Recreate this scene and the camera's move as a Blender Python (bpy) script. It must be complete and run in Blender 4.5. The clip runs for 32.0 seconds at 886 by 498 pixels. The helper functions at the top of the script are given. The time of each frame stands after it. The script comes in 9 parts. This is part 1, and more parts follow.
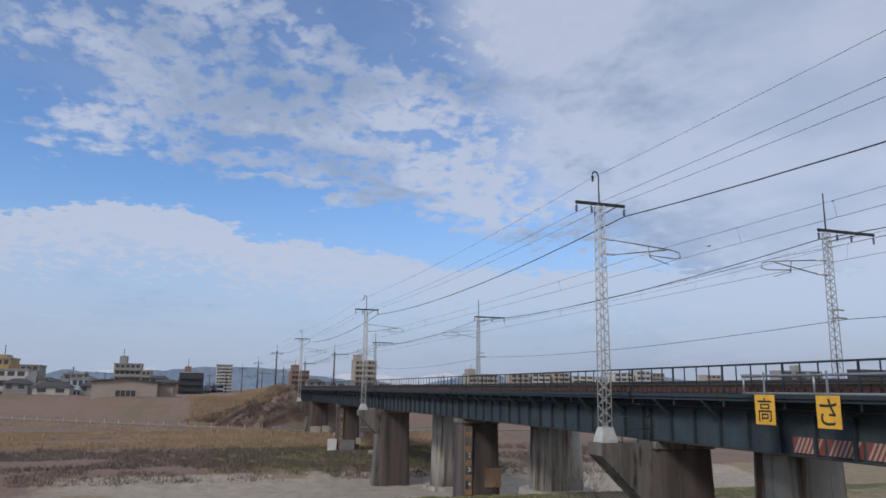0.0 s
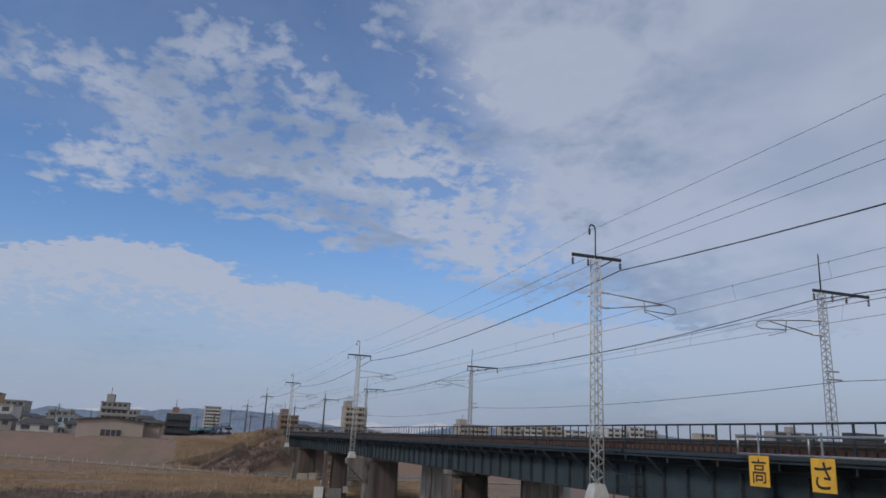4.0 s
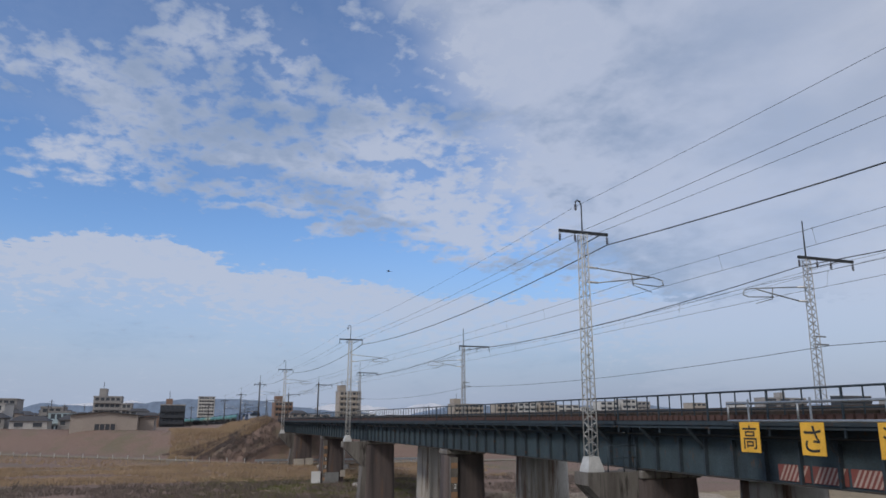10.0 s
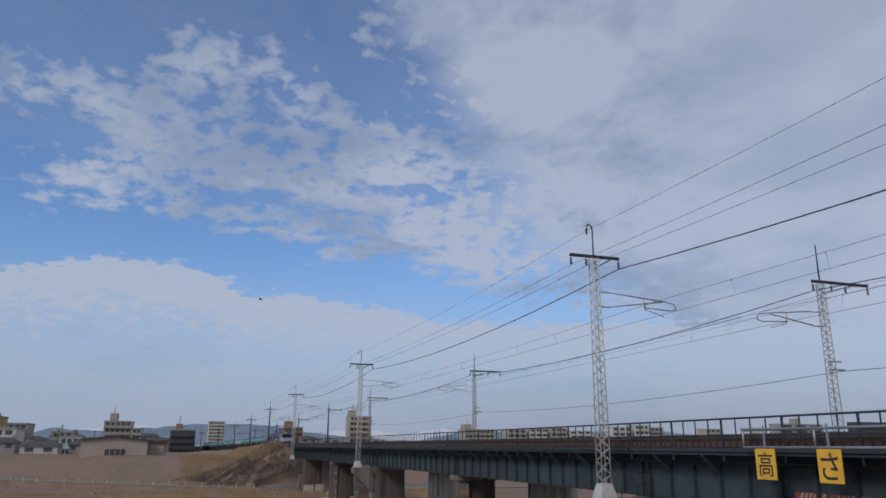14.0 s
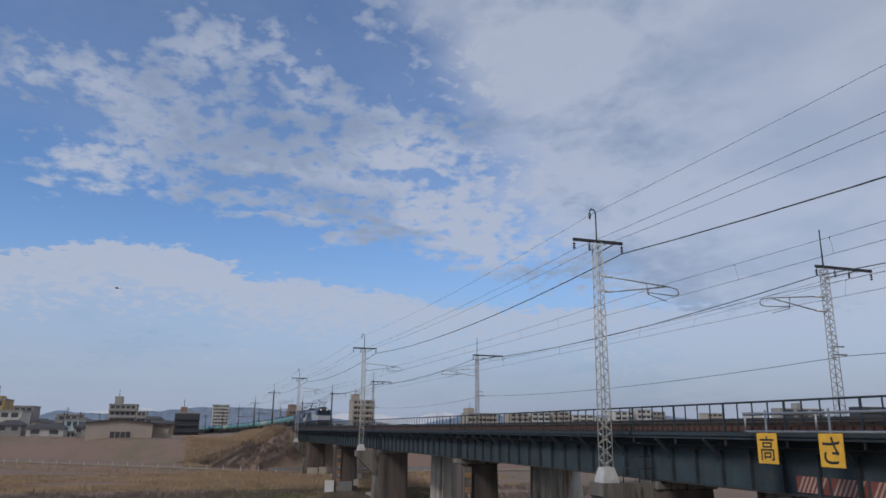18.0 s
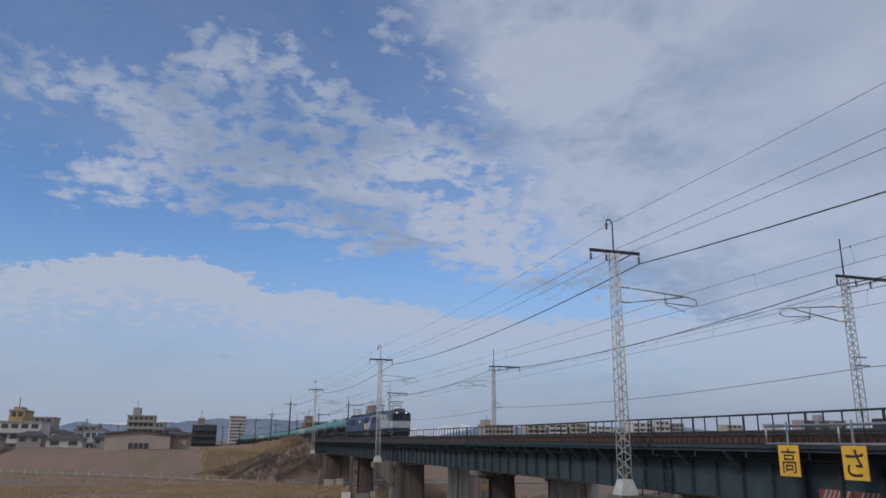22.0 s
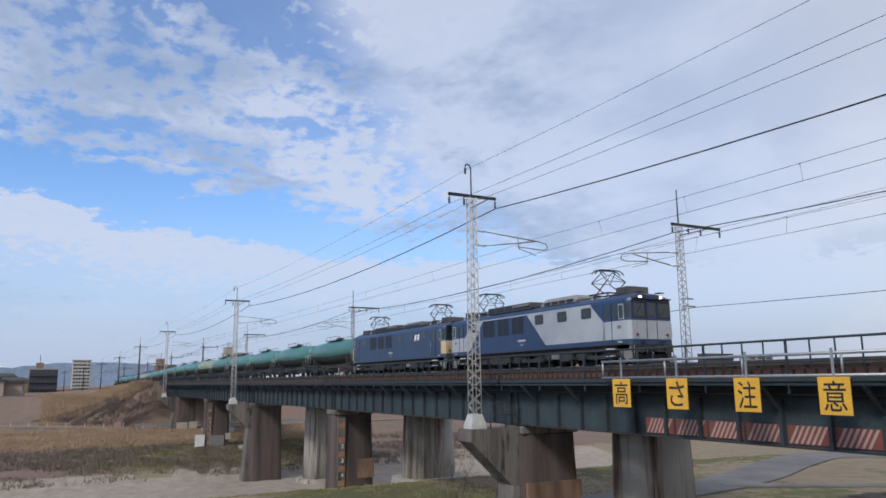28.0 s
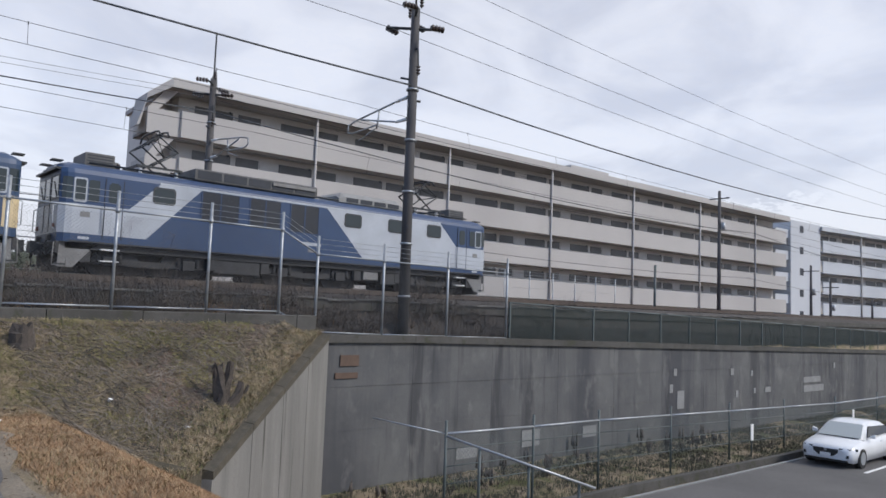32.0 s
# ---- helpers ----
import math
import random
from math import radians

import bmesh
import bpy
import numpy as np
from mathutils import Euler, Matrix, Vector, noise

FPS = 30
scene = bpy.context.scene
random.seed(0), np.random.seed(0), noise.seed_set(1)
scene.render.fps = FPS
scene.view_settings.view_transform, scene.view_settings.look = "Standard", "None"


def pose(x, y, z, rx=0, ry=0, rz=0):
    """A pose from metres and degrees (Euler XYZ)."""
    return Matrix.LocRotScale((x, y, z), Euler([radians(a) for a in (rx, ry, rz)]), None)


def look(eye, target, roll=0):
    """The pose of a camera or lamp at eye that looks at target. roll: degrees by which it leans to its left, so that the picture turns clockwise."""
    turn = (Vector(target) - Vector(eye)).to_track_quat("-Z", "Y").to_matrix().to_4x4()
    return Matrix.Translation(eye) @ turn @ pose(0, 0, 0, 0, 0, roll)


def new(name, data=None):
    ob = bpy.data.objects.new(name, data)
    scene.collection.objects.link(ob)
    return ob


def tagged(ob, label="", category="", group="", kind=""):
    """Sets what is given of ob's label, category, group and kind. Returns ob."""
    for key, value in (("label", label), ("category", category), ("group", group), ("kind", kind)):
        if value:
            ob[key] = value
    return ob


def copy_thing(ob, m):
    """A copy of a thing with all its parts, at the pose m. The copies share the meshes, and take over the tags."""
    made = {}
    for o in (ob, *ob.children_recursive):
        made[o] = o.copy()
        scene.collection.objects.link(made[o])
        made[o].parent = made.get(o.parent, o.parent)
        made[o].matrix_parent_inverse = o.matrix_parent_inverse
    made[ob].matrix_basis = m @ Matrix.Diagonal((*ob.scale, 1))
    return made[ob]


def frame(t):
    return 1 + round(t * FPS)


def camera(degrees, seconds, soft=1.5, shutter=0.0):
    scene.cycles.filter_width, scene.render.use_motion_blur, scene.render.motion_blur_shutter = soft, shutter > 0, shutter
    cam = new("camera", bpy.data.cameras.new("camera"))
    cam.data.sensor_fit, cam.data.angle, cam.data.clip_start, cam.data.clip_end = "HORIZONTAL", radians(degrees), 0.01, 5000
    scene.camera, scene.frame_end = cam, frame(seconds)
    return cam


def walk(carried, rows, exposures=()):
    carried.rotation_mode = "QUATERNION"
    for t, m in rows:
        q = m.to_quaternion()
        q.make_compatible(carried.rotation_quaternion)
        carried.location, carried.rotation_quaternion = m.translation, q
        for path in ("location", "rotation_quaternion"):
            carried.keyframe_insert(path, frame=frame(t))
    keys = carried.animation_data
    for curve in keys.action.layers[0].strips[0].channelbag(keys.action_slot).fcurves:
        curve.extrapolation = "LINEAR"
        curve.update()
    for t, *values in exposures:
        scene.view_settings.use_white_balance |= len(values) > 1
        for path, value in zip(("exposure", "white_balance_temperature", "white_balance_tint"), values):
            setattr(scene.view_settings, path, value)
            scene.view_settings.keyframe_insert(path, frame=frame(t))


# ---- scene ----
# brightness of the clip's own camera along the way
EXPO = [(0.0, -0.06), (1.0, -0.33), (2.0, -0.30), (3.0, -0.32), (4.0, -0.36), (4.5, -0.34), (6.5, -0.12), (7.0, -0.10), (8.0, -0.12), (9.0, -0.12), (11.0, -0.20), (13.0, -0.29), (16.0, -0.33), (18.0, -0.28), (20.0, -0.30), (22.0, -0.30), (24.0, -0.28), (27.0, -0.19), (28.0, 0.20), (28.5, 0.32), (29.0, 0.50), (30.0, 0.58), (31.0, 0.52), (32.0, 0.46)]
SKY_GAIN = (0.107, 0.132, 0.166)
CLOUD_LIGHT, CLOUD_GREY, HAZE = (0.535, 0.59, 0.725), (0.315, 0.395, 0.55), (0.395, 0.47, 0.625)
EAST_LIGHT, EAST_GREY = (0.64, 0.65, 0.695), (0.49, 0.505, 0.565)
HAZE_EAST = (0.33, 0.39, 0.53)
cam = camera(61.92, 32.0, soft=1.6)
walk(cam, [
    (0.0, pose(-0.824, -0.597, 1.85, 100.871, -0.748, 71.691)),
    (0.5, pose(-0.828, -0.609, 1.85, 102.189, -1.811, 72.285)),
    (1.0, pose(-0.840, -0.653, 1.85, 103.569, -4.569, 74.606)),
    (1.5, pose(-0.840, -0.652, 1.85, 103.669, -5.616, 74.258)),
    (2.0, pose(-0.836, -0.638, 1.85, 103.180, -4.727, 73.565)),
    (2.5, pose(-0.832, -0.625, 1.85, 103.138, -4.184, 72.795)),
    (3.0, pose(-0.829, -0.613, 1.85, 103.262, -3.847, 72.038)),
    (3.5, pose(-0.827, -0.607, 1.85, 104.189, -3.320, 71.721)),
    (4.0, pose(-0.823, -0.594, 1.85, 104.594, -2.597, 70.972)),
    (4.5, pose(-0.817, -0.578, 1.85, 103.278, -1.480, 70.176)),
    (6.5, pose(-0.812, -0.564, 1.85, 101.596, -0.282, 69.522)),
    (7.0, pose(-0.814, -0.568, 1.85, 101.911, -0.208, 69.778)),
    (7.5, pose(-0.816, -0.574, 1.85, 102.112, -0.022, 70.262)),
    (8.0, pose(-0.818, -0.580, 1.85, 102.235, 0.106, 70.672)),
    (8.5, pose(-0.819, -0.584, 1.85, 102.163, 0.205, 70.966)),
    (9.0, pose(-0.820, -0.585, 1.85, 102.165, 0.156, 71.020)),
    (9.5, pose(-0.819, -0.581, 1.85, 102.660, -0.127, 70.731)),
    (10.0, pose(-0.818, -0.579, 1.85, 103.133, -0.206, 70.579)),
    (10.5, pose(-0.818, -0.579, 1.85, 103.425, -0.361, 70.548)),
    (11.0, pose(-0.818, -0.579, 1.85, 103.680, -0.305, 70.512)),
    (11.5, pose(-0.818, -0.580, 1.85, 103.808, -0.395, 70.591)),
    (12.0, pose(-0.818, -0.580, 1.85, 104.256, -0.520, 70.546)),
    (12.5, pose(-0.819, -0.583, 1.85, 104.704, -0.483, 70.744)),
    (13.0, pose(-0.821, -0.588, 1.85, 104.891, -0.456, 71.095)),
    (13.5, pose(-0.822, -0.592, 1.85, 104.999, -0.344, 71.424)),
    (15.5, pose(-0.820, -0.584, 1.85, 105.122, -0.350, 70.889)),
    (16.0, pose(-0.819, -0.582, 1.85, 105.101, -0.321, 70.691)),
    (16.5, pose(-0.819, -0.583, 1.85, 105.000, -0.419, 70.736)),
    (17.0, pose(-0.820, -0.586, 1.85, 104.474, -0.432, 70.951)),
    (17.5, pose(-0.821, -0.590, 1.85, 104.043, -0.551, 71.208)),
    (18.0, pose(-0.823, -0.595, 1.85, 103.813, -0.484, 71.595)),
    (18.5, pose(-0.825, -0.601, 1.85, 103.876, -0.476, 72.027)),
    (19.0, pose(-0.826, -0.603, 1.85, 104.196, -0.631, 72.126)),
    (19.5, pose(-0.826, -0.603, 1.85, 104.465, -0.527, 72.143)),
    (20.0, pose(-0.826, -0.604, 1.85, 104.588, -0.443, 72.194)),
    (20.5, pose(-0.827, -0.607, 1.85, 104.564, -0.311, 72.502)),
    (21.0, pose(-0.829, -0.612, 1.85, 104.534, -0.279, 72.804)),
    (21.5, pose(-0.829, -0.613, 1.85, 104.584, -0.369, 72.874)),
    (22.0, pose(-0.829, -0.613, 1.85, 104.652, -0.556, 72.835)),
    (22.5, pose(-0.829, -0.615, 1.85, 104.614, -0.810, 72.865)),
    (23.0, pose(-0.830, -0.616, 1.85, 104.603, -0.863, 72.950)),
    (23.5, pose(-0.830, -0.618, 1.85, 104.616, -0.828, 73.062)),
    (24.0, pose(-0.830, -0.618, 1.85, 104.707, -0.803, 73.074)),
    (24.5, pose(-0.830, -0.618, 1.85, 104.905, -0.805, 73.105)),
    (26.5, pose(-0.825, -0.600, 1.85, 104.996, -0.186, 72.011)),
    (27.0, pose(-0.820, -0.586, 1.85, 104.327, 0.183, 71.118)),
    (27.5, pose(-0.809, -0.554, 1.85, 102.780, 0.860, 69.038)),
    (28.0, pose(-0.766, -0.462, 1.85, 100.144, 0.587, 62.223)),
    (28.5, pose(-0.701, -0.650, 1.85, 97.576, -0.588, 50.995)),
    (29.0, pose(-0.691, -0.548, 1.85, 95.423, -0.741, 40.416)),
    (29.5, pose(-0.559, -0.571, 1.85, 94.172, -0.776, 32.917)),
    (30.0, pose(-0.485, -0.526, 1.85, 93.068, -0.266, 26.283)),
    (30.5, pose(-0.341, -0.451, 1.85, 93.639, -0.223, 17.376)),
    (30.7, pose(-0.242, -0.422, 1.85, 94.019, -0.555, 12.245)),
    (30.9, pose(-0.093, -0.364, 1.85, 95.237, -1.875, 5.943)),
    (31.0, pose(-0.032, -0.333, 1.85, 94.666, -0.518, 2.857)),
    (31.2, pose(0.032, -0.271, 1.85, 95.215, -0.506, -3.668)),
    (31.5, pose(0.151, -0.260, 1.85, 95.908, -0.542, -17.356)),
    (31.7, pose(0.212, -0.275, 1.85, 95.603, -1.168, -27.530)),
    (32.0, pose(0.291, -0.116, 1.85, 94.743, -2.154, -41.554)),
], exposures=EXPO)

# ---- sky and sun ----
SUN_EL, SUN_AZ = radians(38), radians(150)   # azimuth clockwise from +y
world = bpy.data.worlds.new("sky")
scene.world = world
world.use_nodes = True
wn, wl = world.node_tree.nodes, world.node_tree.links
wn.clear()


def wnode(kind, **props):
    n = wn.new(kind)
    for k, v in props.items():
        if k == "op":
            n.operation = v
        elif k == "noise":
            n.noise_dimensions = v
    return n


def wmath(op, a, b=None, c=None, clamp=False):
    n = wn.new("ShaderNodeMath")
    n.operation, n.use_clamp = op, clamp
    for k, v in enumerate((a, b, c)):
        if v is None:
            continue
        if isinstance(v, (int, float)):
            n.inputs[k].default_value = v
        else:
            wl.new(v, n.inputs[k])
    return n.outputs[0]


def wramp(value, lo, hi, a=0.0, b=1.0):
    n = wn.new("ShaderNodeMapRange")
    n.interpolation_type = "SMOOTHSTEP"
    wl.new(value, n.inputs[0])
    for k, v in zip((1, 2, 3, 4), (lo, hi, a, b)):
        n.inputs[k].default_value = v
    return n.outputs[0]


def wmix(f, a, b):
    n = wn.new("ShaderNodeMix")
    n.data_type = "RGBA"
    wl.new(f, n.inputs[0])
    for k, v in ((6, a), (7, b)):
        if isinstance(v, tuple):
            n.inputs[k].default_value = (*v, 1)
        else:
            wl.new(v, n.inputs[k])
    return n.outputs[2]


w_co = wn.new("ShaderNodeTexCoord")
w_sep = wn.new("ShaderNodeSeparateXYZ")
wl.new(w_co.outputs["Generated"], w_sep.inputs[0])
dx, dy, dz = w_sep.outputs
# cloud sheet: the ray carried up to a flat layer
up = wmath("MAXIMUM", dz, 0.0)
low = wmath("ADD", up, 0.10)
px = wmath("DIVIDE", dx, low)
py = wmath("DIVIDE", dy, low)
flat = wn.new("ShaderNodeCombineXYZ")
wl.new(px, flat.inputs[0])
wl.new(py, flat.inputs[1])
low2 = wmath("ADD", up, 0.32)
flat2 = wn.new("ShaderNodeCombineXYZ")
wl.new(wmath("DIVIDE", dx, low2), flat2.inputs[0])
wl.new(wmath("DIVIDE", dy, low2), flat2.inputs[1])
low3 = wmath("ADD", up, 0.20)
flat3 = wn.new("ShaderNodeCombineXYZ")
wl.new(wmath("DIVIDE", dx, low3), flat3.inputs[0])
wl.new(wmath("DIVIDE", dy, low3), flat3.inputs[1])


def wnoise(scale, detail, rough, shift, vec=None, distort=0.0):
    m = wn.new("ShaderNodeMapping")
    wl.new(vec or flat.outputs[0], m.inputs[0])
    m.inputs["Location"].default_value = shift
    n = wn.new("ShaderNodeTexNoise")
    wl.new(m.outputs[0], n.inputs["Vector"])
    n.inputs["Scale"].default_value = scale
    n.inputs["Detail"].default_value = detail
    n.inputs["Roughness"].default_value = rough
    n.inputs["Distortion"].default_value = distort
    return n.outputs["Fac"]


DEG = 180 / math.pi
el = wmath("MULTIPLY", wmath("ARCSINE", dz), DEG)
az = wmath("MULTIPLY", wmath("ARCTAN2", dx, dy), DEG)      # 0 along +y, negative towards -x


def wline(value, points):
    """A piecewise straight line through (value, height) points."""
    out = points[0][1]
    for (v0, h0), (v1, h1) in zip(points, points[1:]):
        n = wn.new("ShaderNodeMapRange")
        wl.new(value, n.inputs[0])
        for k, v in zip((1, 2, 3, 4), (v0, v1, 0.0, h1 - h0)):
            n.inputs[k].default_value = v
        out = wmath("ADD", n.outputs[0], out)
    return out


def wblob(a0, e0, ra, re, slope=0.0):
    """One at (a0, e0), falling to nothing at the half axes ra, re; slope tilts its long axis."""
    da = wmath("SUBTRACT", az_w, a0)
    de = wmath("SUBTRACT", wmath("SUBTRACT", el_w, e0), wmath("MULTIPLY", da, slope))
    q = wmath("ADD", wmath("POWER", wmath("ABSOLUTE", wmath("DIVIDE", da, ra)), 2.0), wmath("POWER", wmath("ABSOLUTE", wmath("DIVIDE", de, re)), 2.0))
    return wramp(q, 1.0, 0.15)


big = wnoise(0.8, 3, 0.5, (3.1, 1.7, 0))
flecks = wnoise(19.0, 4, 0.56, (7.3, 2.2, 0), flat3.outputs[0], 0.15)
lumps = wnoise(5.5, 3, 0.5, (2.1, 5.4, 0), flat3.outputs[0], 0.2)
veil = wnoise(1.5, 4, 0.5, (1.3, 8.8, 0))
soft_veil = wnoise(3.0, 5, 0.52, (0.4, 3.3, 0), flat2.outputs[0], 0.5)
streaks = wnoise(1.0, 6, 0.62, (1.0, 2.0, 0), None)
az_w = wmath("ADD", az, wmath("MULTIPLY_ADD", lumps, 10.0, -5.0))
el_w = wmath("ADD", el, wmath("MULTIPLY_ADD", lumps, 3.0, -1.5))
# the closed deck towards +x, whose ragged front leans over to the west
front = wline(el, [(9.5, -57), (12.0, -62), (16.0, -67.5), (26.0, -71.5), (31.0, -75.5), (60.0, -95.0)])
deck = wramp(wmath("SUBTRACT", az_w, front), -9.0, 9.0)
# fields of small puffs above a clear lane
lane_top = wline(az, [(-104, 18.6), (-92, 16.6), (-80, 15.8), (-70, 12.6), (-62, 10.6)])
puffs = wmath("MULTIPLY", wramp(wmath("SUBTRACT", el_w, lane_top), -2.2, 1.0), wline(el, [(19.0, 0.70), (27.0, 0.56), (33.0, 0.42)]))
for hole in ((-103, 20.5, 6.5, 3.2, 0.05), (-78, 27.5, 9.0, 2.4, -0.35), (-101, 29.0, 9.0, 4.0, 0.0), (-88, 18.3, 5.0, 1.0, 0.1), (-90, 33, 9, 3.2, 0.0), (-74.5, 19.0, 5.0, 1.1, -0.3)):
    puffs = wmath("SUBTRACT", puffs, wmath("MULTIPLY", wblob(*hole), 0.36))
for heap in ((-97, 23.6, 6.0, 2.6, -0.1), (-88, 20.2, 9.0, 2.2, -0.12), (-77, 22.3, 6.5, 3.6, -0.3), (-91, 27.6, 5.0, 2.2, 0.1), (-80, 18.8, 9.0, 1.5, -0.1), (-71, 16.5, 5.0, 3.0, -0.2)):
    puffs = wmath("ADD", puffs, wmath("MULTIPLY", wblob(*heap), 0.20))
for wisp in ((-99, 16.5, 4.0, 0.9, -0.1), (-101.5, 15.1, 3.2, 0.9, 0.0), (-84.5, 15.5, 7.0, 0.6, -0.02), (-78, 14.8, 3.0, 0.8, 0.0), (-68.8, 13.9, 3.0, 0.9, 0.0)):
    puffs = wmath("ADD", puffs, wmath("MULTIPLY", wblob(*wisp), 0.38))
# a long bank low over the town: crisp on top, dissolving downwards
bank_top = wline(az, [(-112, 10.0), (-103, 12.0), (-97, 13.3), (-90, 13.0), (-86, 11.4), (-77, 10.8), (-72, 9.7), (-58, 9.6), (-50, 8.6)])
under = wmath("SUBTRACT", bank_top, wmath("ADD", el, wmath("ADD", wmath("MULTIPLY_ADD", flecks, 3.6, -1.8), wmath("MULTIPLY_ADD", lumps, 2.4, -1.2))))
bank = wmath("MULTIPLY", wramp(under, -0.25, 0.75), wmath("ADD", wramp(under, 1.8, 6.0, 0.98, 0.36), wmath("MULTIPLY_ADD", streaks, 0.7, -0.35)))
cover = wmath("MAXIMUM", wmath("MAXIMUM", puffs, bank), wmath("MULTIPLY", deck, 0.93))
texture = wmath("ADD", wmath("MULTIPLY", flecks, 0.74), wmath("MULTIPLY", lumps, 0.26))
field = wmath("MULTIPLY_ADD", cover, 0.40, wmath("SUBTRACT", texture, 0.20))
cloud = wramp(field, 0.42, 0.68, 0.0, 0.92)
cloud = wmath("MAXIMUM", cloud, wmath("MULTIPLY", bank, wramp(under, -0.1, 0.8, 0.0, 0.80)))
cloud = wmath("MAXIMUM", cloud, wmath("MULTIPLY", wramp(wmath("SUBTRACT", el_w, lane_top), -0.5, 3.5, 0.0, 0.5), wmath("MULTIPLY", streaks, 0.62)))
cloud = wmath("MAXIMUM", cloud, wramp(deck, 0.25, 1.0, 0.0, 0.90))
haze = wramp(el, 0.0, 15.0, 1.0, 0.0)
heavy = wmath("ADD", wmath("MULTIPLY", soft_veil, 0.62), wmath("ADD", wmath("MULTIPLY", veil, 0.30), wmath("MULTIPLY", flecks, 0.26)))
bright = wmath("ADD", wmath("MULTIPLY", wblob(-64, 27.5, 10.0, 4.5, 0.1), 0.13), wmath("MULTIPLY", wblob(-48, 24.0, 9.0, 3.0, 0.1), 0.06))
bright = wmath("ADD", bright, wmath("MULTIPLY", wblob(-68.5, 18.0, 9.0, 5.5, -0.2), 0.19))
bright = wmath("ADD", bright, wmath("MULTIPLY", bank, 0.24))
east = wramp(az, -48.0, -16.0)
calm = wramp(az, -62.0, -40.0)
thick = wramp(wmath("SUBTRACT", wmath("MULTIPLY_ADD", wmath("MULTIPLY", wmath("SUBTRACT", flecks, 0.5), calm), -0.22, heavy), bright), 0.50, 0.70)
thick = wmath("MULTIPLY", thick, wmath("SUBTRACT", 1.0, wmath("MULTIPLY", wmath("MULTIPLY", calm, wmath("SUBTRACT", 1.0, wramp(az, -5.0, 25.0))), 0.5)))

w_sky = wn.new("ShaderNodeTexSky")
w_sky.sky_type = "NISHITA"
w_sky.sun_disc = False
w_sky.sun_elevation, w_sky.sun_rotation = SUN_EL, SUN_AZ
w_sky.air_density, w_sky.dust_density, w_sky.ozone_density = 1.0, 0.6, 2.0
blue = wn.new("ShaderNodeMix")
blue.data_type, blue.blend_type = "RGBA", "MULTIPLY"
blue.inputs[0].default_value = 1.0
wl.new(w_sky.outputs[0], blue.inputs[6])
blue.inputs[7].default_value = (*SKY_GAIN, 1)
lit = wmix(thick, wmix(east, CLOUD_LIGHT, EAST_LIGHT), wmix(east, CLOUD_GREY, EAST_GREY))
deep = wn.new("ShaderNodeVectorMath")
deep.operation = "SCALE"
wl.new(blue.outputs[2], deep.inputs[0])
wl.new(wline(el, [(14.0, 1.0), (30.0, 0.93)]), deep.inputs[3])
base_sky = wmix(haze, deep.outputs[0], wmix(wramp(az, -85.0, -50.0), HAZE, HAZE_EAST))
low_air = wmath("MAXIMUM", wramp(el, 1.0, 11.0, 0.35, 1.0), wramp(az, -45.0, -25.0))
sky_mix = wmix(wmath("MULTIPLY", wmath("MULTIPLY", cloud, 0.94), low_air), base_sky, lit)
w_bg = wn.new("ShaderNodeBackground")
wl.new(sky_mix, w_bg.inputs[0])
w_bg.inputs[1].default_value = 1.0
w_out = wn.new("ShaderNodeOutputWorld")
wl.new(w_bg.outputs[0], w_out.inputs[0])

sun = new("sun", bpy.data.lights.new("sun", "SUN"))
sun.data.energy, sun.data.angle, sun.data.color = 2.0, radians(14), (1.0, 0.95, 0.88)
sun.matrix_world = look((math.sin(SUN_AZ) * math.cos(SUN_EL) * 50, math.cos(SUN_AZ) * math.cos(SUN_EL) * 50, math.sin(SUN_EL) * 50), (0, 0, 0))

# ---- materials ----
MATS = {}


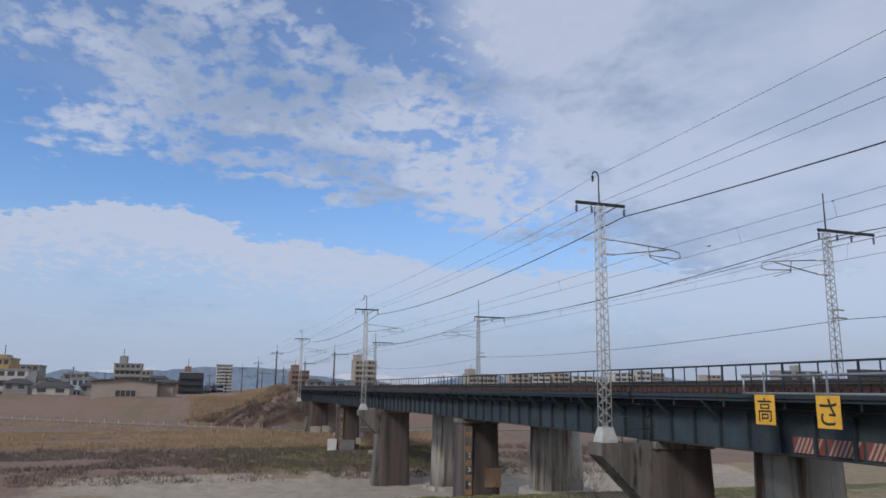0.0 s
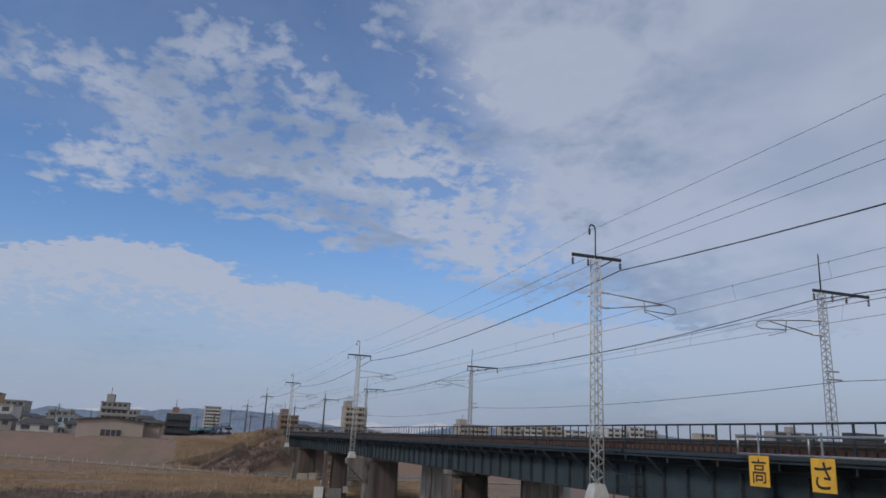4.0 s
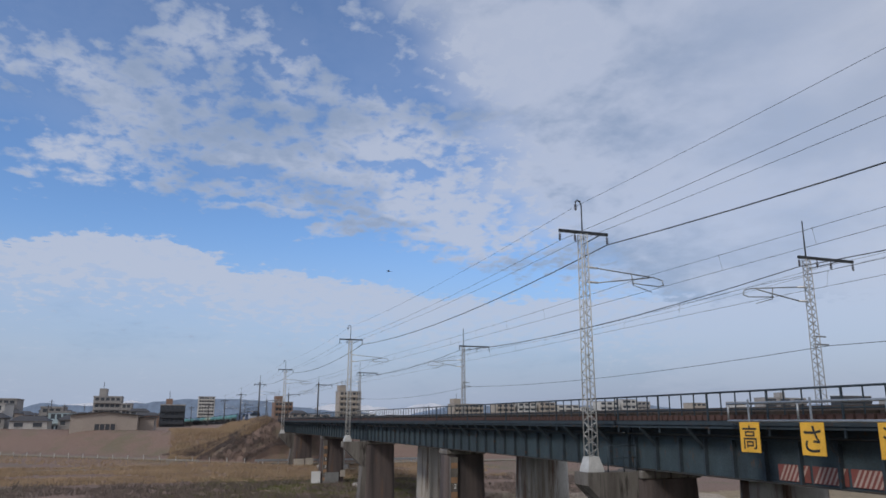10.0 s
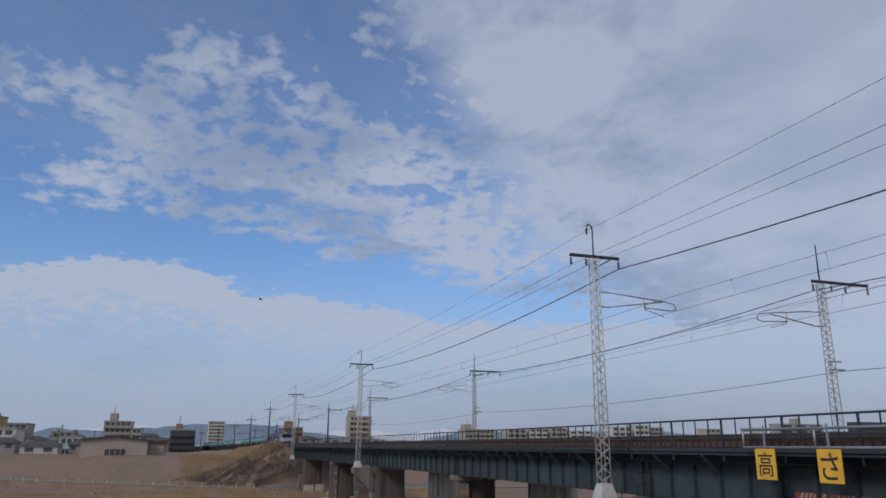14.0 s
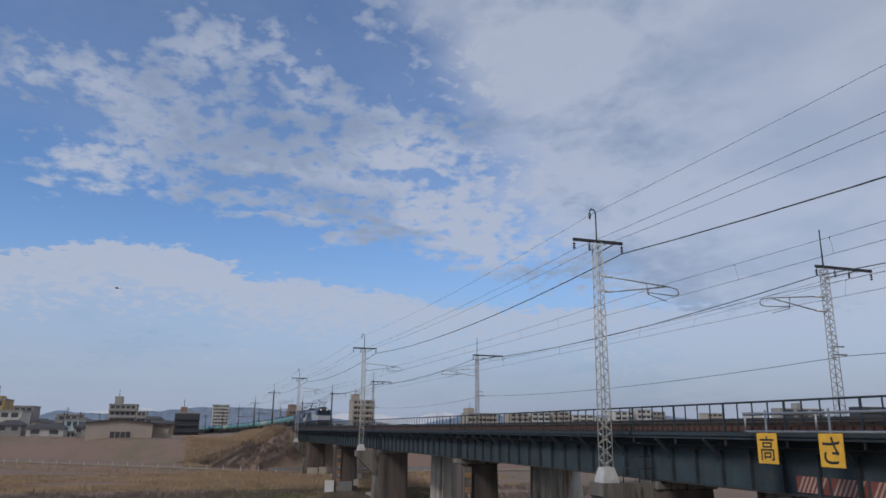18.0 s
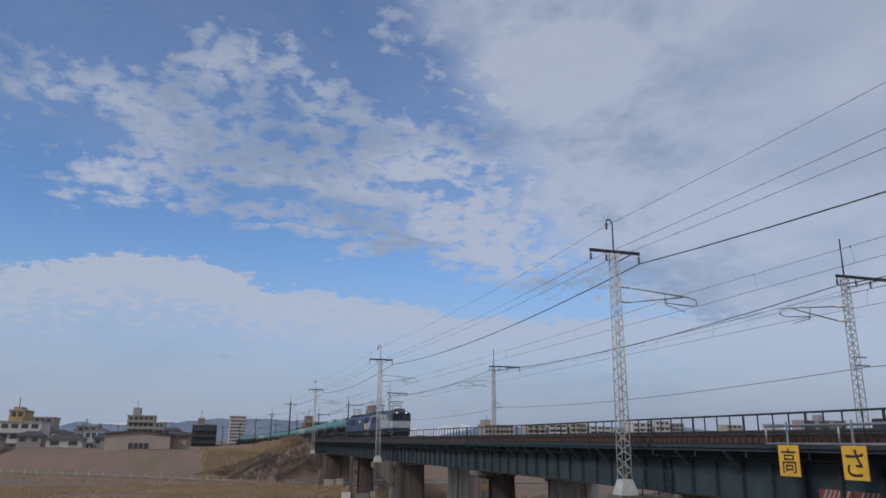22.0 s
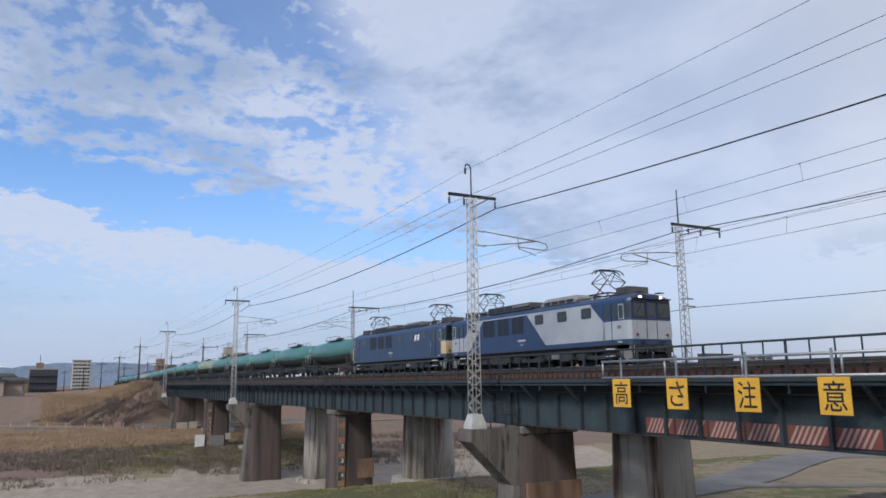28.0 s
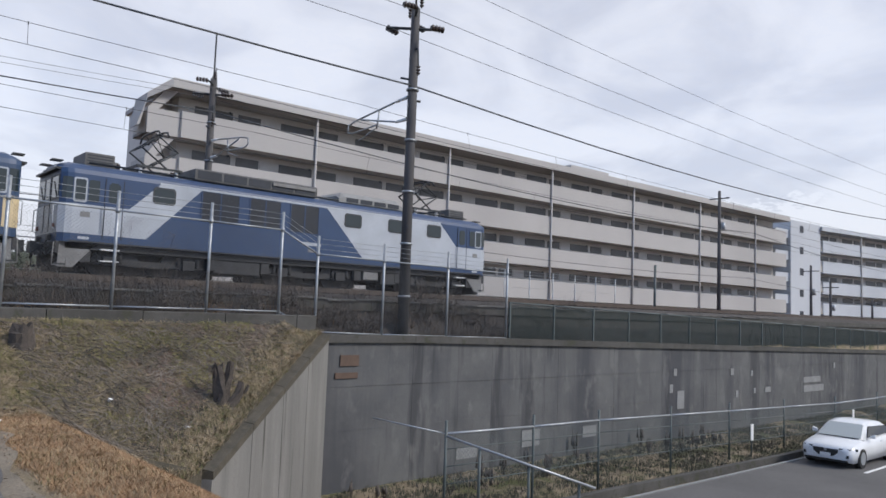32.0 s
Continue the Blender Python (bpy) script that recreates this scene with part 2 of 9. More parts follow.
def mat(name, c1, c2=None, rough=0.7, metal=0.0, scale=3.0, fine=40.0, bump=0.15, spots=None, spot_cut=0.62, per_object=0.0, stretch=(1, 1, 1), world_space=False, glow=0.0, gr=0.17):
    """A surface of two tones: patches at one scale, grain at another, and stains of a third colour."""
    if name in MATS:
        return MATS[name]
    m = bpy.data.materials.new(name)
    m.use_nodes = True
    nt = m.node_tree
    N, L = nt.nodes, nt.links
    bsdf = N["Principled BSDF"]
    bsdf.inputs["Roughness"].default_value = rough
    bsdf.inputs["Metallic"].default_value = metal
    c2 = c2 or tuple(v * 0.72 for v in c1)
    if world_space:
        src = N.new("ShaderNodeNewGeometry").outputs["Position"]
    else:
        src = N.new("ShaderNodeTexCoord").outputs["Object"]
    mp = N.new("ShaderNodeMapping")
    mp.inputs["Scale"].default_value = stretch
    L.new(src, mp.inputs[0])

    def tex(sc, det, ro=0.6, vec=None):
        t = N.new("ShaderNodeTexNoise")
        L.new(vec or mp.outputs[0], t.inputs["Vector"])
        t.inputs["Scale"].default_value, t.inputs["Detail"].default_value, t.inputs["Roughness"].default_value = sc, det, ro
        return t.outputs["Fac"]

    def ramp(v, lo, hi):
        r = N.new("ShaderNodeMapRange")
        L.new(v, r.inputs[0])
        r.inputs[1].default_value, r.inputs[2].default_value = lo, hi
        return r.outputs[0]

    def mix(f, a, b, blend="MIX"):
        x = N.new("ShaderNodeMix")
        x.data_type, x.blend_type = "RGBA", blend
        if isinstance(f, float):
            x.inputs[0].default_value = f
        else:
            L.new(f, x.inputs[0])
        for k, v in ((6, a), (7, b)):
            if isinstance(v, tuple):
                x.inputs[k].default_value = (*v, 1)
            else:
                L.new(v, x.inputs[k])
        return x.outputs[2]
    patch, grain = tex(scale, 4), tex(fine, 3, 0.7, src)
    col = mix(ramp(patch, 0.35, 0.68), c1, c2)
    g = N.new("ShaderNodeMapRange")
    L.new(grain, g.inputs[0])
    g.inputs[1].default_value, g.inputs[2].default_value, g.inputs[3].default_value, g.inputs[4].default_value = 0.3, 0.7, 1 - gr, 1 + gr
    gc = N.new("ShaderNodeCombineColor")
    for k in range(3):
        L.new(g.outputs[0], gc.inputs[k])
    col = mix(1.0, col, gc.outputs[0], "MULTIPLY")
    if spots:
        col = mix(ramp(tex(scale * 2.3, 6, 0.7), spot_cut, spot_cut + 0.1), col, spots)
    if per_object:
        o = N.new("ShaderNodeObjectInfo")
        r = N.new("ShaderNodeMapRange")
        L.new(o.outputs["Random"], r.inputs[0])
        r.inputs[3].default_value, r.inputs[4].default_value = 1 - per_object, 1 + per_object
        rc = N.new("ShaderNodeCombineColor")
        for k in range(3):
            L.new(r.outputs[0], rc.inputs[k])
        col = mix(1.0, col, rc.outputs[0], "MULTIPLY")
    L.new(col, bsdf.inputs["Base Color"])
    if bump:
        b = N.new("ShaderNodeBump")
        b.inputs["Strength"].default_value, b.inputs["Distance"].default_value = bump, 0.02
        L.new(grain, b.inputs["Height"])
        L.new(b.outputs[0], bsdf.inputs["Normal"])
    if glow:
        bsdf.inputs["Emission Color"].default_value = (*c1, 1)
        bsdf.inputs["Emission Strength"].default_value = glow
    MATS[name] = m
    return m


def glass(name, tint=(0.02, 0.03, 0.035), rough=0.06):
    m = bpy.data.materials.new(name)
    m.use_nodes = True
    b = m.node_tree.nodes["Principled BSDF"]
    b.inputs["Base Color"].default_value, b.inputs["Roughness"].default_value = (*tint, 1), rough
    b.inputs["Specular IOR Level"].default_value = 0.6
    return m


M_TEAL = mat("girder_paint", (0.046, 0.068, 0.080), (0.031, 0.044, 0.053), 0.8, scale=0.9, fine=24, spots=(0.080, 0.054, 0.040), spot_cut=0.60, stretch=(1, 1, 0.5), world_space=True, gr=0.25)
M_TEALD = mat("girder_paint_dark", (0.032, 0.044, 0.056), (0.039, 0.055, 0.068), 0.85, scale=1.2, fine=20, spots=(0.066, 0.044, 0.033), spot_cut=0.58, world_space=True, gr=0.25)
M_FLANGE = mat("rusty_flange_paint", (0.050, 0.040, 0.036), (0.034, 0.040, 0.042), 0.9, scale=1.5, fine=20, world_space=True)
M_RUST = mat("rusty_edge", (0.090, 0.050, 0.042), (0.054, 0.035, 0.032), 0.85, scale=2.0, fine=30)
M_SLEEP = mat("sleeper_wood", (0.060, 0.045, 0.037), (0.040, 0.033, 0.029), 0.9, scale=2, per_object=0.25)
M_RAIL = mat("rail_steel", (0.125, 0.10, 0.085), (0.08, 0.063, 0.054), 0.5, 0.6, scale=3)
M_PIER = mat("pier_concrete", (0.20, 0.185, 0.168), (0.085, 0.074, 0.067), 0.9, scale=0.7, fine=25, bump=0.4, spots=(0.040, 0.034, 0.031), spot_cut=0.54, stretch=(1.5, 1.5, 0.2), gr=0.25)
M_PIERR = mat("rust_streaked_concrete", (0.112, 0.088, 0.082), (0.042, 0.035, 0.036), 0.9, scale=0.55, fine=25, bump=0.4, spots=(0.155, 0.092, 0.06), spot_cut=0.57, stretch=(1.7, 1.7, 0.10), gr=0.28)
M_PIERG = mat("pale_concrete", (0.42, 0.41, 0.385), (0.29, 0.265, 0.235), 0.9, scale=0.40, fine=25, bump=0.3, spots=(0.125, 0.076, 0.052), spot_cut=0.53, stretch=(1.0, 1.0, 0.05), gr=0.2)
M_MASTW = mat("pale_mast_paint", (0.50, 0.50, 0.49), (0.40, 0.40, 0.39), 0.55, scale=3, fine=120, spots=(0.22, 0.14, 0.09), spot_cut=0.7)
M_MASTG = mat("grey_mast_paint", (0.34, 0.34, 0.34), (0.26, 0.26, 0.26), 0.55, scale=3, fine=30)
M_GALV = mat("galvanised_steel", (0.36, 0.38, 0.40), (0.27, 0.29, 0.31), 0.45, 0.55, scale=4, fine=40, bump=0.05)
M_NETG = mat("dull_fence_wire", (0.105, 0.11, 0.12), (0.075, 0.08, 0.085), 0.6, 0.3, scale=4, bump=0)
M_DARKM = mat("dark_steel", (0.045, 0.05, 0.055), (0.03, 0.033, 0.036), 0.5, 0.4, scale=4, bump=0.05)
M_WIRE = mat("weathered_wire", (0.085, 0.09, 0.10), (0.06, 0.065, 0.07), 0.6, 0.3, scale=2, bump=0)
M_PORC = mat("brown_porcelain", (0.05, 0.035, 0.03), None, 0.25, bump=0)
M_POLE = mat("weathered_pole", (0.085, 0.082, 0.083), (0.055, 0.053, 0.055), 0.85, scale=1.5, fine=20, stretch=(2, 2, 0.4))
M_YEL = mat("yellow_sign_paint", (0.78, 0.44, 0.045), (0.66, 0.36, 0.04), 0.45, scale=1.2, fine=30, bump=0.03)
M_BLK = mat("black_lettering", (0.02, 0.02, 0.02), None, 0.5, bump=0)
M_RED = mat("red_hazard_paint", (0.21, 0.058, 0.045), (0.15, 0.05, 0.04), 0.6, scale=3, spots=(0.12, 0.07, 0.06), spot_cut=0.6)
M_HWH = mat("faded_white_hazard", (0.40, 0.30, 0.26), (0.34, 0.25, 0.21), 0.6, scale=3)
M_PATCH = mat("pale_patch_paint", (0.235, 0.24, 0.24), (0.19, 0.19, 0.19), 0.8, scale=2)
M_T_PANEL = mat("cream_board", (0.46, 0.42, 0.36), (0.36, 0.32, 0.28), 0.8, scale=1)
M_PANEL = mat("stained_repair_concrete", (0.26, 0.165, 0.115), (0.095, 0.060, 0.046), 0.9, scale=0.7, fine=25, bump=0.2, spots=(0.30, 0.235, 0.18), spot_cut=0.6, stretch=(1.3, 1.3, 0.3))
M_LBLUE = mat("locomotive_blue", (0.025, 0.056, 0.130), (0.021, 0.046, 0.108), 0.42, scale=0.8, fine=150, bump=0.02, spots=(0.045, 0.055, 0.085), spot_cut=0.64)
M_LBLU2 = mat("faded_locomotive_blue", (0.036, 0.068, 0.136), (0.030, 0.057, 0.114), 0.45, scale=0.8, fine=150, bump=0.02, spots=(0.05, 0.06, 0.085), spot_cut=0.62)
M_LWHT = mat("locomotive_white", (0.415, 0.445, 0.49), (0.35, 0.372, 0.41), 0.42, scale=0.9, fine=150, bump=0.02, spots=(0.42, 0.41, 0.40), spot_cut=0.66)
M_CREAM = mat("cream_paint", (0.62, 0.50, 0.30), (0.5, 0.4, 0.25), 0.45, scale=1.2, bump=0.02)
M_LGREY = mat("running_gear_grey", (0.046, 0.046, 0.048), (0.026, 0.026, 0.028), 0.75, scale=2.5, fine=20, spots=(0.075, 0.055, 0.045), spot_cut=0.64)
M_LSKIRT = mat("grey_skirt", (0.22, 0.22, 0.22), (0.15, 0.145, 0.14), 0.6, scale=2)
M_ROOFG = mat("roof_equipment_grey", (0.115, 0.115, 0.115), (0.07, 0.068, 0.066), 0.65, scale=2.0, spots=(0.05, 0.045, 0.04), spot_cut=0.6)
M_ROOFP = mat("pale_roof_cover", (0.26, 0.26, 0.255), (0.19, 0.19, 0.185), 0.6, scale=1.5, spots=(0.12, 0.115, 0.11), spot_cut=0.62)
M_PANEB = mat("dull_side_pane", (0.055, 0.065, 0.085), (0.04, 0.05, 0.068), 0.3, scale=2, bump=0)
M_GRIL = mat("dark_louvre", (0.016, 0.022, 0.035), (0.012, 0.016, 0.024), 0.5, scale=3, bump=0)
M_TANK = mat("tank_green", (0.066, 0.205, 0.182), (0.052, 0.160, 0.148), 0.36, scale=0.8, fine=16, bump=0.02, spots=(0.04, 0.12, 0.095), spot_cut=0.62, per_object=0.12)
M_TANKG = mat("tank_lower_grey", (0.075, 0.085, 0.078), (0.05, 0.055, 0.05), 0.6, scale=1)
M_TANKP = mat("tank_pale_green", (0.30, 0.36, 0.27), (0.24, 0.28, 0.21), 0.45, scale=1)
M_GLASS = glass("dark_glass")
M_TINT = glass("tinted_side_glass", (0.012, 0.014, 0.016), 0.12)
M_TINT.node_tree.nodes["Principled BSDF"].inputs["Specular IOR Level"].default_value = 0.25
# the pale tint paints in the sky mirrored by the windscreen
M_SCREEN = glass("sky_reflection_windscreen", (0.36, 0.39, 0.39), 0.12)
M_LAMP = mat("lit_headlamp", (1.0, 0.88, 0.66), None, 0.3, bump=0, glow=2.2)
M_ASPH = mat("asphalt", (0.132, 0.126, 0.121), (0.074, 0.071, 0.071), 0.95, scale=0.5, fine=32, bump=0.9, spots=(0.17, 0.163, 0.153), spot_cut=0.61, world_space=True, gr=0.42)
M_ASPHP = mat("pale_path_asphalt", (0.118, 0.113, 0.110), (0.088, 0.085, 0.083), 0.92, scale=0.3, fine=30, bump=0.3, world_space=True)
M_PATH = mat("bleached_path_asphalt", (0.185, 0.178, 0.174), (0.125, 0.121, 0.119), 0.92, scale=0.3, fine=30, bump=0.3, world_space=True)
M_GRIT = mat("gritty_earth", (0.23, 0.195, 0.15), (0.15, 0.125, 0.095), 0.97, scale=1.5, fine=30, bump=0.9, spots=(0.10, 0.085, 0.06), spot_cut=0.58, world_space=True)
M_EARTH = mat("litter_covered_earth", (0.098, 0.082, 0.058), (0.052, 0.046, 0.034), 0.97, scale=3, fine=30, bump=0.9, spots=(0.23, 0.19, 0.13), spot_cut=0.58, world_space=True)
M_LINE = mat("worn_road_paint", (0.74, 0.74, 0.72), (0.62, 0.61, 0.59), 0.7, scale=3, fine=50, spots=(0.25, 0.25, 0.25), spot_cut=0.68, world_space=True)
M_SLAB = mat("revetment_concrete", (0.075, 0.054, 0.044), (0.039, 0.028, 0.025), 0.92, scale=0.8, fine=22, bump=0.4, per_object=0.22, spots=(0.115, 0.10, 0.09), spot_cut=0.64)
# dark tone that paints the shaded, dirty step faces between slab rows
M_RIB = mat("shaded_step_dark", (0.042, 0.036, 0.033), (0.028, 0.025, 0.023), 0.9, scale=2, fine=20)
M_TAN = mat("sandy_mat", (0.40, 0.30, 0.185), (0.33, 0.245, 0.15), 0.95, scale=0.8, fine=30, bump=0.5, world_space=True)
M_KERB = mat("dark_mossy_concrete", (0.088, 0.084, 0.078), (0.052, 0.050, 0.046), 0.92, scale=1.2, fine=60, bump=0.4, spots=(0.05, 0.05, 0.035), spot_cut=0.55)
M_CONC = mat("grey_concrete", (0.235, 0.228, 0.212), (0.125, 0.120, 0.112), 0.9, scale=0.9, fine=40, bump=0.4, spots=(0.060, 0.055, 0.048), spot_cut=0.58, stretch=(1.4, 1.4, 0.35), world_space=True)
for dull in (M_TEAL, M_TEALD, M_FLANGE, M_RUST, M_SLEEP):
    dull.node_tree.nodes["Principled BSDF"].inputs["Specular IOR Level"].default_value = 0.3

M_LID = mat("trough_lid_concrete", (0.135, 0.132, 0.125), (0.085, 0.082, 0.078), 0.92, scale=2.5, fine=40, bump=0.4, spots=(0.055, 0.05, 0.042), spot_cut=0.55, per_object=0.35)
M_EDGE = mat("mossy_coping_earth", (0.085, 0.074, 0.056), (0.052, 0.047, 0.036), 0.95, scale=2.5, fine=40, bump=0.7, spots=(0.12, 0.105, 0.07), spot_cut=0.58, world_space=True)
M_WINGC = mat("pale_streaked_concrete", (0.215, 0.210, 0.198), (0.135, 0.132, 0.126), 0.9, scale=0.8, fine=40, bump=0.3, spots=(0.062, 0.058, 0.052), spot_cut=0.575, stretch=(1.6, 1.6, 0.12), world_space=True)


def stained_wall():
    """Old cast concrete: cloudy pale and dark areas with soot runs that start at the top and thin out."""
    m = mat("stained_wall_concrete", (0.122, 0.122, 0.122), (0.086, 0.087, 0.090), 0.92, scale=0.7, fine=60, bump=0.35, spots=(0.160, 0.157, 0.152), spot_cut=0.62, world_space=True, gr=0.16)
    N, L = m.node_tree.nodes, m.node_tree.links
    bsdf = N["Principled BSDF"]
    col = bsdf.inputs["Base Color"].links[0].from_socket
    pos = N.new("ShaderNodeNewGeometry").outputs["Position"]
    for scale, stretch, lo, hi, tint, amount in ((0.30, (1, 1, 0.10), 0.50, 0.60, (0.046, 0.048, 0.056), 0.75),
                                                 (0.9, (1, 1, 0.10), 0.56, 0.64, (0.036, 0.037, 0.042), 0.7),
                                                 (2.6, (1, 1, 0.07), 0.60, 0.70, (0.035, 0.035, 0.038), 0.5),
                                                 (1.3, (1, 1, 0.5), 0.56, 0.66, (0.185, 0.182, 0.176), 0.40)):
        mp = N.new("ShaderNodeMapping")
        mp.inputs["Scale"].default_value = stretch
        mp.inputs["Location"].default_value = (scale * 7, 0, 3)
        L.new(pos, mp.inputs[0])
        t = N.new("ShaderNodeTexNoise")
        t.inputs["Scale"].default_value, t.inputs["Detail"].default_value, t.inputs["Roughness"].default_value = scale, 5, 0.62
        L.new(mp.outputs[0], t.inputs["Vector"])
        r = N.new("ShaderNodeMapRange")
        L.new(t.outputs["Fac"], r.inputs[0])
        for k, v in ((1, lo), (2, hi), (3, 0.0), (4, amount)):
            r.inputs[k].default_value = v
        x = N.new("ShaderNodeMix")
        x.data_type = "RGBA"
        L.new(r.outputs[0], x.inputs[0])
        L.new(col, x.inputs[6])
        x.inputs[7].default_value = (*tint, 1)
        col = x.outputs[2]
    L.new(col, bsdf.inputs["Base Color"])
    return m


M_WALL = stained_wall()
M_APT = mat("apartment_render", (0.415, 0.398, 0.385), (0.365, 0.35, 0.34), 0.85, scale=0.12, fine=40, bump=0.05, spots=(0.42, 0.395, 0.37), spot_cut=0.68, stretch=(1, 1, 0.4))
M_APTW = mat("pale_apartment_render", (0.50, 0.52, 0.55), (0.44, 0.46, 0.49), 0.85, scale=0.12, fine=40, bump=0.05, stretch=(1, 1, 0.4))
M_APTD = mat("apartment_recess", (0.58, 0.555, 0.53), (0.52, 0.495, 0.47), 0.85, scale=0.5, fine=40)
M_GALW = mat("shaded_gallery_glass", (0.115, 0.115, 0.118), (0.075, 0.075, 0.078), 0.35, scale=0.4, fine=8, bump=0)
M_WHITE = mat("white_paint", (0.78, 0.78, 0.77), (0.70, 0.70, 0.69), 0.4, scale=1, bump=0.03)
M_CARW = mat("white_car_paint", (0.70, 0.71, 0.72), (0.66, 0.67, 0.68), 0.25, scale=1, bump=0)
M_CARK = mat("black_car_paint", (0.012, 0.014, 0.02), None, 0.2, scale=1, bump=0)
M_RUB = mat("tyre_rubber", (0.02, 0.02, 0.02), None, 0.8, bump=0)
M_BARK = mat("grey_bark", (0.085, 0.07, 0.06), (0.05, 0.042, 0.036), 0.95, scale=6, fine=40, bump=0.6)
M_GOLD = mat("golden_bank_grass", (0.47, 0.355, 0.205), (0.38, 0.285, 0.165), 0.95, scale=0.9, fine=7, gr=0.34, bump=0, spots=(0.24, 0.17, 0.105), spot_cut=0.58, world_space=True)
M_OLIVE = mat("yellow_green_grass", (0.235, 0.222, 0.080), (0.185, 0.172, 0.070), 0.95, scale=0.8, fine=7, gr=0.36, bump=0, spots=(0.13, 0.12, 0.055), spot_cut=0.58, world_space=True)
M_BANK = mat("matted_bank_grass", (0.345, 0.268, 0.175), (0.235, 0.190, 0.120), 0.95, scale=0.9, fine=7, gr=0.42, bump=0, spots=(0.145, 0.112, 0.080), spot_cut=0.57, world_space=True)
M_DRY = mat("dry_grass", (0.30, 0.222, 0.145), (0.215, 0.155, 0.10), 0.95, scale=0.6, bump=0, world_space=True)
M_DRYR = mat("russet_grass", (0.33, 0.205, 0.115), (0.235, 0.145, 0.082), 0.95, scale=0.6, fine=7, gr=0.36, bump=0, world_space=True)
M_STRAW = mat("pale_straw", (0.42, 0.34, 0.22), (0.30, 0.23, 0.14), 0.95, scale=0.8, bump=0, world_space=True)
M_GREENG = mat("winter_green_grass", (0.115, 0.128, 0.045), (0.15, 0.135, 0.06), 0.95, scale=0.5, bump=0, world_space=True)
M_STICK = mat("bleached_sticks", (0.27, 0.232, 0.192), (0.105, 0.09, 0.075), 0.95, scale=1.5, bump=0, world_space=True)
M_TWIG = mat("dead_twigs", (0.125, 0.106, 0.092), (0.085, 0.072, 0.064), 0.95, scale=3, bump=0, world_space=True)
M_LEVEE = mat("brown_levee_grass", (0.245, 0.172, 0.140), (0.178, 0.128, 0.108), 0.95, scale=0.15, bump=0, world_space=True)
M_REED = mat("golden_reeds", (0.40, 0.29, 0.185), (0.30, 0.215, 0.135), 0.95, scale=0.15, bump=0, world_space=True)
M_BRUSH = mat("grey_brushwood", (0.150, 0.118, 0.108), (0.100, 0.081, 0.076), 0.95, scale=0.5, bump=0, world_space=True)
M_BUSH = mat("winter_bush", (0.165, 0.128, 0.112), (0.110, 0.090, 0.080), 0.95, scale=0.5, bump=0, world_space=True)
M_VERGE = mat("sooty_verge_grass", (0.072, 0.080, 0.052), (0.105, 0.102, 0.078), 0.95, scale=0.5, bump=0, world_space=True)
M_LEAF = mat("evergreen_leaves", (0.050, 0.064, 0.044), (0.066, 0.074, 0.050), 0.8, scale=0.2, bump=0, world_space=True)
M_BALL = mat("ballast_stone", (0.070, 0.062, 0.057), (0.042, 0.037, 0.035), 0.95, scale=3, fine=25, bump=0.8, world_space=True)
M_NET = mat("green_netting", (0.035, 0.048, 0.045), (0.028, 0.038, 0.036), 0.9, scale=2)
M_GREENP = mat("green_fence_paint", (0.085, 0.105, 0.105), (0.065, 0.082, 0.082), 0.5, scale=3)
M_BROWNP = mat("brown_post_paint", (0.11, 0.07, 0.05), None, 0.7, scale=4)
M_OCHRE = mat("rust_ochre", (0.36, 0.215, 0.125), (0.24, 0.14, 0.085), 0.85, scale=2)
M_BIRD = mat("grey_feathers", (0.10, 0.10, 0.11), None, 0.8, bump=0)

# ---- building helpers ----
def hyp(a, b):
    return math.sqrt(a * a + b * b)


def smooth(e0, e1, v):
    k = min(1.0, max(0.0, (v - e0) / (e1 - e0)))
    return k * k * (3 - 2 * k)


def lerp(a, b, k):
    return a + (b - a) * k


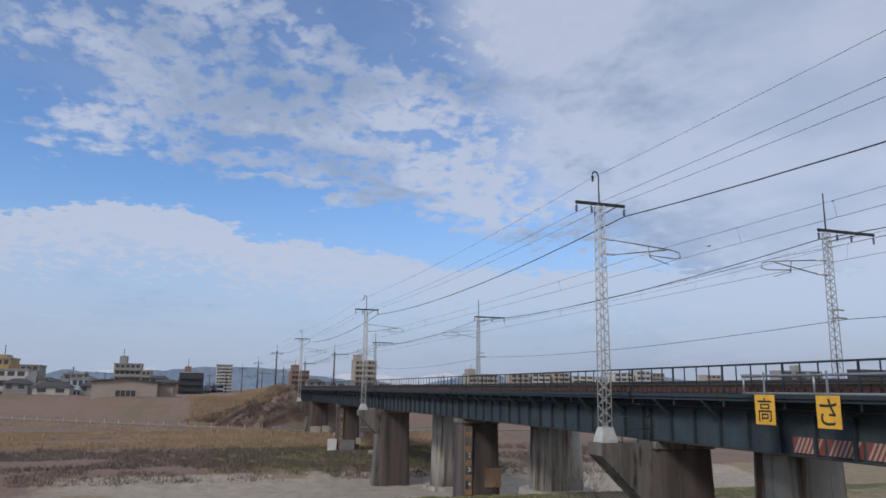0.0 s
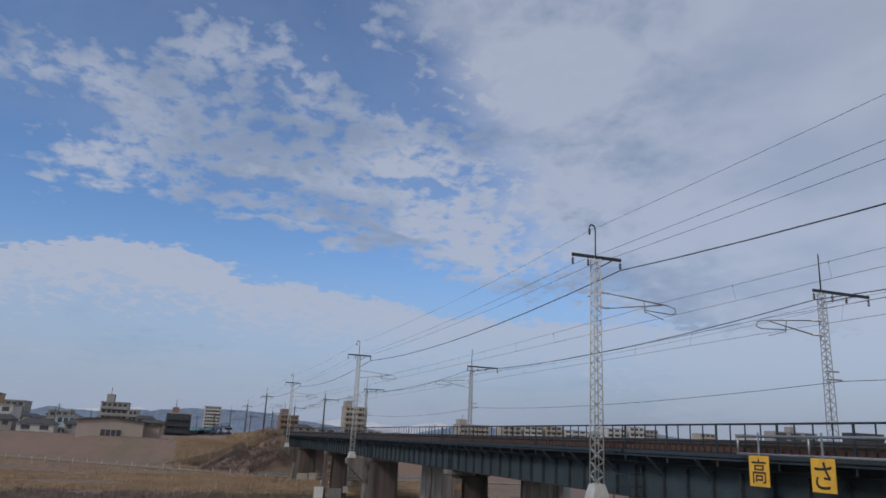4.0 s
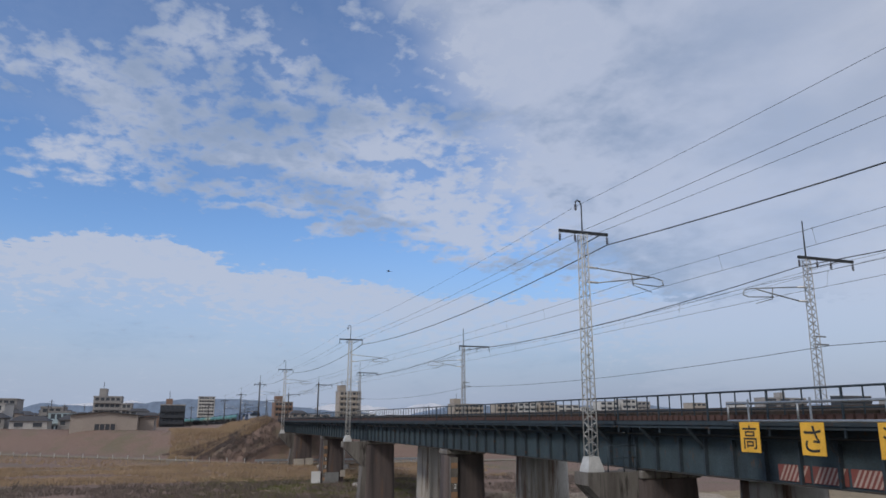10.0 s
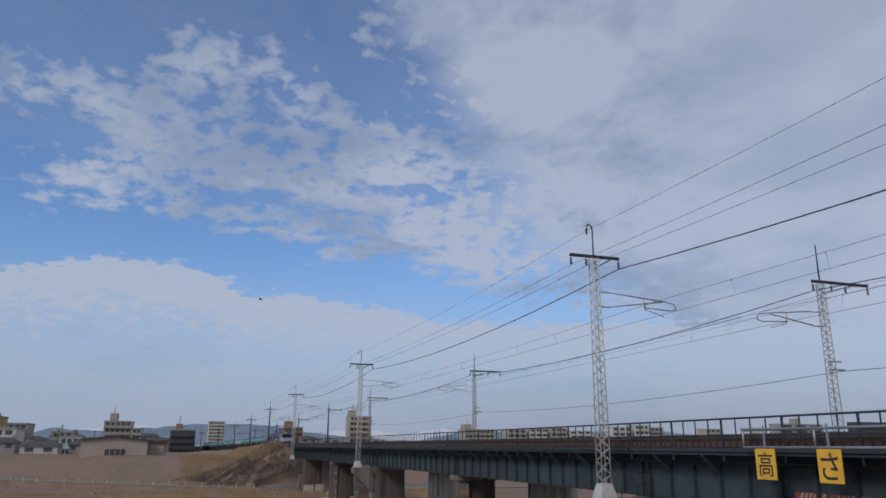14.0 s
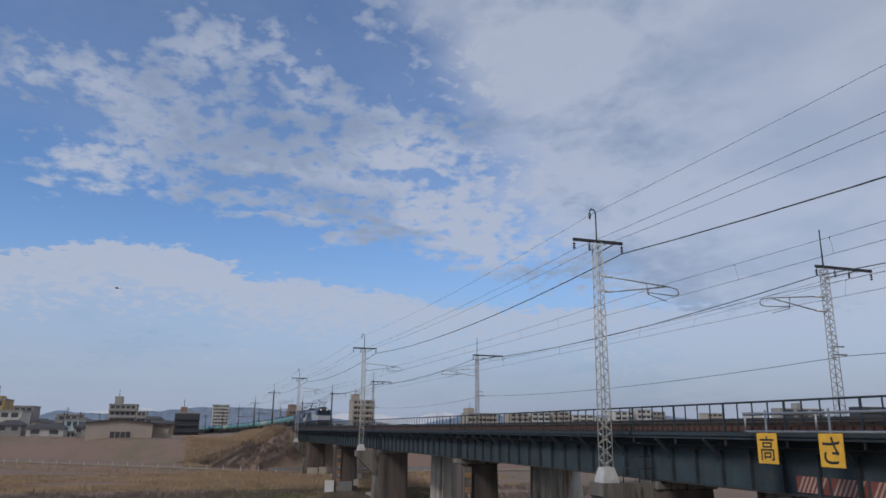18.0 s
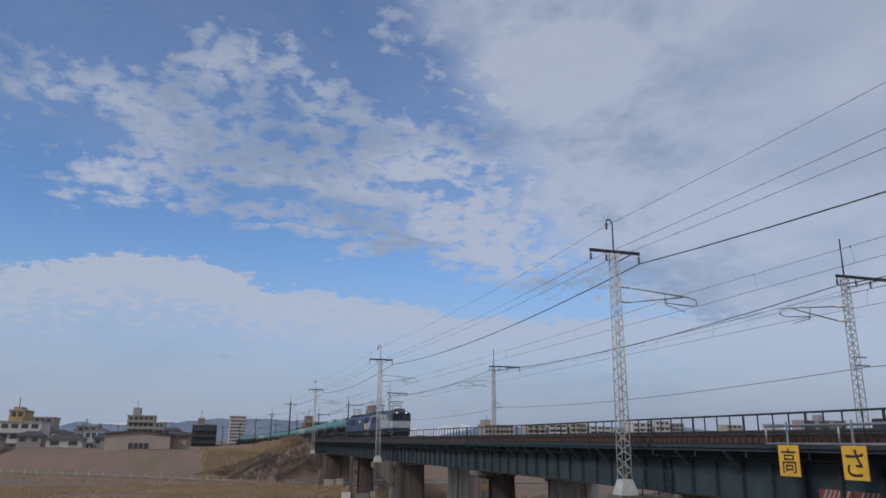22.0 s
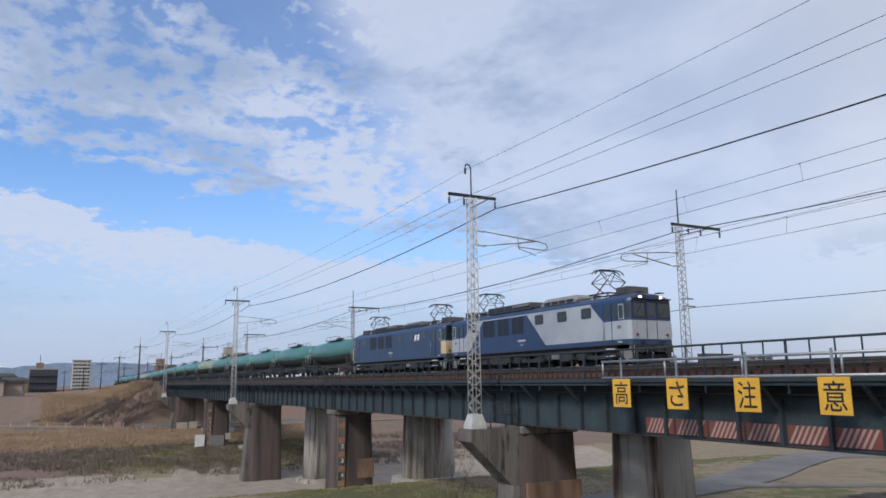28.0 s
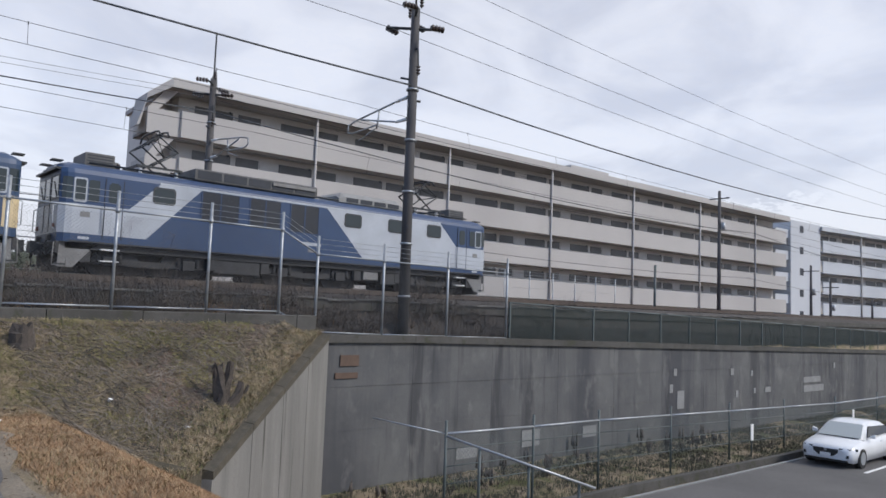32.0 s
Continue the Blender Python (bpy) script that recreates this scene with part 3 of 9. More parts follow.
class Mesh:
    """Collects simple solids into one mesh."""

    def __init__(self):
        self.v, self.f, self.s = [], [], []

    def face(self, pts, smooth_face=False):
        n = len(self.v)
        self.v += [tuple(p) for p in pts]
        self.f.append(tuple(range(n, n + len(pts))))
        self.s.append(smooth_face)
        return self

    def box(self, x0, x1, y0, y1, z0, z1, m=None, bevel=0.0):
        if bevel:
            b = bevel
            ring = lambda z, i: [(x0 + i, y0 + i, z), (x1 - i, y0 + i, z), (x1 - i, y1 - i, z), (x0 + i, y1 - i, z)]
            return self.loft([ring(z0, b), ring(z0 + b, 0), ring(z1 - b, 0), ring(z1, b)], m=m)
        p = [(x0, y0, z0), (x1, y0, z0), (x1, y1, z0), (x0, y1, z0), (x0, y0, z1), (x1, y0, z1), (x1, y1, z1), (x0, y1, z1)]
        if m:
            p = [tuple(m @ Vector(q)) for q in p]
        n = len(self.v)
        self.v += p
        for q in ((0, 3, 2, 1), (4, 5, 6, 7), (0, 1, 5, 4), (1, 2, 6, 5), (2, 3, 7, 6), (3, 0, 4, 7)):
            self.f.append(tuple(n + k for k in q))
            self.s.append(False)
        return self

    def loft(self, rings, m=None, closed=True, caps=True, soft=False):
        n, k = len(self.v), len(rings[0])
        for r in rings:
            self.v += [tuple(m @ Vector(p)) if m else tuple(p) for p in r]
        for i in range(len(rings) - 1):
            for j in range(k if closed else k - 1):
                a, b = n + i * k + j, n + i * k + (j + 1) % k
                self.f.append((a, b, b + k, a + k))
                self.s.append(soft)
        if caps and closed:
            self.f.append(tuple(reversed(range(n, n + k))))
            self.f.append(tuple(range(n + (len(rings) - 1) * k, n + len(rings) * k)))
            self.s += [False, False]
        return self

    def rod(self, a, b, r0, r1=None, n=6, soft=True):
        a, b = Vector(a), Vector(b)
        d = b - a
        if d.length < 1e-6:
            return self
        d.normalize()
        u = d.cross(Vector((0, 0, 1)) if abs(d.z) < 0.9 else Vector((1, 0, 0))).normalized()
        w = d.cross(u)
        r1 = r0 if r1 is None else r1
        ring = lambda c, r: [tuple(c + (u * math.cos(t * math.tau / n) + w * math.sin(t * math.tau / n)) * r) for t in range(n)]
        return self.loft([ring(b, r1), ring(a, r0)], soft=soft)

    def tube(self, pts, r, n=5):
        for a, b in zip(pts, pts[1:]):
            self.rod(a, b, r, n=n)
        return self

    def prism(self, poly, axis, lo, hi, m=None):
        """poly in the two other axes (in x, y, z order), drawn out from lo to hi."""
        def put(p, h):
            q = list(p)
            q.insert("xyz".index(axis), h)
            return q
        return self.loft([[put(p, lo) for p in poly], [put(p, hi) for p in poly]], m=m)

    def blob(self, c, r, seed=0, flat=1.0, n=8, rings=5, rough=0.25):
        rs = []
        for i in range(rings):
            t = math.pi * (i + 0.5) / rings
            ring = []
            for j in range(n):
                a = math.tau * j / n
                d = Vector((math.sin(t) * math.cos(a), math.sin(t) * math.sin(a), math.cos(t)))
                k = r * (1 + rough * noise.noise(d * 1.7 + Vector((seed * 3.7, seed, 1))))
                ring.append((c[0] + d.x * k, c[1] + d.y * k, c[2] + d.z * k * flat))
            rs.append(ring)
        return self.loft(list(reversed(rs)), soft=True)

    def data(self, name, material):
        me = bpy.data.meshes.new(name)
        me.from_pydata(self.v, [], self.f)
        me.polygons.foreach_set("use_smooth", self.s)
        me.materials.append(material)
        me.update()
        bm = bmesh.new()
        bm.from_mesh(me)
        bmesh.ops.recalc_face_normals(bm, faces=bm.faces[:]) if len(bm.faces) < 6000 else None
        bm.to_mesh(me)
        bm.free()
        return me


def part(name, mesh, material, parent=None, label=""):
    data = mesh.data(name, material) if isinstance(mesh, Mesh) else mesh
    ob = new(name, data)
    if parent:
        ob.parent = parent
    if label:
        tagged(ob, label)
    return ob


def thing(name, label, category, m=None, group="", kind=""):
    ob = new(name)
    ob.empty_display_size = 0.2
    if m is not None:
        ob.matrix_basis = m
    return tagged(ob, label, category, group, kind)


def solo(name, mesh, material, label, category, group="", kind="", m=None):
    ob = part(name, mesh, material)
    if m is not None:
        ob.matrix_basis = m
    return tagged(ob, label, category, group, kind)

# ---- tracks: the line of the two running lines ----
Y_NEAR, Y_FAR, RAIL_Z = 20.6, 25.0, 2.42
BEND_X, BEND_R = -212.0, 1080.0


def dip(s):
    """How far the line has come down west of the bridge."""
    return 0.0125 * max(0.0, -160.0 - s) * smooth(-150.0, -200.0, s)


def on_track(s, y0, z=RAIL_Z):
    """Pose at s metres along a line whose straight lies at y0; behind BEND_X it bends towards -y, and it falls gently to the west."""
    z -= dip(s)
    if s >= BEND_X:
        return pose(s, y0, z)
    r = BEND_R + (y0 - Y_NEAR)
    a = (BEND_X - s) / r
    return pose(BEND_X - r * math.sin(a), y0 - r * (1 - math.cos(a)), z, 0, 0, math.degrees(a))


def track_mid(x):
    d = max(0.0, BEND_X - x)
    return 22.8 - d * d / (2 * BEND_R)


# ---- ground ----
def far_bank(x, y):
    x, y = x / 1.35, y / 1.35
    return -(x + 104) * lerp(0.74, 1.0, smooth(14, 40, y)) + 0.67 * min(0.0, y - 14)


def river_bed(x):
    return float(np.interp(-x, (45, 49, 58, 70, 82, 89, 107, 130), (-5.0, -5.0, -6.5, -7.9, -8.2, -6.9, -6.6, -6.1)))


WING_A, WING_B = (11.0, 17.0), (5.6, 12.0)


def right_of_wing(x, y, back=0.0):
    ax, ay = WING_A
    tx, ty = WING_B[0] - ax, WING_B[1] - ay
    n = hyp(tx, ty)
    return ((x - ax) * ty - (y - ay) * tx) / n * -1 > -back


def ground_z(x, y):
    if x < -45:
        u = far_bank(x, y)
        bed = river_bed(x)
        if u < -9:
            z = bed
        elif u < -4:
            z = lerp(bed, -5.65, smooth(-9, -4, u))
        elif u < 4.5:
            z = -5.65
        elif u < 17:
            z = lerp(-5.65, -0.55, smooth(4.5, 17, u))
        else:
            z = lerp(-0.55, -1.2, smooth(19, 40, u))
        if x < -142:
            e = abs(y - track_mid(x))
            top = 1.95 - dip(x) if x < -152 else lerp(-2.5, 1.95, smooth(-142, -152, x))
            z = max(z, min(top, top - (e - 6.2) / 1.7)) if e > 6.2 else max(z, top)
        return z
    if x < -5.9 or (x < -5.0 and y < 13) or (x < -4.45 and y > 17.05):
        if x > -6.7:
            return -0.12
        if x > -9.3:
            return -0.42
        return lerp(-0.5, -5.0, min(1.0, (-9.3 - x) / 7.5))
    if y > 17.12:
        if x > 11:
            return 0.7 + smooth(17.6, 18.8, y) * 1.3 if y < 28 else lerp(2.0, 0.8, smooth(28, 32, y))
        z = 1.25 + smooth(17.5, 18.7, y) * 0.8
        return z if y < 28 else lerp(2.05, 0.8, smooth(28, 32, y))
    k = lerp(0.36, 0.5, smooth(1, 5, x))
    bank = 1.35 - k * (17 - y) - max(0.0, -3.95 - x) * 1.5
    slope = max(-3.15, -0.55 * max(0.0, x - 3.4))
    if x > 4.5 and right_of_wing(x, y, 0.45):
        return slope
    return max(bank, slope)


def grade(lo, hi, step, out_lo, out_hi, grow=1.18, cap=60):
    mid = list(np.arange(lo, hi + step * 0.5, step))
    a, d, left = lo, step, []
    while a > out_lo:
        d = min(d * grow, cap)
        a -= d
        left.append(a)
    a, d, right = hi, step, []
    while a < out_hi:
        d = min(d * grow, cap)
        a += d
        right.append(a)
    return left[::-1] + mid + right


gx = sorted(set(round(v, 3) for v in grade(-9, 16, 0.4, -2600, 2600, 1.06, 70) if not -236 < v < -60) | set(range(-236, -59, 2)))
gy = sorted(set(round(v, 3) for v in grade(4, 16.9, 0.4, -2400, 2600, 1.09, 70) if not (-80 < v < -6 or 24 < v < 60)) | {17.0, 17.13, 17.3} | set(range(-80, -5, 2)) | set(range(24, 61, 2)))
gverts, gcover = [], []
for yy in gy:
    for xx in gx:
        zz = ground_z(xx, yy)
        rough = 0.05 if hyp(xx, yy - 8) < 40 else 0.22
        zz += (noise.noise(Vector((xx * 0.5, yy * 0.5, 0))) * rough) * (0.3 if -6.5 < xx < 3.4 and yy < 13 else 1.0)
        gverts.append((xx, yy, zz - 0.03))
        n1 = noise.noise(Vector((xx * 0.09, yy * 0.09, 3)))
        u = far_bank(xx, yy)
        green = sand = scrub = 0.0
        if xx < -17:
            if -87 + 3 * n1 < xx < -55 + 4 * n1 and not (yy > 70):
                sand = smooth(-24, 2, yy + 10 * n1)
                scrub = 1.0 - sand
            if -54 < xx < -26 and -40 < yy < 26:
                green = 0.75 + n1
            if yy > 26 and -62 < xx < -18:
                green = 0.38 + n1 + 0.5 * smooth(5.0, 9.0, xx + 47 - abs(yy - 57) * 0.25) * smooth(48, 54, yy)
            if -230 < xx < -87:
                scrub = 1.0 + 0.4 * n1
                green = 0.75 * smooth(2, 10, yy) * smooth(-122, -112, xx)
            if 4 < u < 26 or (xx < -130 and u > -9 and yy < 60):
                scrub = 1.2
        elif yy > 17.4 and xx > -6:
            scrub = 1.0
        else:
            green = max(0.0, 0.9 - abs(xx - 3.5) / 3.2) * smooth(13.0, 15.0, yy) * (0.8 + n1)
            scrub = smooth(4.5, 6.5, xx) * smooth(11.0, 12.2, yy) * (1 - smooth(10.0, 11.0, xx))
            green += 0.42 * smooth(10.0, 11.5, xx) * smooth(11.0, 12.2, yy)
        gcover.append((min(1, max(0, green)), sand, min(1, max(0, scrub)), 1.0))
nx = len(gx)
gfaces = [(j * nx + i, j * nx + i + 1, (j + 1) * nx + i + 1, (j + 1) * nx + i) for j in range(len(gy) - 1) for i in range(nx - 1)]
gme = bpy.data.meshes.new("ground")
gme.from_pydata(gverts, [], gfaces)
gme.polygons.foreach_set("use_smooth", [True] * len(gfaces))
gat = gme.color_attributes.new("cover", "FLOAT_COLOR", "POINT")
gat.data.foreach_set("color", [c for q in gcover for c in q])


def ground_material():
    m = bpy.data.materials.new("bare_and_grassy_ground")
    m.use_nodes = True
    N, L = m.node_tree.nodes, m.node_tree.links
    b = N["Principled BSDF"]
    b.inputs["Roughness"].default_value = 0.97
    pos = N.new("ShaderNodeNewGeometry").outputs["Position"]
    att = N.new("ShaderNodeAttribute")
    att.attribute_name = "cover"
    sep = N.new("ShaderNodeSeparateColor")
    L.new(att.outputs["Color"], sep.inputs[0])

    def tex(sc, det, ro=0.65):
        t = N.new("ShaderNodeTexNoise")
        L.new(pos, t.inputs["Vector"])
        t.inputs["Scale"].default_value, t.inputs["Detail"].default_value, t.inputs["Roughness"].default_value = sc, det, ro
        return t.outputs["Fac"]

    def rng(v, lo, hi, a=0.0, c=1.0):
        r = N.new("ShaderNodeMapRange")
        L.new(v, r.inputs[0])
        for k, q in zip((1, 2, 3, 4), (lo, hi, a, c)):
            r.inputs[k].default_value = q
        return r.outputs[0]

    def add(a, c):
        r = N.new("ShaderNodeMath")
        L.new(a, r.inputs[0])
        L.new(c, r.inputs[1])
        return r.outputs[0]

    def mix(f, a, c):
        x = N.new("ShaderNodeMix")
        x.data_type = "RGBA"
        L.new(f, x.inputs[0])
        for k, v in ((6, a), (7, c)):
            if isinstance(v, tuple):
                x.inputs[k].default_value = (*v, 1)
            else:
                L.new(v, x.inputs[k])
        return x.outputs[2]
    n_big, n_mid, n_fine, n_grit = tex(0.12, 4), tex(0.9, 5), tex(7, 4, 0.75), tex(45, 3, 0.8)
    dry = mix(rng(n_mid, 0.36, 0.66), (0.285, 0.228, 0.150), (0.205, 0.165, 0.112))
    dry = mix(rng(n_fine, 0.56, 0.70), dry, (0.27, 0.22, 0.15))
    dry = mix(rng(n_fine, 0.30, 0.42, 1.0, 0.0), dry, (0.115, 0.08, 0.052))
    green = mix(rng(n_fine, 0.4, 0.62), (0.085, 0.102, 0.034), (0.140, 0.128, 0.055))
    sand = mix(rng(n_mid, 0.35, 0.65), (0.42, 0.36, 0.29), (0.29, 0.245, 0.20))
    sand = mix(rng(n_grit, 0.55, 0.7), sand, (0.17, 0.145, 0.12))
    scrub = mix(rng(n_fine, 0.38, 0.6), (0.150, 0.102, 0.083), (0.240, 0.165, 0.130))
    scrub = mix(rng(n_big, 0.50, 0.64), scrub, (0.155, 0.128, 0.085))
    spread = rng(n_mid, 0.3, 0.7, -0.35, 0.35)
    col = mix(rng(add(sep.outputs[0], spread), 0.38, 0.62), dry, green)
    col = mix(rng(add(sep.outputs[2], spread), 0.40, 0.66), col, scrub)
    col = mix(rng(add(sep.outputs[1], rng(n_mid, 0.3, 0.7, -0.3, 0.3)), 0.45, 0.6), col, sand)
    L.new(col, b.inputs["Base Color"])
    bp = N.new("ShaderNodeBump")
    bp.inputs["Strength"].default_value, bp.inputs["Distance"].default_value = 0.7, 0.06
    L.new(add(n_fine, n_grit), bp.inputs["Height"])
    L.new(bp.outputs[0], b.inputs["Normal"])
    return m


gme.materials.append(ground_material())
tagged(new("ground", gme), "river land with dry winter grass, sand and scrub", "ground", kind="structure")


def strip(name, mid, width, z_of, material, label, category, kind="structure", lift=0.03, thick=0.12):
    """A ribbon of given width laid along a list of plan points."""
    ms, rings = Mesh(), []
    for i, (x, y) in enumerate(mid):
        a, c = mid[max(0, i - 1)], mid[min(len(mid) - 1, i + 1)]
        tx, ty = c[0] - a[0], c[1] - a[1]
        n = hyp(tx, ty)
        ox, oy = -ty / n * width / 2, tx / n * width / 2
        zl, zr = z_of(x + ox, y + oy) + lift, z_of(x - ox, y - oy) + lift
        rings.append([(x + ox, y + oy, zl), (x - ox, y - oy, zr), (x - ox, y - oy, zr - thick), (x + ox, y + oy, zl - thick)])
    ms.loft(rings)
    return solo(name, ms, material, label, category, kind=kind)


def curve_pts(pts, n=10):
    out = []
    for i in range(len(pts) - 1):
        p0, p1, p2, p3 = pts[max(0, i - 1)], pts[i], pts[i + 1], pts[min(len(pts) - 1, i + 2)]
        for k in range(n):
            t = k / n
            out.append(tuple(0.5 * (2 * b + (c - a) * t + (2 * a - 5 * b + 4 * c - d) * t * t + (3 * b - a - 3 * c + d) * t ** 3) for a, b, c, d in zip(p0, p1, p2, p3)))
    return out + [pts[-1]]


# asphalt apron with a ragged far edge
def ragged(pts, n, amp, seed):
    out = []
    for i, (x, y) in enumerate(curve_pts(pts + pts[:1], n)[:-1]):
        out.append((x + amp * noise.noise(Vector((x * 1.3, y * 1.3, seed))), y + amp * noise.noise(Vector((x * 1.3, y * 1.3, seed + 9)))))
    return out


apron = ragged([(-5.5, -3), (-5.65, 4.4), (-5.6, 8.6), (-5.35, 11.6), (-4.8, 13.0), (-3.2, 13.2), (-1.5, 13.2), (0.5, 12.7), (1.5, 12.5), (2.4, 11.2), (2.15, 9.5), (1.95, 7.3), (2.1, 4), (2.6, -3)], 9, 0.12, 2)
am = Mesh().prism(apron, "z", -0.12, 0.015)
fringe = ragged([(-5.95, -3), (-5.95, 4.4), (-5.85, 8.6), (-5.6, 11.6), (-5.2, 13.2), (-3.2, 13.5), (-1.5, 13.5), (0.5, 13.0), (1.6, 12.7), (2.6, 11.2), (2.35, 9.5), (2.15, 7.3), (2.3, 4), (2.8, -3)], 12, 0.2, 6)
solo("verge", Mesh().prism(fringe, "z", -0.15, 0.008), M_GRIT, "gravelly bare earth fringe round the asphalt", "verge", kind="structure")
solo("road", am, M_ASPH, "worn dark asphalt apron on the levee", "road", kind="structure")
island = ragged([(-0.12, 10.45), (0.45, 10.85), (1.1, 10.5), (1.85, 10.05), (1.95, 9.3), (1.3, 8.75), (0.7, 8.7), (0.15, 8.85)], 6, 0.14, 5)
solo("grass_island", Mesh().prism(island, "z", -0.05, 0.022), M_GRIT, "patch of russet dead grass in the asphalt", "grass", kind="structure")
# white painted bend line
arc_out = curve_pts([(-3.85, 4.4), (-3.66, 5.8), (-3.46, 6.86), (-3.22, 7.45), (-2.81, 7.78), (-1.86, 7.96)], 6)
arc_in = curve_pts([(-3.38, 4.4), (-3.14, 5.9), (-3.05, 6.6), (-2.95, 7.1), (-2.66, 7.38), (-1.78, 7.58)], 6)
solo("road_marking", Mesh().loft([[(a[0], a[1], 0.019), (b[0], b[1], 0.019), (b[0], b[1], 0.01), (a[0], a[1], 0.01)] for a, b in zip(arc_out, arc_in)]), M_LINE, "worn white painted bend line on asphalt", "road marking")

# levee road that dips under the bridge, with a pale edge kerb
levee = [(-5.98, 8.6), (-6.0, 10.4), (-6.14, 12.3), (-6.28, 15), (-6.42, 18), (-6.6, 20), (-7.2, 30), (-8.0, 60)]
solo("levee_kerb", Mesh().loft([[(x - 0.09, y, -0.15), (x + 0.09, y, -0.085), (x + 0.09, y, -0.5), (x - 0.30, y, -0.5)] for x, y in curve_pts(levee, 6)]), M_LINE, "pale concrete kerb along the levee edge", "kerb", kind="structure")

strip("levee_road", [(-5.55, 12.2), (-5.85, 15), (-6.0, 18), (-6.15, 21), (-6.7, 30), (-7.5, 60)], 0.95, lambda x, y: -0.12, M_ASPHP, "narrow asphalt levee road under the bridge", "road", lift=0.02)

# stepped revetment slabs down the levee slope
slab_mesh = {}
rev = thing("revetment", "dark concrete revetment slabs stepping down the levee", "revetment", kind="structure")


def rev_z(x):
    return -0.36 if x > -9.3 else -0.5 + 0.6 * (x + 9.3)


row_y = [-0.56 + 0.68 * k for k in range(23)]
random.seed(4)
for k, y0 in enumerate(row_y):
    for c in range(1):
        xa, xb = -7.05, -9.6
        ms = Mesh()
        za, zb = -0.30 + random.uniform(-0.012, 0.012), -0.25 + random.uniform(-0.012, 0.012)
        ms.loft([[(xa, y0, za - 0.3), (xa, y0 + 0.66, za - 0.3), (xa, y0 + 0.66, za), (xa, y0, za)], [(xb, y0, zb - 0.3), (xb, y0 + 0.66, zb - 0.3), (xb, y0 + 0.66, zb), (xb, y0, zb)]])
        part("slab", ms, M_SLAB, rev)
        xr, xl = xa - random.uniform(0.05, 0.3), xb + random.uniform(0.0, 0.25)
        # dark bar drawn in as the shaded step along each row
        part("rib", Mesh().loft([[(xr, y0 + 0.63, -0.4), (xr, y0 + 0.69, -0.4), (xr, y0 + 0.685, -0.26), (xr, y0 + 0.635, -0.26)], [(xl, y0 + 0.63, -0.4), (xl, y0 + 0.69, -0.4), (xl, y0 + 0.685, -0.215), (xl, y0 + 0.635, -0.215)]]), M_RIB, rev)
solo("sand_mat", Mesh().loft([[(-7.2 - 0.4 * k, y, -0.29), (-9.7, y, -0.25), (-9.7, y, -0.6), (-7.2 - 0.4 * k, y, -0.6)] for k, y in ((0, 15.1), (0.3, 16.6), (1, 20.5), (2, 28))]), M_TAN, "sandy matting laid on the levee slope", "matting", kind="structure")
blk = Mesh().box(-0.10, 0.10, -0.13, 0.13, 0, 0.13, bevel=0.03).data("edge_block", M_SLAB)
for k in range(40):
    ob = part("edge_block", blk, M_SLAB, rev)
    ob.matrix_basis = pose(-6.86 - 0.012 * k - 0.0006 * k * k, 5.2 + 0.42 * k, -0.40)

# riverside path and far road
PATH = curve_pts([(-33.5, -80), (-34.2, -20), (-35, 8), (-36.0, 18), (-35.3, 26), (-36.4, 36), (-38.6, 44), (-42.6, 53), (-44.8, 61), (-42.5, 72), (-38, 95), (-36, 200)], 8)
strip("river_path", PATH, 4.1, lambda x, y: -4.98, M_PATH, "pale asphalt path through the river meadow", "path", lift=0.06)
strip("branch_path", curve_pts([(-36.2, 38.5), (-33.4, 43.2), (-30.2, 48.4), (-26.5, 56), (-24, 66)], 8), 1.1, lambda x, y: -4.98, M_PATH, "narrow side path across the meadow", "path", lift=0.09)
strip("junction_path", curve_pts([(-44.6, 60), (-41.5, 64.5), (-36, 66), (-28, 68)], 8), 2.2, lambda x, y: -4.98, M_PATH, "path branching round a grass island", "path", lift=0.075)
FAR_ROAD = curve_pts([(-140.4, 148), (-140.4, 54), (-141, 19), (-191.7, -37.8), (-283, -139), (-445, -317)], 10)
strip("far_road", FAR_ROAD, 5.6, lambda x, y: -5.55, M_GRIT, "pale road along the foot of the far levee", "road", lift=0.05)

# ---- the two plate girder bridges ----
PIER_X = [-30.8, -56.2, -81.6, -108.0, -134.4]
ENDS = [-4.7] + PIER_X + [-152.0]
GZ0, GZ1 = -0.15, 1.22      # girder bottom and top


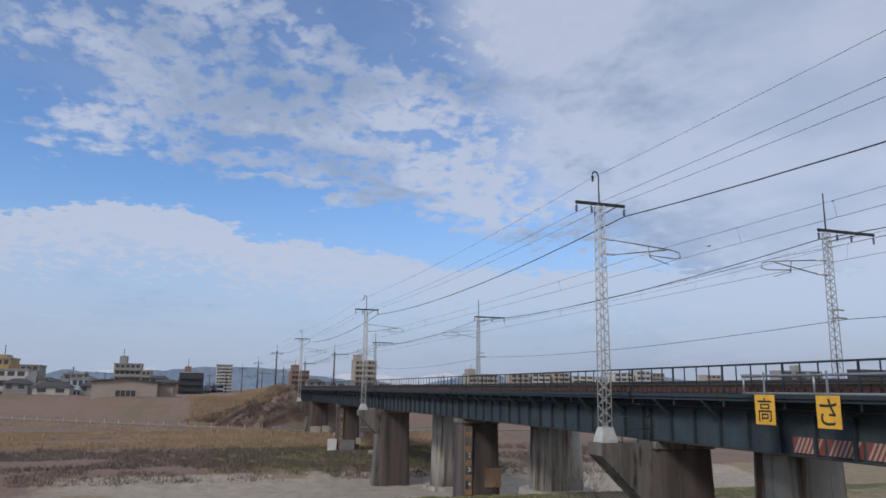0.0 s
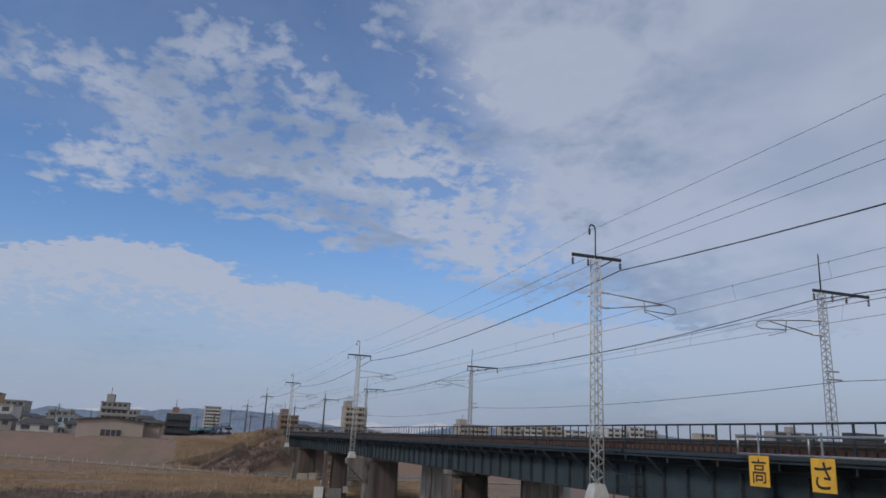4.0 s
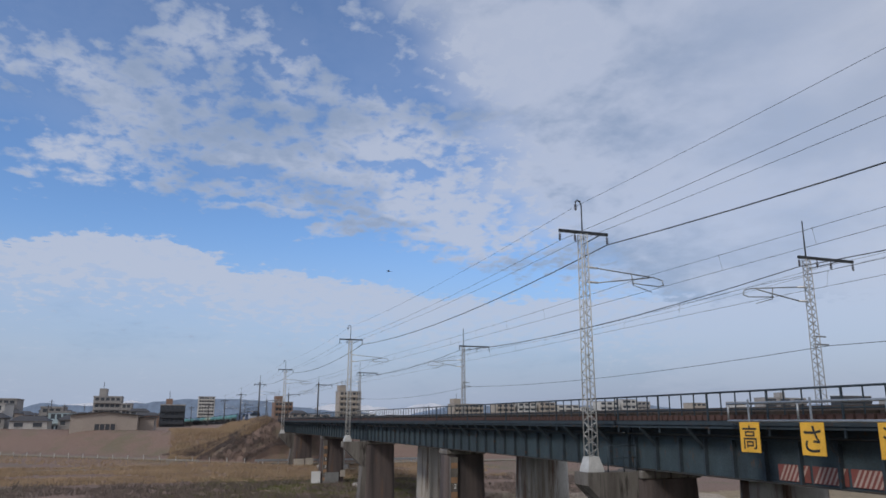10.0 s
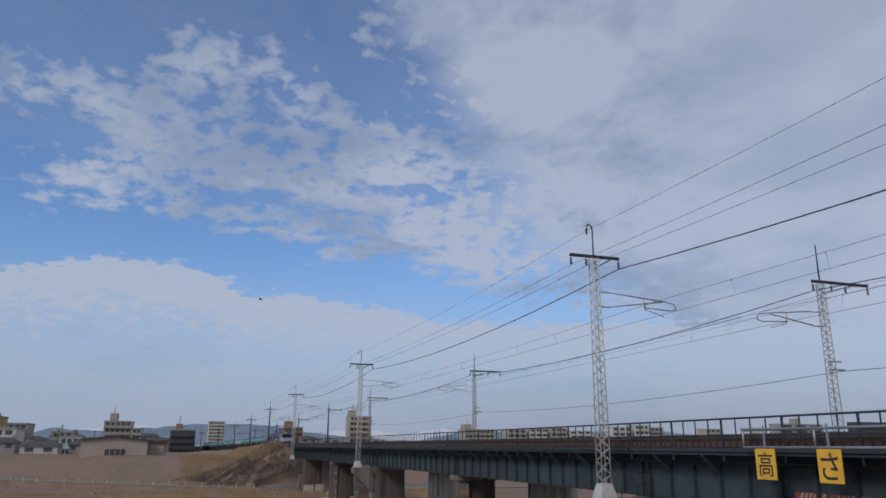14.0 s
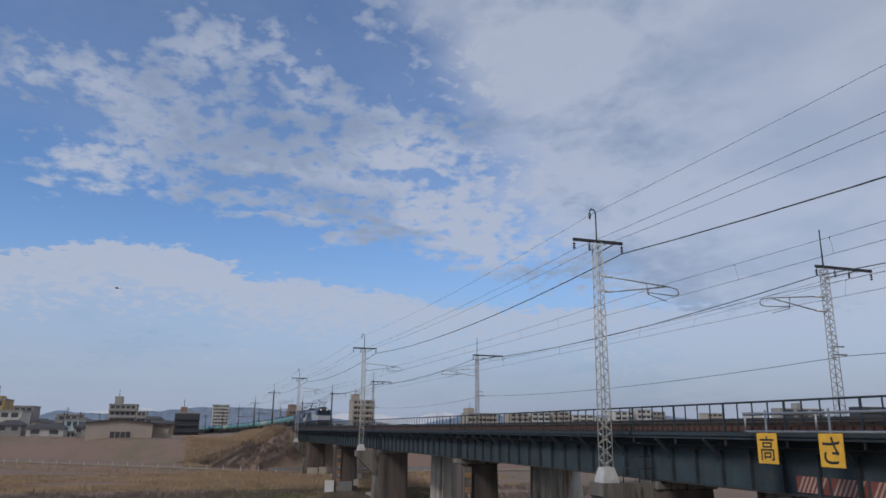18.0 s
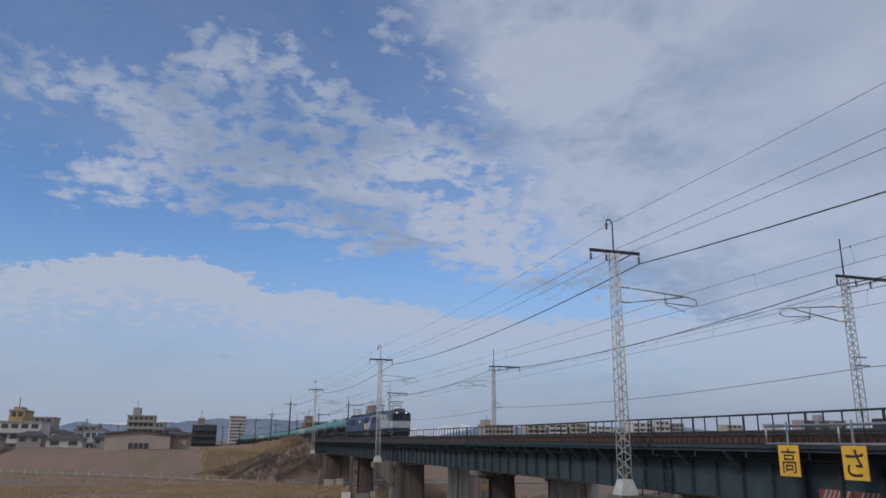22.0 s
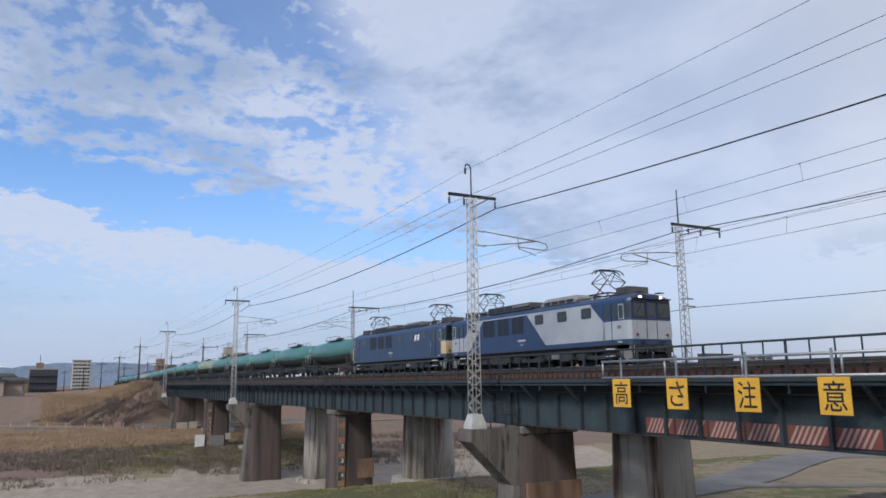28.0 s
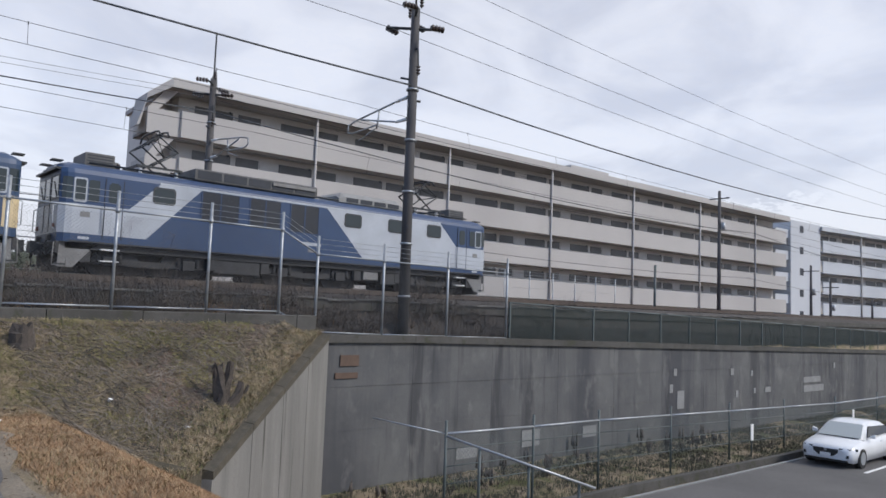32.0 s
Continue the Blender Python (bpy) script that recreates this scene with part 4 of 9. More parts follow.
def girder_span(x0, x1, y_mid, near=True):
    """One deck span from x1 to x0 (x0 > x1)."""
    n = x0 - x1
    sp = thing("bridge_span", "dark teal riveted plate girder span with open timber deck" if near else "dark teal plate girder span of the parallel line", "bridge", group="bridge spans")
    a, b = x1 + 0.12, x0 - 0.12
    ya, yb = y_mid - 1.35, y_mid + 1.35
    for y in (ya, yb):
        part("girder", Mesh().box(a, b, y - 0.02, y + 0.02, GZ0, GZ1), M_TEAL, sp)
        part("bottom_flange", Mesh().box(a, b, y - 0.22, y + 0.22, GZ0 - 0.05, GZ0), M_FLANGE, sp)
        part("top_flange", Mesh().box(a, b, y - 0.22, y + 0.22, GZ1, GZ1 + 0.06), M_TEALD, sp)
    cnt = 16
    stiff = Mesh().box(-0.055, 0.055, -0.19, -0.02, GZ0, GZ1).data("stiffener", M_TEALD)
    for k in range(cnt + 1):
        x = lerp(a + 0.15, b - 0.15, k / cnt)
        ob = part("stiffener", stiff, M_TEALD, sp)
        ob.matrix_basis = pose(x, ya, 0)
    if near:
        # walkway on brackets outside the girder
        brk = Mesh().prism([(-0.9, 1.66), (0.0, 1.66), (0.0, 1.56), (-0.72, 1.56), (0.0, 0.78), (0.0, 0.66), (-0.9, 1.56)], "x", -0.045, 0.045).data("bracket", M_TEALD)
        for k in range(1, cnt, 2):
            x = lerp(a + 0.15, b - 0.15, k / cnt)
            ob = part("bracket", brk, M_TEALD, sp)
            ob.matrix_basis = pose(x, ya - 0.02, 0)
        b_end, b = b, b - (1.15 if x0 > -5 else 0.0)
        part("fascia", Mesh().box(a, b, 18.30, 18.36, 1.74, 1.88), M_TEALD, sp)
        part("walkway", Mesh().box(a, b, 18.36, ya + 0.1, 1.62, 1.70), M_TEALD, sp)
        part("conduit", Mesh().rod((a, 18.9, 1.36), (b, 18.9, 1.36), 0.05), M_DARKM, sp)
        if x0 > -40:
            tie = Mesh().box(-0.13, 0.13, 18.42, 18.72, 1.92, 2.12, bevel=0.01).data("sleeper_end", M_RUST)
            nt_ = int((b - a) / 0.36)
            for k in range(nt_):
                part("sleeper_end", tie, M_RUST, sp).matrix_basis = pose(lerp(a + 0.2, b - 0.2, k / (nt_ - 1)), 0, 0)
            part("edge_timber", Mesh().box(a, b, 18.6, 18.8, 1.92, 2.08), M_SLEEP, sp)
        else:
            part("edge_timber", Mesh().box(a, b, 18.40, 18.60, 1.90, 2.12), M_RUST, sp, "rust-red edge timber")
        part("top_rail", Mesh().rod((a - 0.1, 18.4, 2.93), (b + 0.1, 18.4, 2.93), 0.04), M_TEALD, sp)
        part("mid_rail", Mesh().rod((a - 0.1, 18.4, 2.30), (b + 0.1, 18.4, 2.30), 0.028), M_TEALD, sp)
        post = Mesh().box(-0.03, 0.03, -0.03, 0.03, 1.4, 2.93).data("handrail_post", M_TEALD)
        thin = Mesh().box(-0.016, 0.016, -0.02, 0.02, 2.1, 2.93).data("baluster", M_TEALD)
        np_ = int(n / 0.8)
        for k in range(np_ + 1):
            x = lerp(a, b, k / np_)
            ob = part("handrail_post" if k % 4 == 0 else "baluster", post if k % 4 == 0 else thin, M_TEALD, sp)
            ob.matrix_basis = pose(x, 18.4, 0)
    if near:
        if x0 > -5:
            part("rail_end", Mesh().tube([(b, 18.4, 2.93), (b + 0.16, 18.4, 2.9), (b + 0.24, 18.4, 2.78)], 0.04), M_TEALD, sp)
        b = b_end
    slp = Mesh().box(-0.11, 0.11, -1.25, 1.25, 2.02, 2.24).data("sleeper", M_SLEEP)
    ns = int(n / 0.9)
    for k in range(ns):
        ob = part("sleeper", slp, M_SLEEP, sp)
        ob.matrix_basis = pose(lerp(a + 0.3, b - 0.3, k / (ns - 1)), y_mid, 0)
    part("stringer", Mesh().box(a, b, ya - 0.15, ya + 0.15, GZ1 + 0.06, 2.02).box(a, b, yb - 0.15, yb + 0.15, GZ1 + 0.06, 2.02), M_TEALD, sp)
    for s in (-0.5335, 0.5335):
        yr = y_mid + s
        part("rail", Mesh().prism([(yr - 0.065, 2.24), (yr + 0.065, 2.24), (yr + 0.065, 2.265), (yr + 0.012, 2.28), (yr + 0.012, 2.36), (yr + 0.035, 2.375), (yr + 0.035, RAIL_Z), (yr - 0.035, RAIL_Z), (yr - 0.035, 2.375), (yr - 0.012, 2.36), (yr - 0.012, 2.28), (yr - 0.065, 2.265)], "x", x1, x0), M_RAIL, sp)
    # cross frames between the girders
    for k in range(0, cnt + 1, 4):
        x = lerp(a + 0.15, b - 0.15, k / cnt)
        part("cross_frame", Mesh().rod((x, ya, GZ0 + 0.1), (x, yb, GZ1 - 0.1), 0.05).rod((x, yb, GZ0 + 0.1), (x, ya, GZ1 - 0.1), 0.05), M_TEALD, sp)
    return sp


for k in range(len(ENDS) - 1):
    girder_span(ENDS[k], ENDS[k + 1], Y_NEAR, True)
    girder_span(ENDS[k] + (3.0 if k else 0), ENDS[k + 1] + (3.0 if k < 5 else 0), Y_FAR, False)


def oval(cx, cy, hx, hy, z, n=28, sq=3.2):
    out = []
    for k in range(n):
        t = math.tau * k / n
        c, s = math.cos(t), math.sin(t)
        out.append((cx + hx * math.copysign(abs(c) ** (2 / sq), c), cy + hy * math.copysign(abs(s) ** (2 / sq), s), z))
    return out


def glyph(ch, y0, y1, z0, z1, x):
    """A figure standing on a face that looks along +x."""
    cu = bpy.data.curves.new("figure", "FONT")
    cu.body, cu.extrude = ch, 0.004
    tmp = bpy.data.objects.new("tmp", cu)
    scene.collection.objects.link(tmp)
    bpy.context.view_layer.update()
    me = bpy.data.meshes.new_from_object(tmp.evaluated_get(bpy.context.evaluated_depsgraph_get()))
    bpy.data.objects.remove(tmp)
    co = np.array([v.co[:] for v in me.vertices])
    lo, hi = co.min(0), co.max(0)
    for v in me.vertices:
        q = v.co.copy()
        v.co = Vector((x + q.z, lerp(y0, y1, (q.x - lo[0]) / (hi[0] - lo[0])), lerp(z0, z1, (q.y - lo[1]) / (hi[1] - lo[1]))))
    me.materials.clear()
    me.materials.append(M_WHITE)
    return me


# piers of the near line: long walls across, every second one carries a mast bracket
for k, x in enumerate(PIER_X):
    base = ground_z(x, 20.6) - 0.6
    pr = thing("bridge_pier", "tall rust-streaked concrete bridge pier", "bridge pier", group="bridge piers")
    hx0, hx1 = 0.95, 1.15
    body = part("shaft", Mesh().loft([oval(x, 20.52, hx1, 1.72, base, sq=5), oval(x, 20.52, hx0, 1.57, -0.62, sq=5)], soft=False), M_PIERR, pr)
    part("cap", Mesh().box(x - 0.95, x + 0.95, 18.95, 22.1, -0.60, -0.24, bevel=0.05), M_PIER, pr, "weathered grey concrete cap")
    for s in (-1.35, 1.35):
        part("bearing", Mesh().box(x - 0.5, x + 0.5, Y_NEAR + s - 0.25, Y_NEAR + s + 0.25, -0.24, -0.20), M_DARKM, pr)
    if k % 2 == 0:
        part("mast_bracket", Mesh().prism([(16.45, -0.30), (18.97, -0.30), (18.97, -3.0), (18.6, -2.9), (16.45, -0.85)], "x", x - 0.6, x + 0.6), M_PIER, pr, "grey concrete bracket carrying a mast")
        part("buttress", Mesh().prism([(18.55, -2.85), (18.97, -2.9), (18.97, base), (18.1, base)], "x", x - 0.75, x + 0.75), M_PIER, pr)
        for yy in (17.5, 18.3, 18.95):
            part("platform_post", Mesh().rod((x + 0.55, yy, -0.3), (x + 0.55, yy, 0.85), 0.028), M_TEALD, pr)
        for zz in (0.3, 0.82):
            part("platform_rail", Mesh().rod((x + 0.55, 17.45, zz), (x + 0.55, 18.98, zz), 0.022), M_TEALD, pr)
    else:
        for q in range(4):
            part("gauge_figure", glyph("5432"[q], 19.40, 19.62, base + 0.60 + q * 1.05, base + 0.92 + q * 1.05, x + 1.17), M_WHITE, pr, "white gauge figure")
        part("gauge_board", Mesh().box(x + 0.96, x + 1.16, 19.15, 19.75, base + 0.5, -0.8), M_PIER, pr, "sooty water level gauge strip")
        for q in range(5):
            part("gauge_plate", Mesh().box(x + 1.16, x + 1.185, 19.2, 19.7, base + 1.0 + q * 1.05, base + 1.42 + q * 1.05), M_OCHRE, pr, "ochre gauge plate with a number")
    # rust stained patch plates low on the side
    if k == 0:
        part("repair_panel", Mesh().box(x + 0.95, x + 1.14, 19.05, 22.05, -5.3, -2.75), M_PANEL, pr, "stained repaired concrete panel")
    elif k == 1:
        part("repair_panel", Mesh().box(x + 0.95, x + 1.14, 20.75, 22.1, -5.3, -3.9), M_PANEL, pr, "stained repaired concrete panel")
    for y0, y1, z0, z1, mt in {3: ((17.6, 18.85, -6.5, -4.94, M_WHITE), (19.46, 21.4, -6.6, -5.1, M_PATCH), (21.6, 22.3, -5.7, -4.83, M_T_PANEL)), 4: ((19.0, 20.8, -5.9, -4.5, M_T_PANEL), (21.0, 22.36, -6.1, -4.4, M_T_PANEL))}.get(k, ()):
        part("notice_panel", Mesh().box(x + 1.16, x + 1.26, y0, y1, z0, z1), mt, pr, "pale whitewashed notice panel")
for x in (-28.15, -51.75, -75.9, -102.0, -129.5):
    base = ground_z(x, 25) - 0.6
    pr = thing("bridge_pier", "pale grey rounded concrete pier of the parallel bridge", "bridge pier", group="bridge piers of the far line")
    part("shaft", Mesh().loft([oval(x, 25.1, 1.55, 2.0, base, sq=2.6), oval(x, 25.1, 1.4, 1.85, -0.62, sq=2.6)], soft=True), M_PIERG, pr)
    part("cap", Mesh().loft([oval(x, 25.1, 1.45, 1.9, -0.64, sq=2.6), oval(x, 25.1, 1.45, 1.9, -0.22, sq=2.6)]), M_PIERG, pr)
    part("footing", Mesh().loft([oval(x, 25.1, 2.3, 2.7, base, sq=3), oval(x, 25.1, 2.2, 2.6, base + 1.0, sq=3)]), M_PIERG, pr)
    part("drain_pipe", Mesh().rod((x + 1.55, 23.9, base), (x + 1.55, 23.9, -0.3), 0.14, n=8), M_PIERG, pr)

# abutments
ab = thing("abutment", "sloping weathered concrete bridge abutment", "abutment", kind="structure")
part("back_wall", Mesh().box(-4.62, -3.2, 18.0, 28.0, -2.2, 2.0), M_KERB, ab)
part("deck_apron", Mesh().box(-4.62, -2.6, 18.0, 28.0, 2.005, 2.2), M_BALL, ab)
part("bearing_shelf", Mesh().box(-5.7, -4.63, 18.4, 28.0, -2.4, -0.22), M_PIER, ab)
part("footing_block", Mesh().box(-5.92, -5.35, 17.05, 18.38, -0.6, 0.25, bevel=0.03), M_KERB, ab)
part("footing_block", Mesh().box(-6.05, -5.5, 16.3, 17.04, -0.6, -0.02, bevel=0.03), M_PIER, ab)
part("sloped_wing", Mesh().loft([[(-4.27, 17.1, 1.72), (-3.78, 17.1, 1.70), (-3.78, 17.98, 1.70), (-4.27, 17.98, 1.72)], [(-4.75, 17.1, 1.08), (-4.2, 17.1, 1.02), (-4.2, 17.98, 1.02), (-4.75, 17.98, 1.08)], [(-5.55, 17.1, 0.02), (-4.8, 17.1, -0.1), (-4.8, 17.98, -0.1), (-5.55, 17.98, 0.02)]]), M_CONC, ab)
part("plaque", Mesh().box(-4.72, -4.5, 17.99, 18.05, 1.2, 1.6), M_PIERG, ab)
ab2 = thing("abutment", "dark concrete abutment on the far bank", "abutment", kind="structure")
part("back_wall", Mesh().box(-154, -152.0, 17.6, 28.0, -5.5, 2.0), M_PIER, ab2)

# plain track on the embankments either side
def plain_track(y0, s0, s1, name):
    tr = thing("track_bed", "ballasted railway track on timber sleepers", "track", kind="structure")
    step = 4.0 if s0 > -100 else 12.0
    ss = list(np.arange(s0, s1 + 0.01, step))
    if ss[-1] < s1:
        ss.append(s1)
    ring = lambda s, prof: [tuple(on_track(float(s), y0, 0) @ Vector((0, y, z))) for y, z in prof]
    part("ballast", Mesh().loft([ring(s, [(-2.1, 1.9), (-1.5, 2.22), (1.5, 2.22), (2.1, 1.9), (2.1, 1.5), (-2.1, 1.5)]) for s in ss]), M_BALL, tr)
    for q in (-0.5335, 0.5335):
        part("rail", Mesh().loft([ring(s, [(q - 0.035, 2.20), (q + 0.035, 2.20), (q + 0.035, RAIL_Z), (q - 0.035, RAIL_Z)]) for s in ss]), M_RAIL, tr)
    if s0 > -100:
        slp = Mesh().box(-0.11, 0.11, -1.1, 1.1, 2.14, 2.265).data("sleeper", M_SLEEP)
        for k in range(int((min(s1, 45) - s0) / 0.72)):
            ob = part("sleeper", slp, M_SLEEP, tr)
            ob.matrix_basis = pose(s0 + 0.4 + k * 0.72, y0, 0)


for y0 in (Y_NEAR, Y_FAR):
    plain_track(y0, -3.2, 240, "east")
    plain_track(y0, -800, -153.0, "west")

# hazard stripes and hanging warning boards
hz = thing("hazard_board", "row of red and white striped hazard plates on the girder", "hazard board", group="")
for k in range(6):
    x0 = -22.02 + k * 1.5
    yf = 19.21
    part("plate", Mesh().box(x0, x0 + 1.38, yf - 0.02, yf, -0.08, 0.46), M_RED, hz)
    st = Mesh()
    for q in range(6):
        xa = x0 + 0.02 + q * 0.185
        st.prism([(xa, -0.07), (xa + 0.085, -0.07), (xa + 0.385, 0.45), (xa + 0.30, 0.45)], "y", yf - 0.026, yf - 0.02)
    part("stripes", st, M_HWH, hz)
PIPE_X0, PIPE_X1 = -22.9, -10.0
rack = thing("sign_rack", "galvanised pipe rack hung in front of the bridge walkway", "sign rack")
part("upper_pipe", Mesh().rod((PIPE_X0, 17.97, 2.49), (PIPE_X1, 17.97, 2.49), 0.045, n=8), M_GALV, rack)
part("lower_pipe", Mesh().rod((PIPE_X0, 17.97, 1.90), (PIPE_X1, 17.97, 1.90), 0.045, n=8), M_GALV, rack)
for k in range(5):
    x = lerp(PIPE_X0 + 0.05, PIPE_X1 - 0.05, k / 4)
    part("rack_post", Mesh().rod((x, 17.97, 1.88), (x, 17.97, 2.52), 0.035, n=8), M_GALV, rack)
    part("stay", Mesh().rod((x, 17.97, 1.9), (x, 18.35, 1.8), 0.03), M_GALV, rack)


def board(ch, x0, x1, z0, z1):
    bd = thing("warning_sign", "yellow warning board with a black character, hung from the pipe rack", "sign", group="height warning boards")
    y = 17.9
    part("board", Mesh().box(x0, x1, y - 0.012, y + 0.012, z0, z1, bevel=0.008), M_YEL, bd)
    part("hanger", Mesh().box((x0 + x1) / 2 - 0.04, (x0 + x1) / 2 + 0.04, y + 0.013, y + 0.035, z1 - 0.1, 2.62), M_GALV, bd)
    cu = bpy.data.curves.new("character", "FONT")
    cu.body, cu.align_x, cu.align_y, cu.extrude = ch, "CENTER", "CENTER", 0.003
    cu.offset = 0.004
    tmp = bpy.data.objects.new("tmp", cu)
    scene.collection.objects.link(tmp)
    bpy.context.view_layer.update()
    me = bpy.data.meshes.new_from_object(tmp.evaluated_get(bpy.context.evaluated_depsgraph_get()))
    bpy.data.objects.remove(tmp)
    co = np.array([v.co[:] for v in me.vertices])
    lo, hi = co.min(0), co.max(0)
    w, h = x1 - x0, z1 - z0
    for v in me.vertices:
        q = v.co.copy()
        v.co = Vector((x0 + w * (0.14 + 0.72 * (q.x - lo[0]) / (hi[0] - lo[0])), y - 0.014 - q.z, z0 + h * (0.1 + 0.8 * (q.y - lo[1]) / (hi[1] - lo[1]))))
    me.materials.clear()
    me.materials.append(M_BLK)
    part("character", me, M_BLK, bd)


for ch, x0 in zip("高さ注意", (-22.25, -19.55, -16.75, -13.95)):
    board(ch, x0, x0 + 0.92, 0.86, 1.86)

hc = Mesh().tube([(-9.95, 18.35, 1.62), (-9.2, 18.45, 1.38), (-8.4, 18.5, 1.24), (-7.7, 18.45, 1.34), (-7.2, 18.35, 1.62)], 0.022)
solo("loose_cable", hc, M_DARKM, "black cable hanging in a loop under the walkway", "cable")

# ---- overhead line masts ----
NEAR_MASTS = [-30.8, -81.6, -134.5]
FAR_MASTS = [-29.0, -77.2, -127.0]


def insulator(ms, top, n=3):
    x, y, z = top
    ms.rod((x, y, z), (x, y, z - 0.42), 0.018, n=5)
    for k in range(n):
        ms.rod((x, y, z - 0.12 - k * 0.1), (x, y, z - 0.17 - k * 0.1), 0.075, 0.05, n=7)
    return ms


def cantilever(mast, y, side, z1, z2, reach):
    """Hinged bracket that carries the contact line; side +1 reaches towards +y."""
    cb = part("cantilever", Mesh().rod((0, y + side * 0.75, z1 - 0.03), (0, y + side * reach, z1 - 0.28), 0.032).rod((0, y + side * 0.75, z2), (0, y + side * (reach - 0.3), z1 - 0.3), 0.032).tube([(0, y + side * reach, z1 - 0.28), (0, y + side * (reach + 0.45), z1 - 0.38), (0, y + side * (reach + 0.5), z1 - 0.62), (0, y + side * (reach + 0.2), z1 - 0.7), (0, y + side * (reach - 1.3), z1 - 0.62)], 0.028).rod((0, y + side * (reach - 1.3), z1 - 0.18), (0, y + side * (reach - 1.2), z1 - 0.75), 0.028).rod((0, y + side * (reach - 1.2), z1 - 0.72), (0, y + side * (reach - 0.2), z1 - 1.0), 0.02), M_GALV, mast)
    part("insulator_rod", Mesh().rod((0, y + side * 0.2, z1), (0, y + side * 0.75, z1 - 0.03), 0.06, 0.05, n=8), M_WHITE, cb)
    part("insulator_rod", Mesh().rod((0, y + side * 0.2, z2), (0, y + side * 0.75, z2), 0.06, 0.05, n=8), M_WHITE, cb)


def lattice_mast(x, y, z0, z1, side, arm, hook, name_label):
    paint = M_MASTW if hook else M_MASTG
    m = thing("lattice_mast", name_label, "mast", pose(x, 0, 0), group="lattice masts")
    w0, w1 = (0.225, 0.16) if hook else (0.19, 0.13)
    half = lambda z: lerp(w0, w1, (z - z0) / (z1 - z0))
    for sx in (-1, 1):
        for sy in (-1, 1):
            part("leg", Mesh().rod((sx * w0, y + sy * w0, z0), (sx * w1, y + sy * w1, z1), 0.030, n=4), paint, m)
    zs = []
    z = z0 + 0.1
    while z < z1 - 0.1:
        zs.append(z)
        z += half(z) * 1.3
    zs.append(z1)
    for f, (ax, s) in enumerate((("x", -1), ("x", 1), ("y", -1), ("y", 1))):
        for k in range(len(zs) - 1):
            a, b = half(zs[k]), half(zs[k + 1])
            t = 1 if (k + f) % 2 else -1
            p = (t * a, y + s * a, zs[k]) if ax == "y" else (s * a, y + t * a, zs[k])
            q = (-t * b, y + s * b, zs[k + 1]) if ax == "y" else (s * b, y - t * b, zs[k + 1])
            part("lacing_bar", Mesh().rod(p, q, 0.016, n=4), paint, m)
    part("plinth", Mesh().loft([[(sx * k, y + sy * k, z) for sx, sy in ((-1, -1), (1, -1), (1, 1), (-1, 1))] for k, z in ((0.40, z0 - 0.42), (0.38, z0 - 0.2), (0.25, z0 + 0.30))]), M_MASTW, m, "white-painted mast foot")
    lo, hi = arm
    part("crossarm", Mesh().box(-0.05, 0.05, lo, hi, z1 + 0.02, z1 + 0.16), M_DARKM, m)
    part("arm_strut", Mesh().rod((0, y + (hi - y) * 0.7, z1 + 0.05), (0, y, z1 - 0.5), 0.03), M_DARKM, m)
    for q in ((lo + 0.04, lo + 0.85, hi - 0.04) if hook else (lo + 0.04, lo + 1.2, lo + 2.1, hi - 0.04)):
        part("insulator", insulator(Mesh(), (0, q, z1 + 0.02)), M_PORC, m)
    if hook:
        part("top_rod", Mesh().tube([(0, y, z1), (0, y, z1 + 1.45), (0, y - 0.06, z1 + 1.62), (0, y - 0.22, z1 + 1.68), (0, y - 0.32, z1 + 1.55)], 0.035), M_DARKM, m)
        part("insulator", insulator(Mesh(), (0, y - 0.32, z1 + 1.56)), M_PORC, m)
    else:
        part("top_rod", Mesh().rod((0, y, z1), (0, y, z1 + 2.0), 0.04, 0.03), M_DARKM, m)
        part("step_bracket", Mesh().box(-0.03, 0.03, y - 0.1, y + 0.85, 5.55, 5.63).box(-0.03, 0.03, y - 0.1, y + 0.7, 5.95, 6.02), M_GALV, m)
    zc = 8.98 if hook else 8.42
    cantilever(m, y, side, zc, zc - 0.72, 3.9 if hook else 3.6)
    return m


for x in NEAR_MASTS:
    lattice_mast(x, 17.0, 0.05, 10.55, 1, (15.75, 18.38), True, "pale lattice catenary mast on a pier bracket")
for x in FAR_MASTS:
    lattice_mast(x, 28.7, -0.3, 9.85, -1, (28.2, 31.8), False, "pale lattice catenary mast of the far line")


NEAR_POLES = [-177, -228, -275, -320, -367, -415]
FAR_POLES = [-167, -214, -259, -306, -353]


def concrete_mast(s, y0, z0, z1, side, lo, hi, dark=True):
    m = thing("concrete_mast", "slim dark concrete catenary pole with crossarm", "mast", on_track(s, y0, 0), group="concrete masts")
    part("pole", Mesh().rod((0, 0, z0), (0, 0, z1), 0.2, 0.14, n=10), M_POLE, m)
    part("crossarm", Mesh().box(-0.05, 0.05, lo, hi, z1 - 0.6, z1 - 0.46), M_DARKM, m)
    for q in (lo + 0.04, lo + 0.8, hi - 0.04):
        part("insulator", insulator(Mesh(), (0, q, z1 - 0.6)), M_PORC, m)
    part("top_rod", Mesh().rod((0, 0, z1), (0, 0, z1 + 1.5), 0.035), M_DARKM, m)
    cantilever(m, 0, side, 8.5, 7.75, 3.7)


for s in NEAR_POLES:
    concrete_mast(s, 17.0, 1.0, 10.6, 1, -1.25, 1.4)
for s in FAR_POLES:
    concrete_mast(s, 28.7, 1.0 if s < -150 else -0.3, 10.2, -1, -0.5, 3.0)


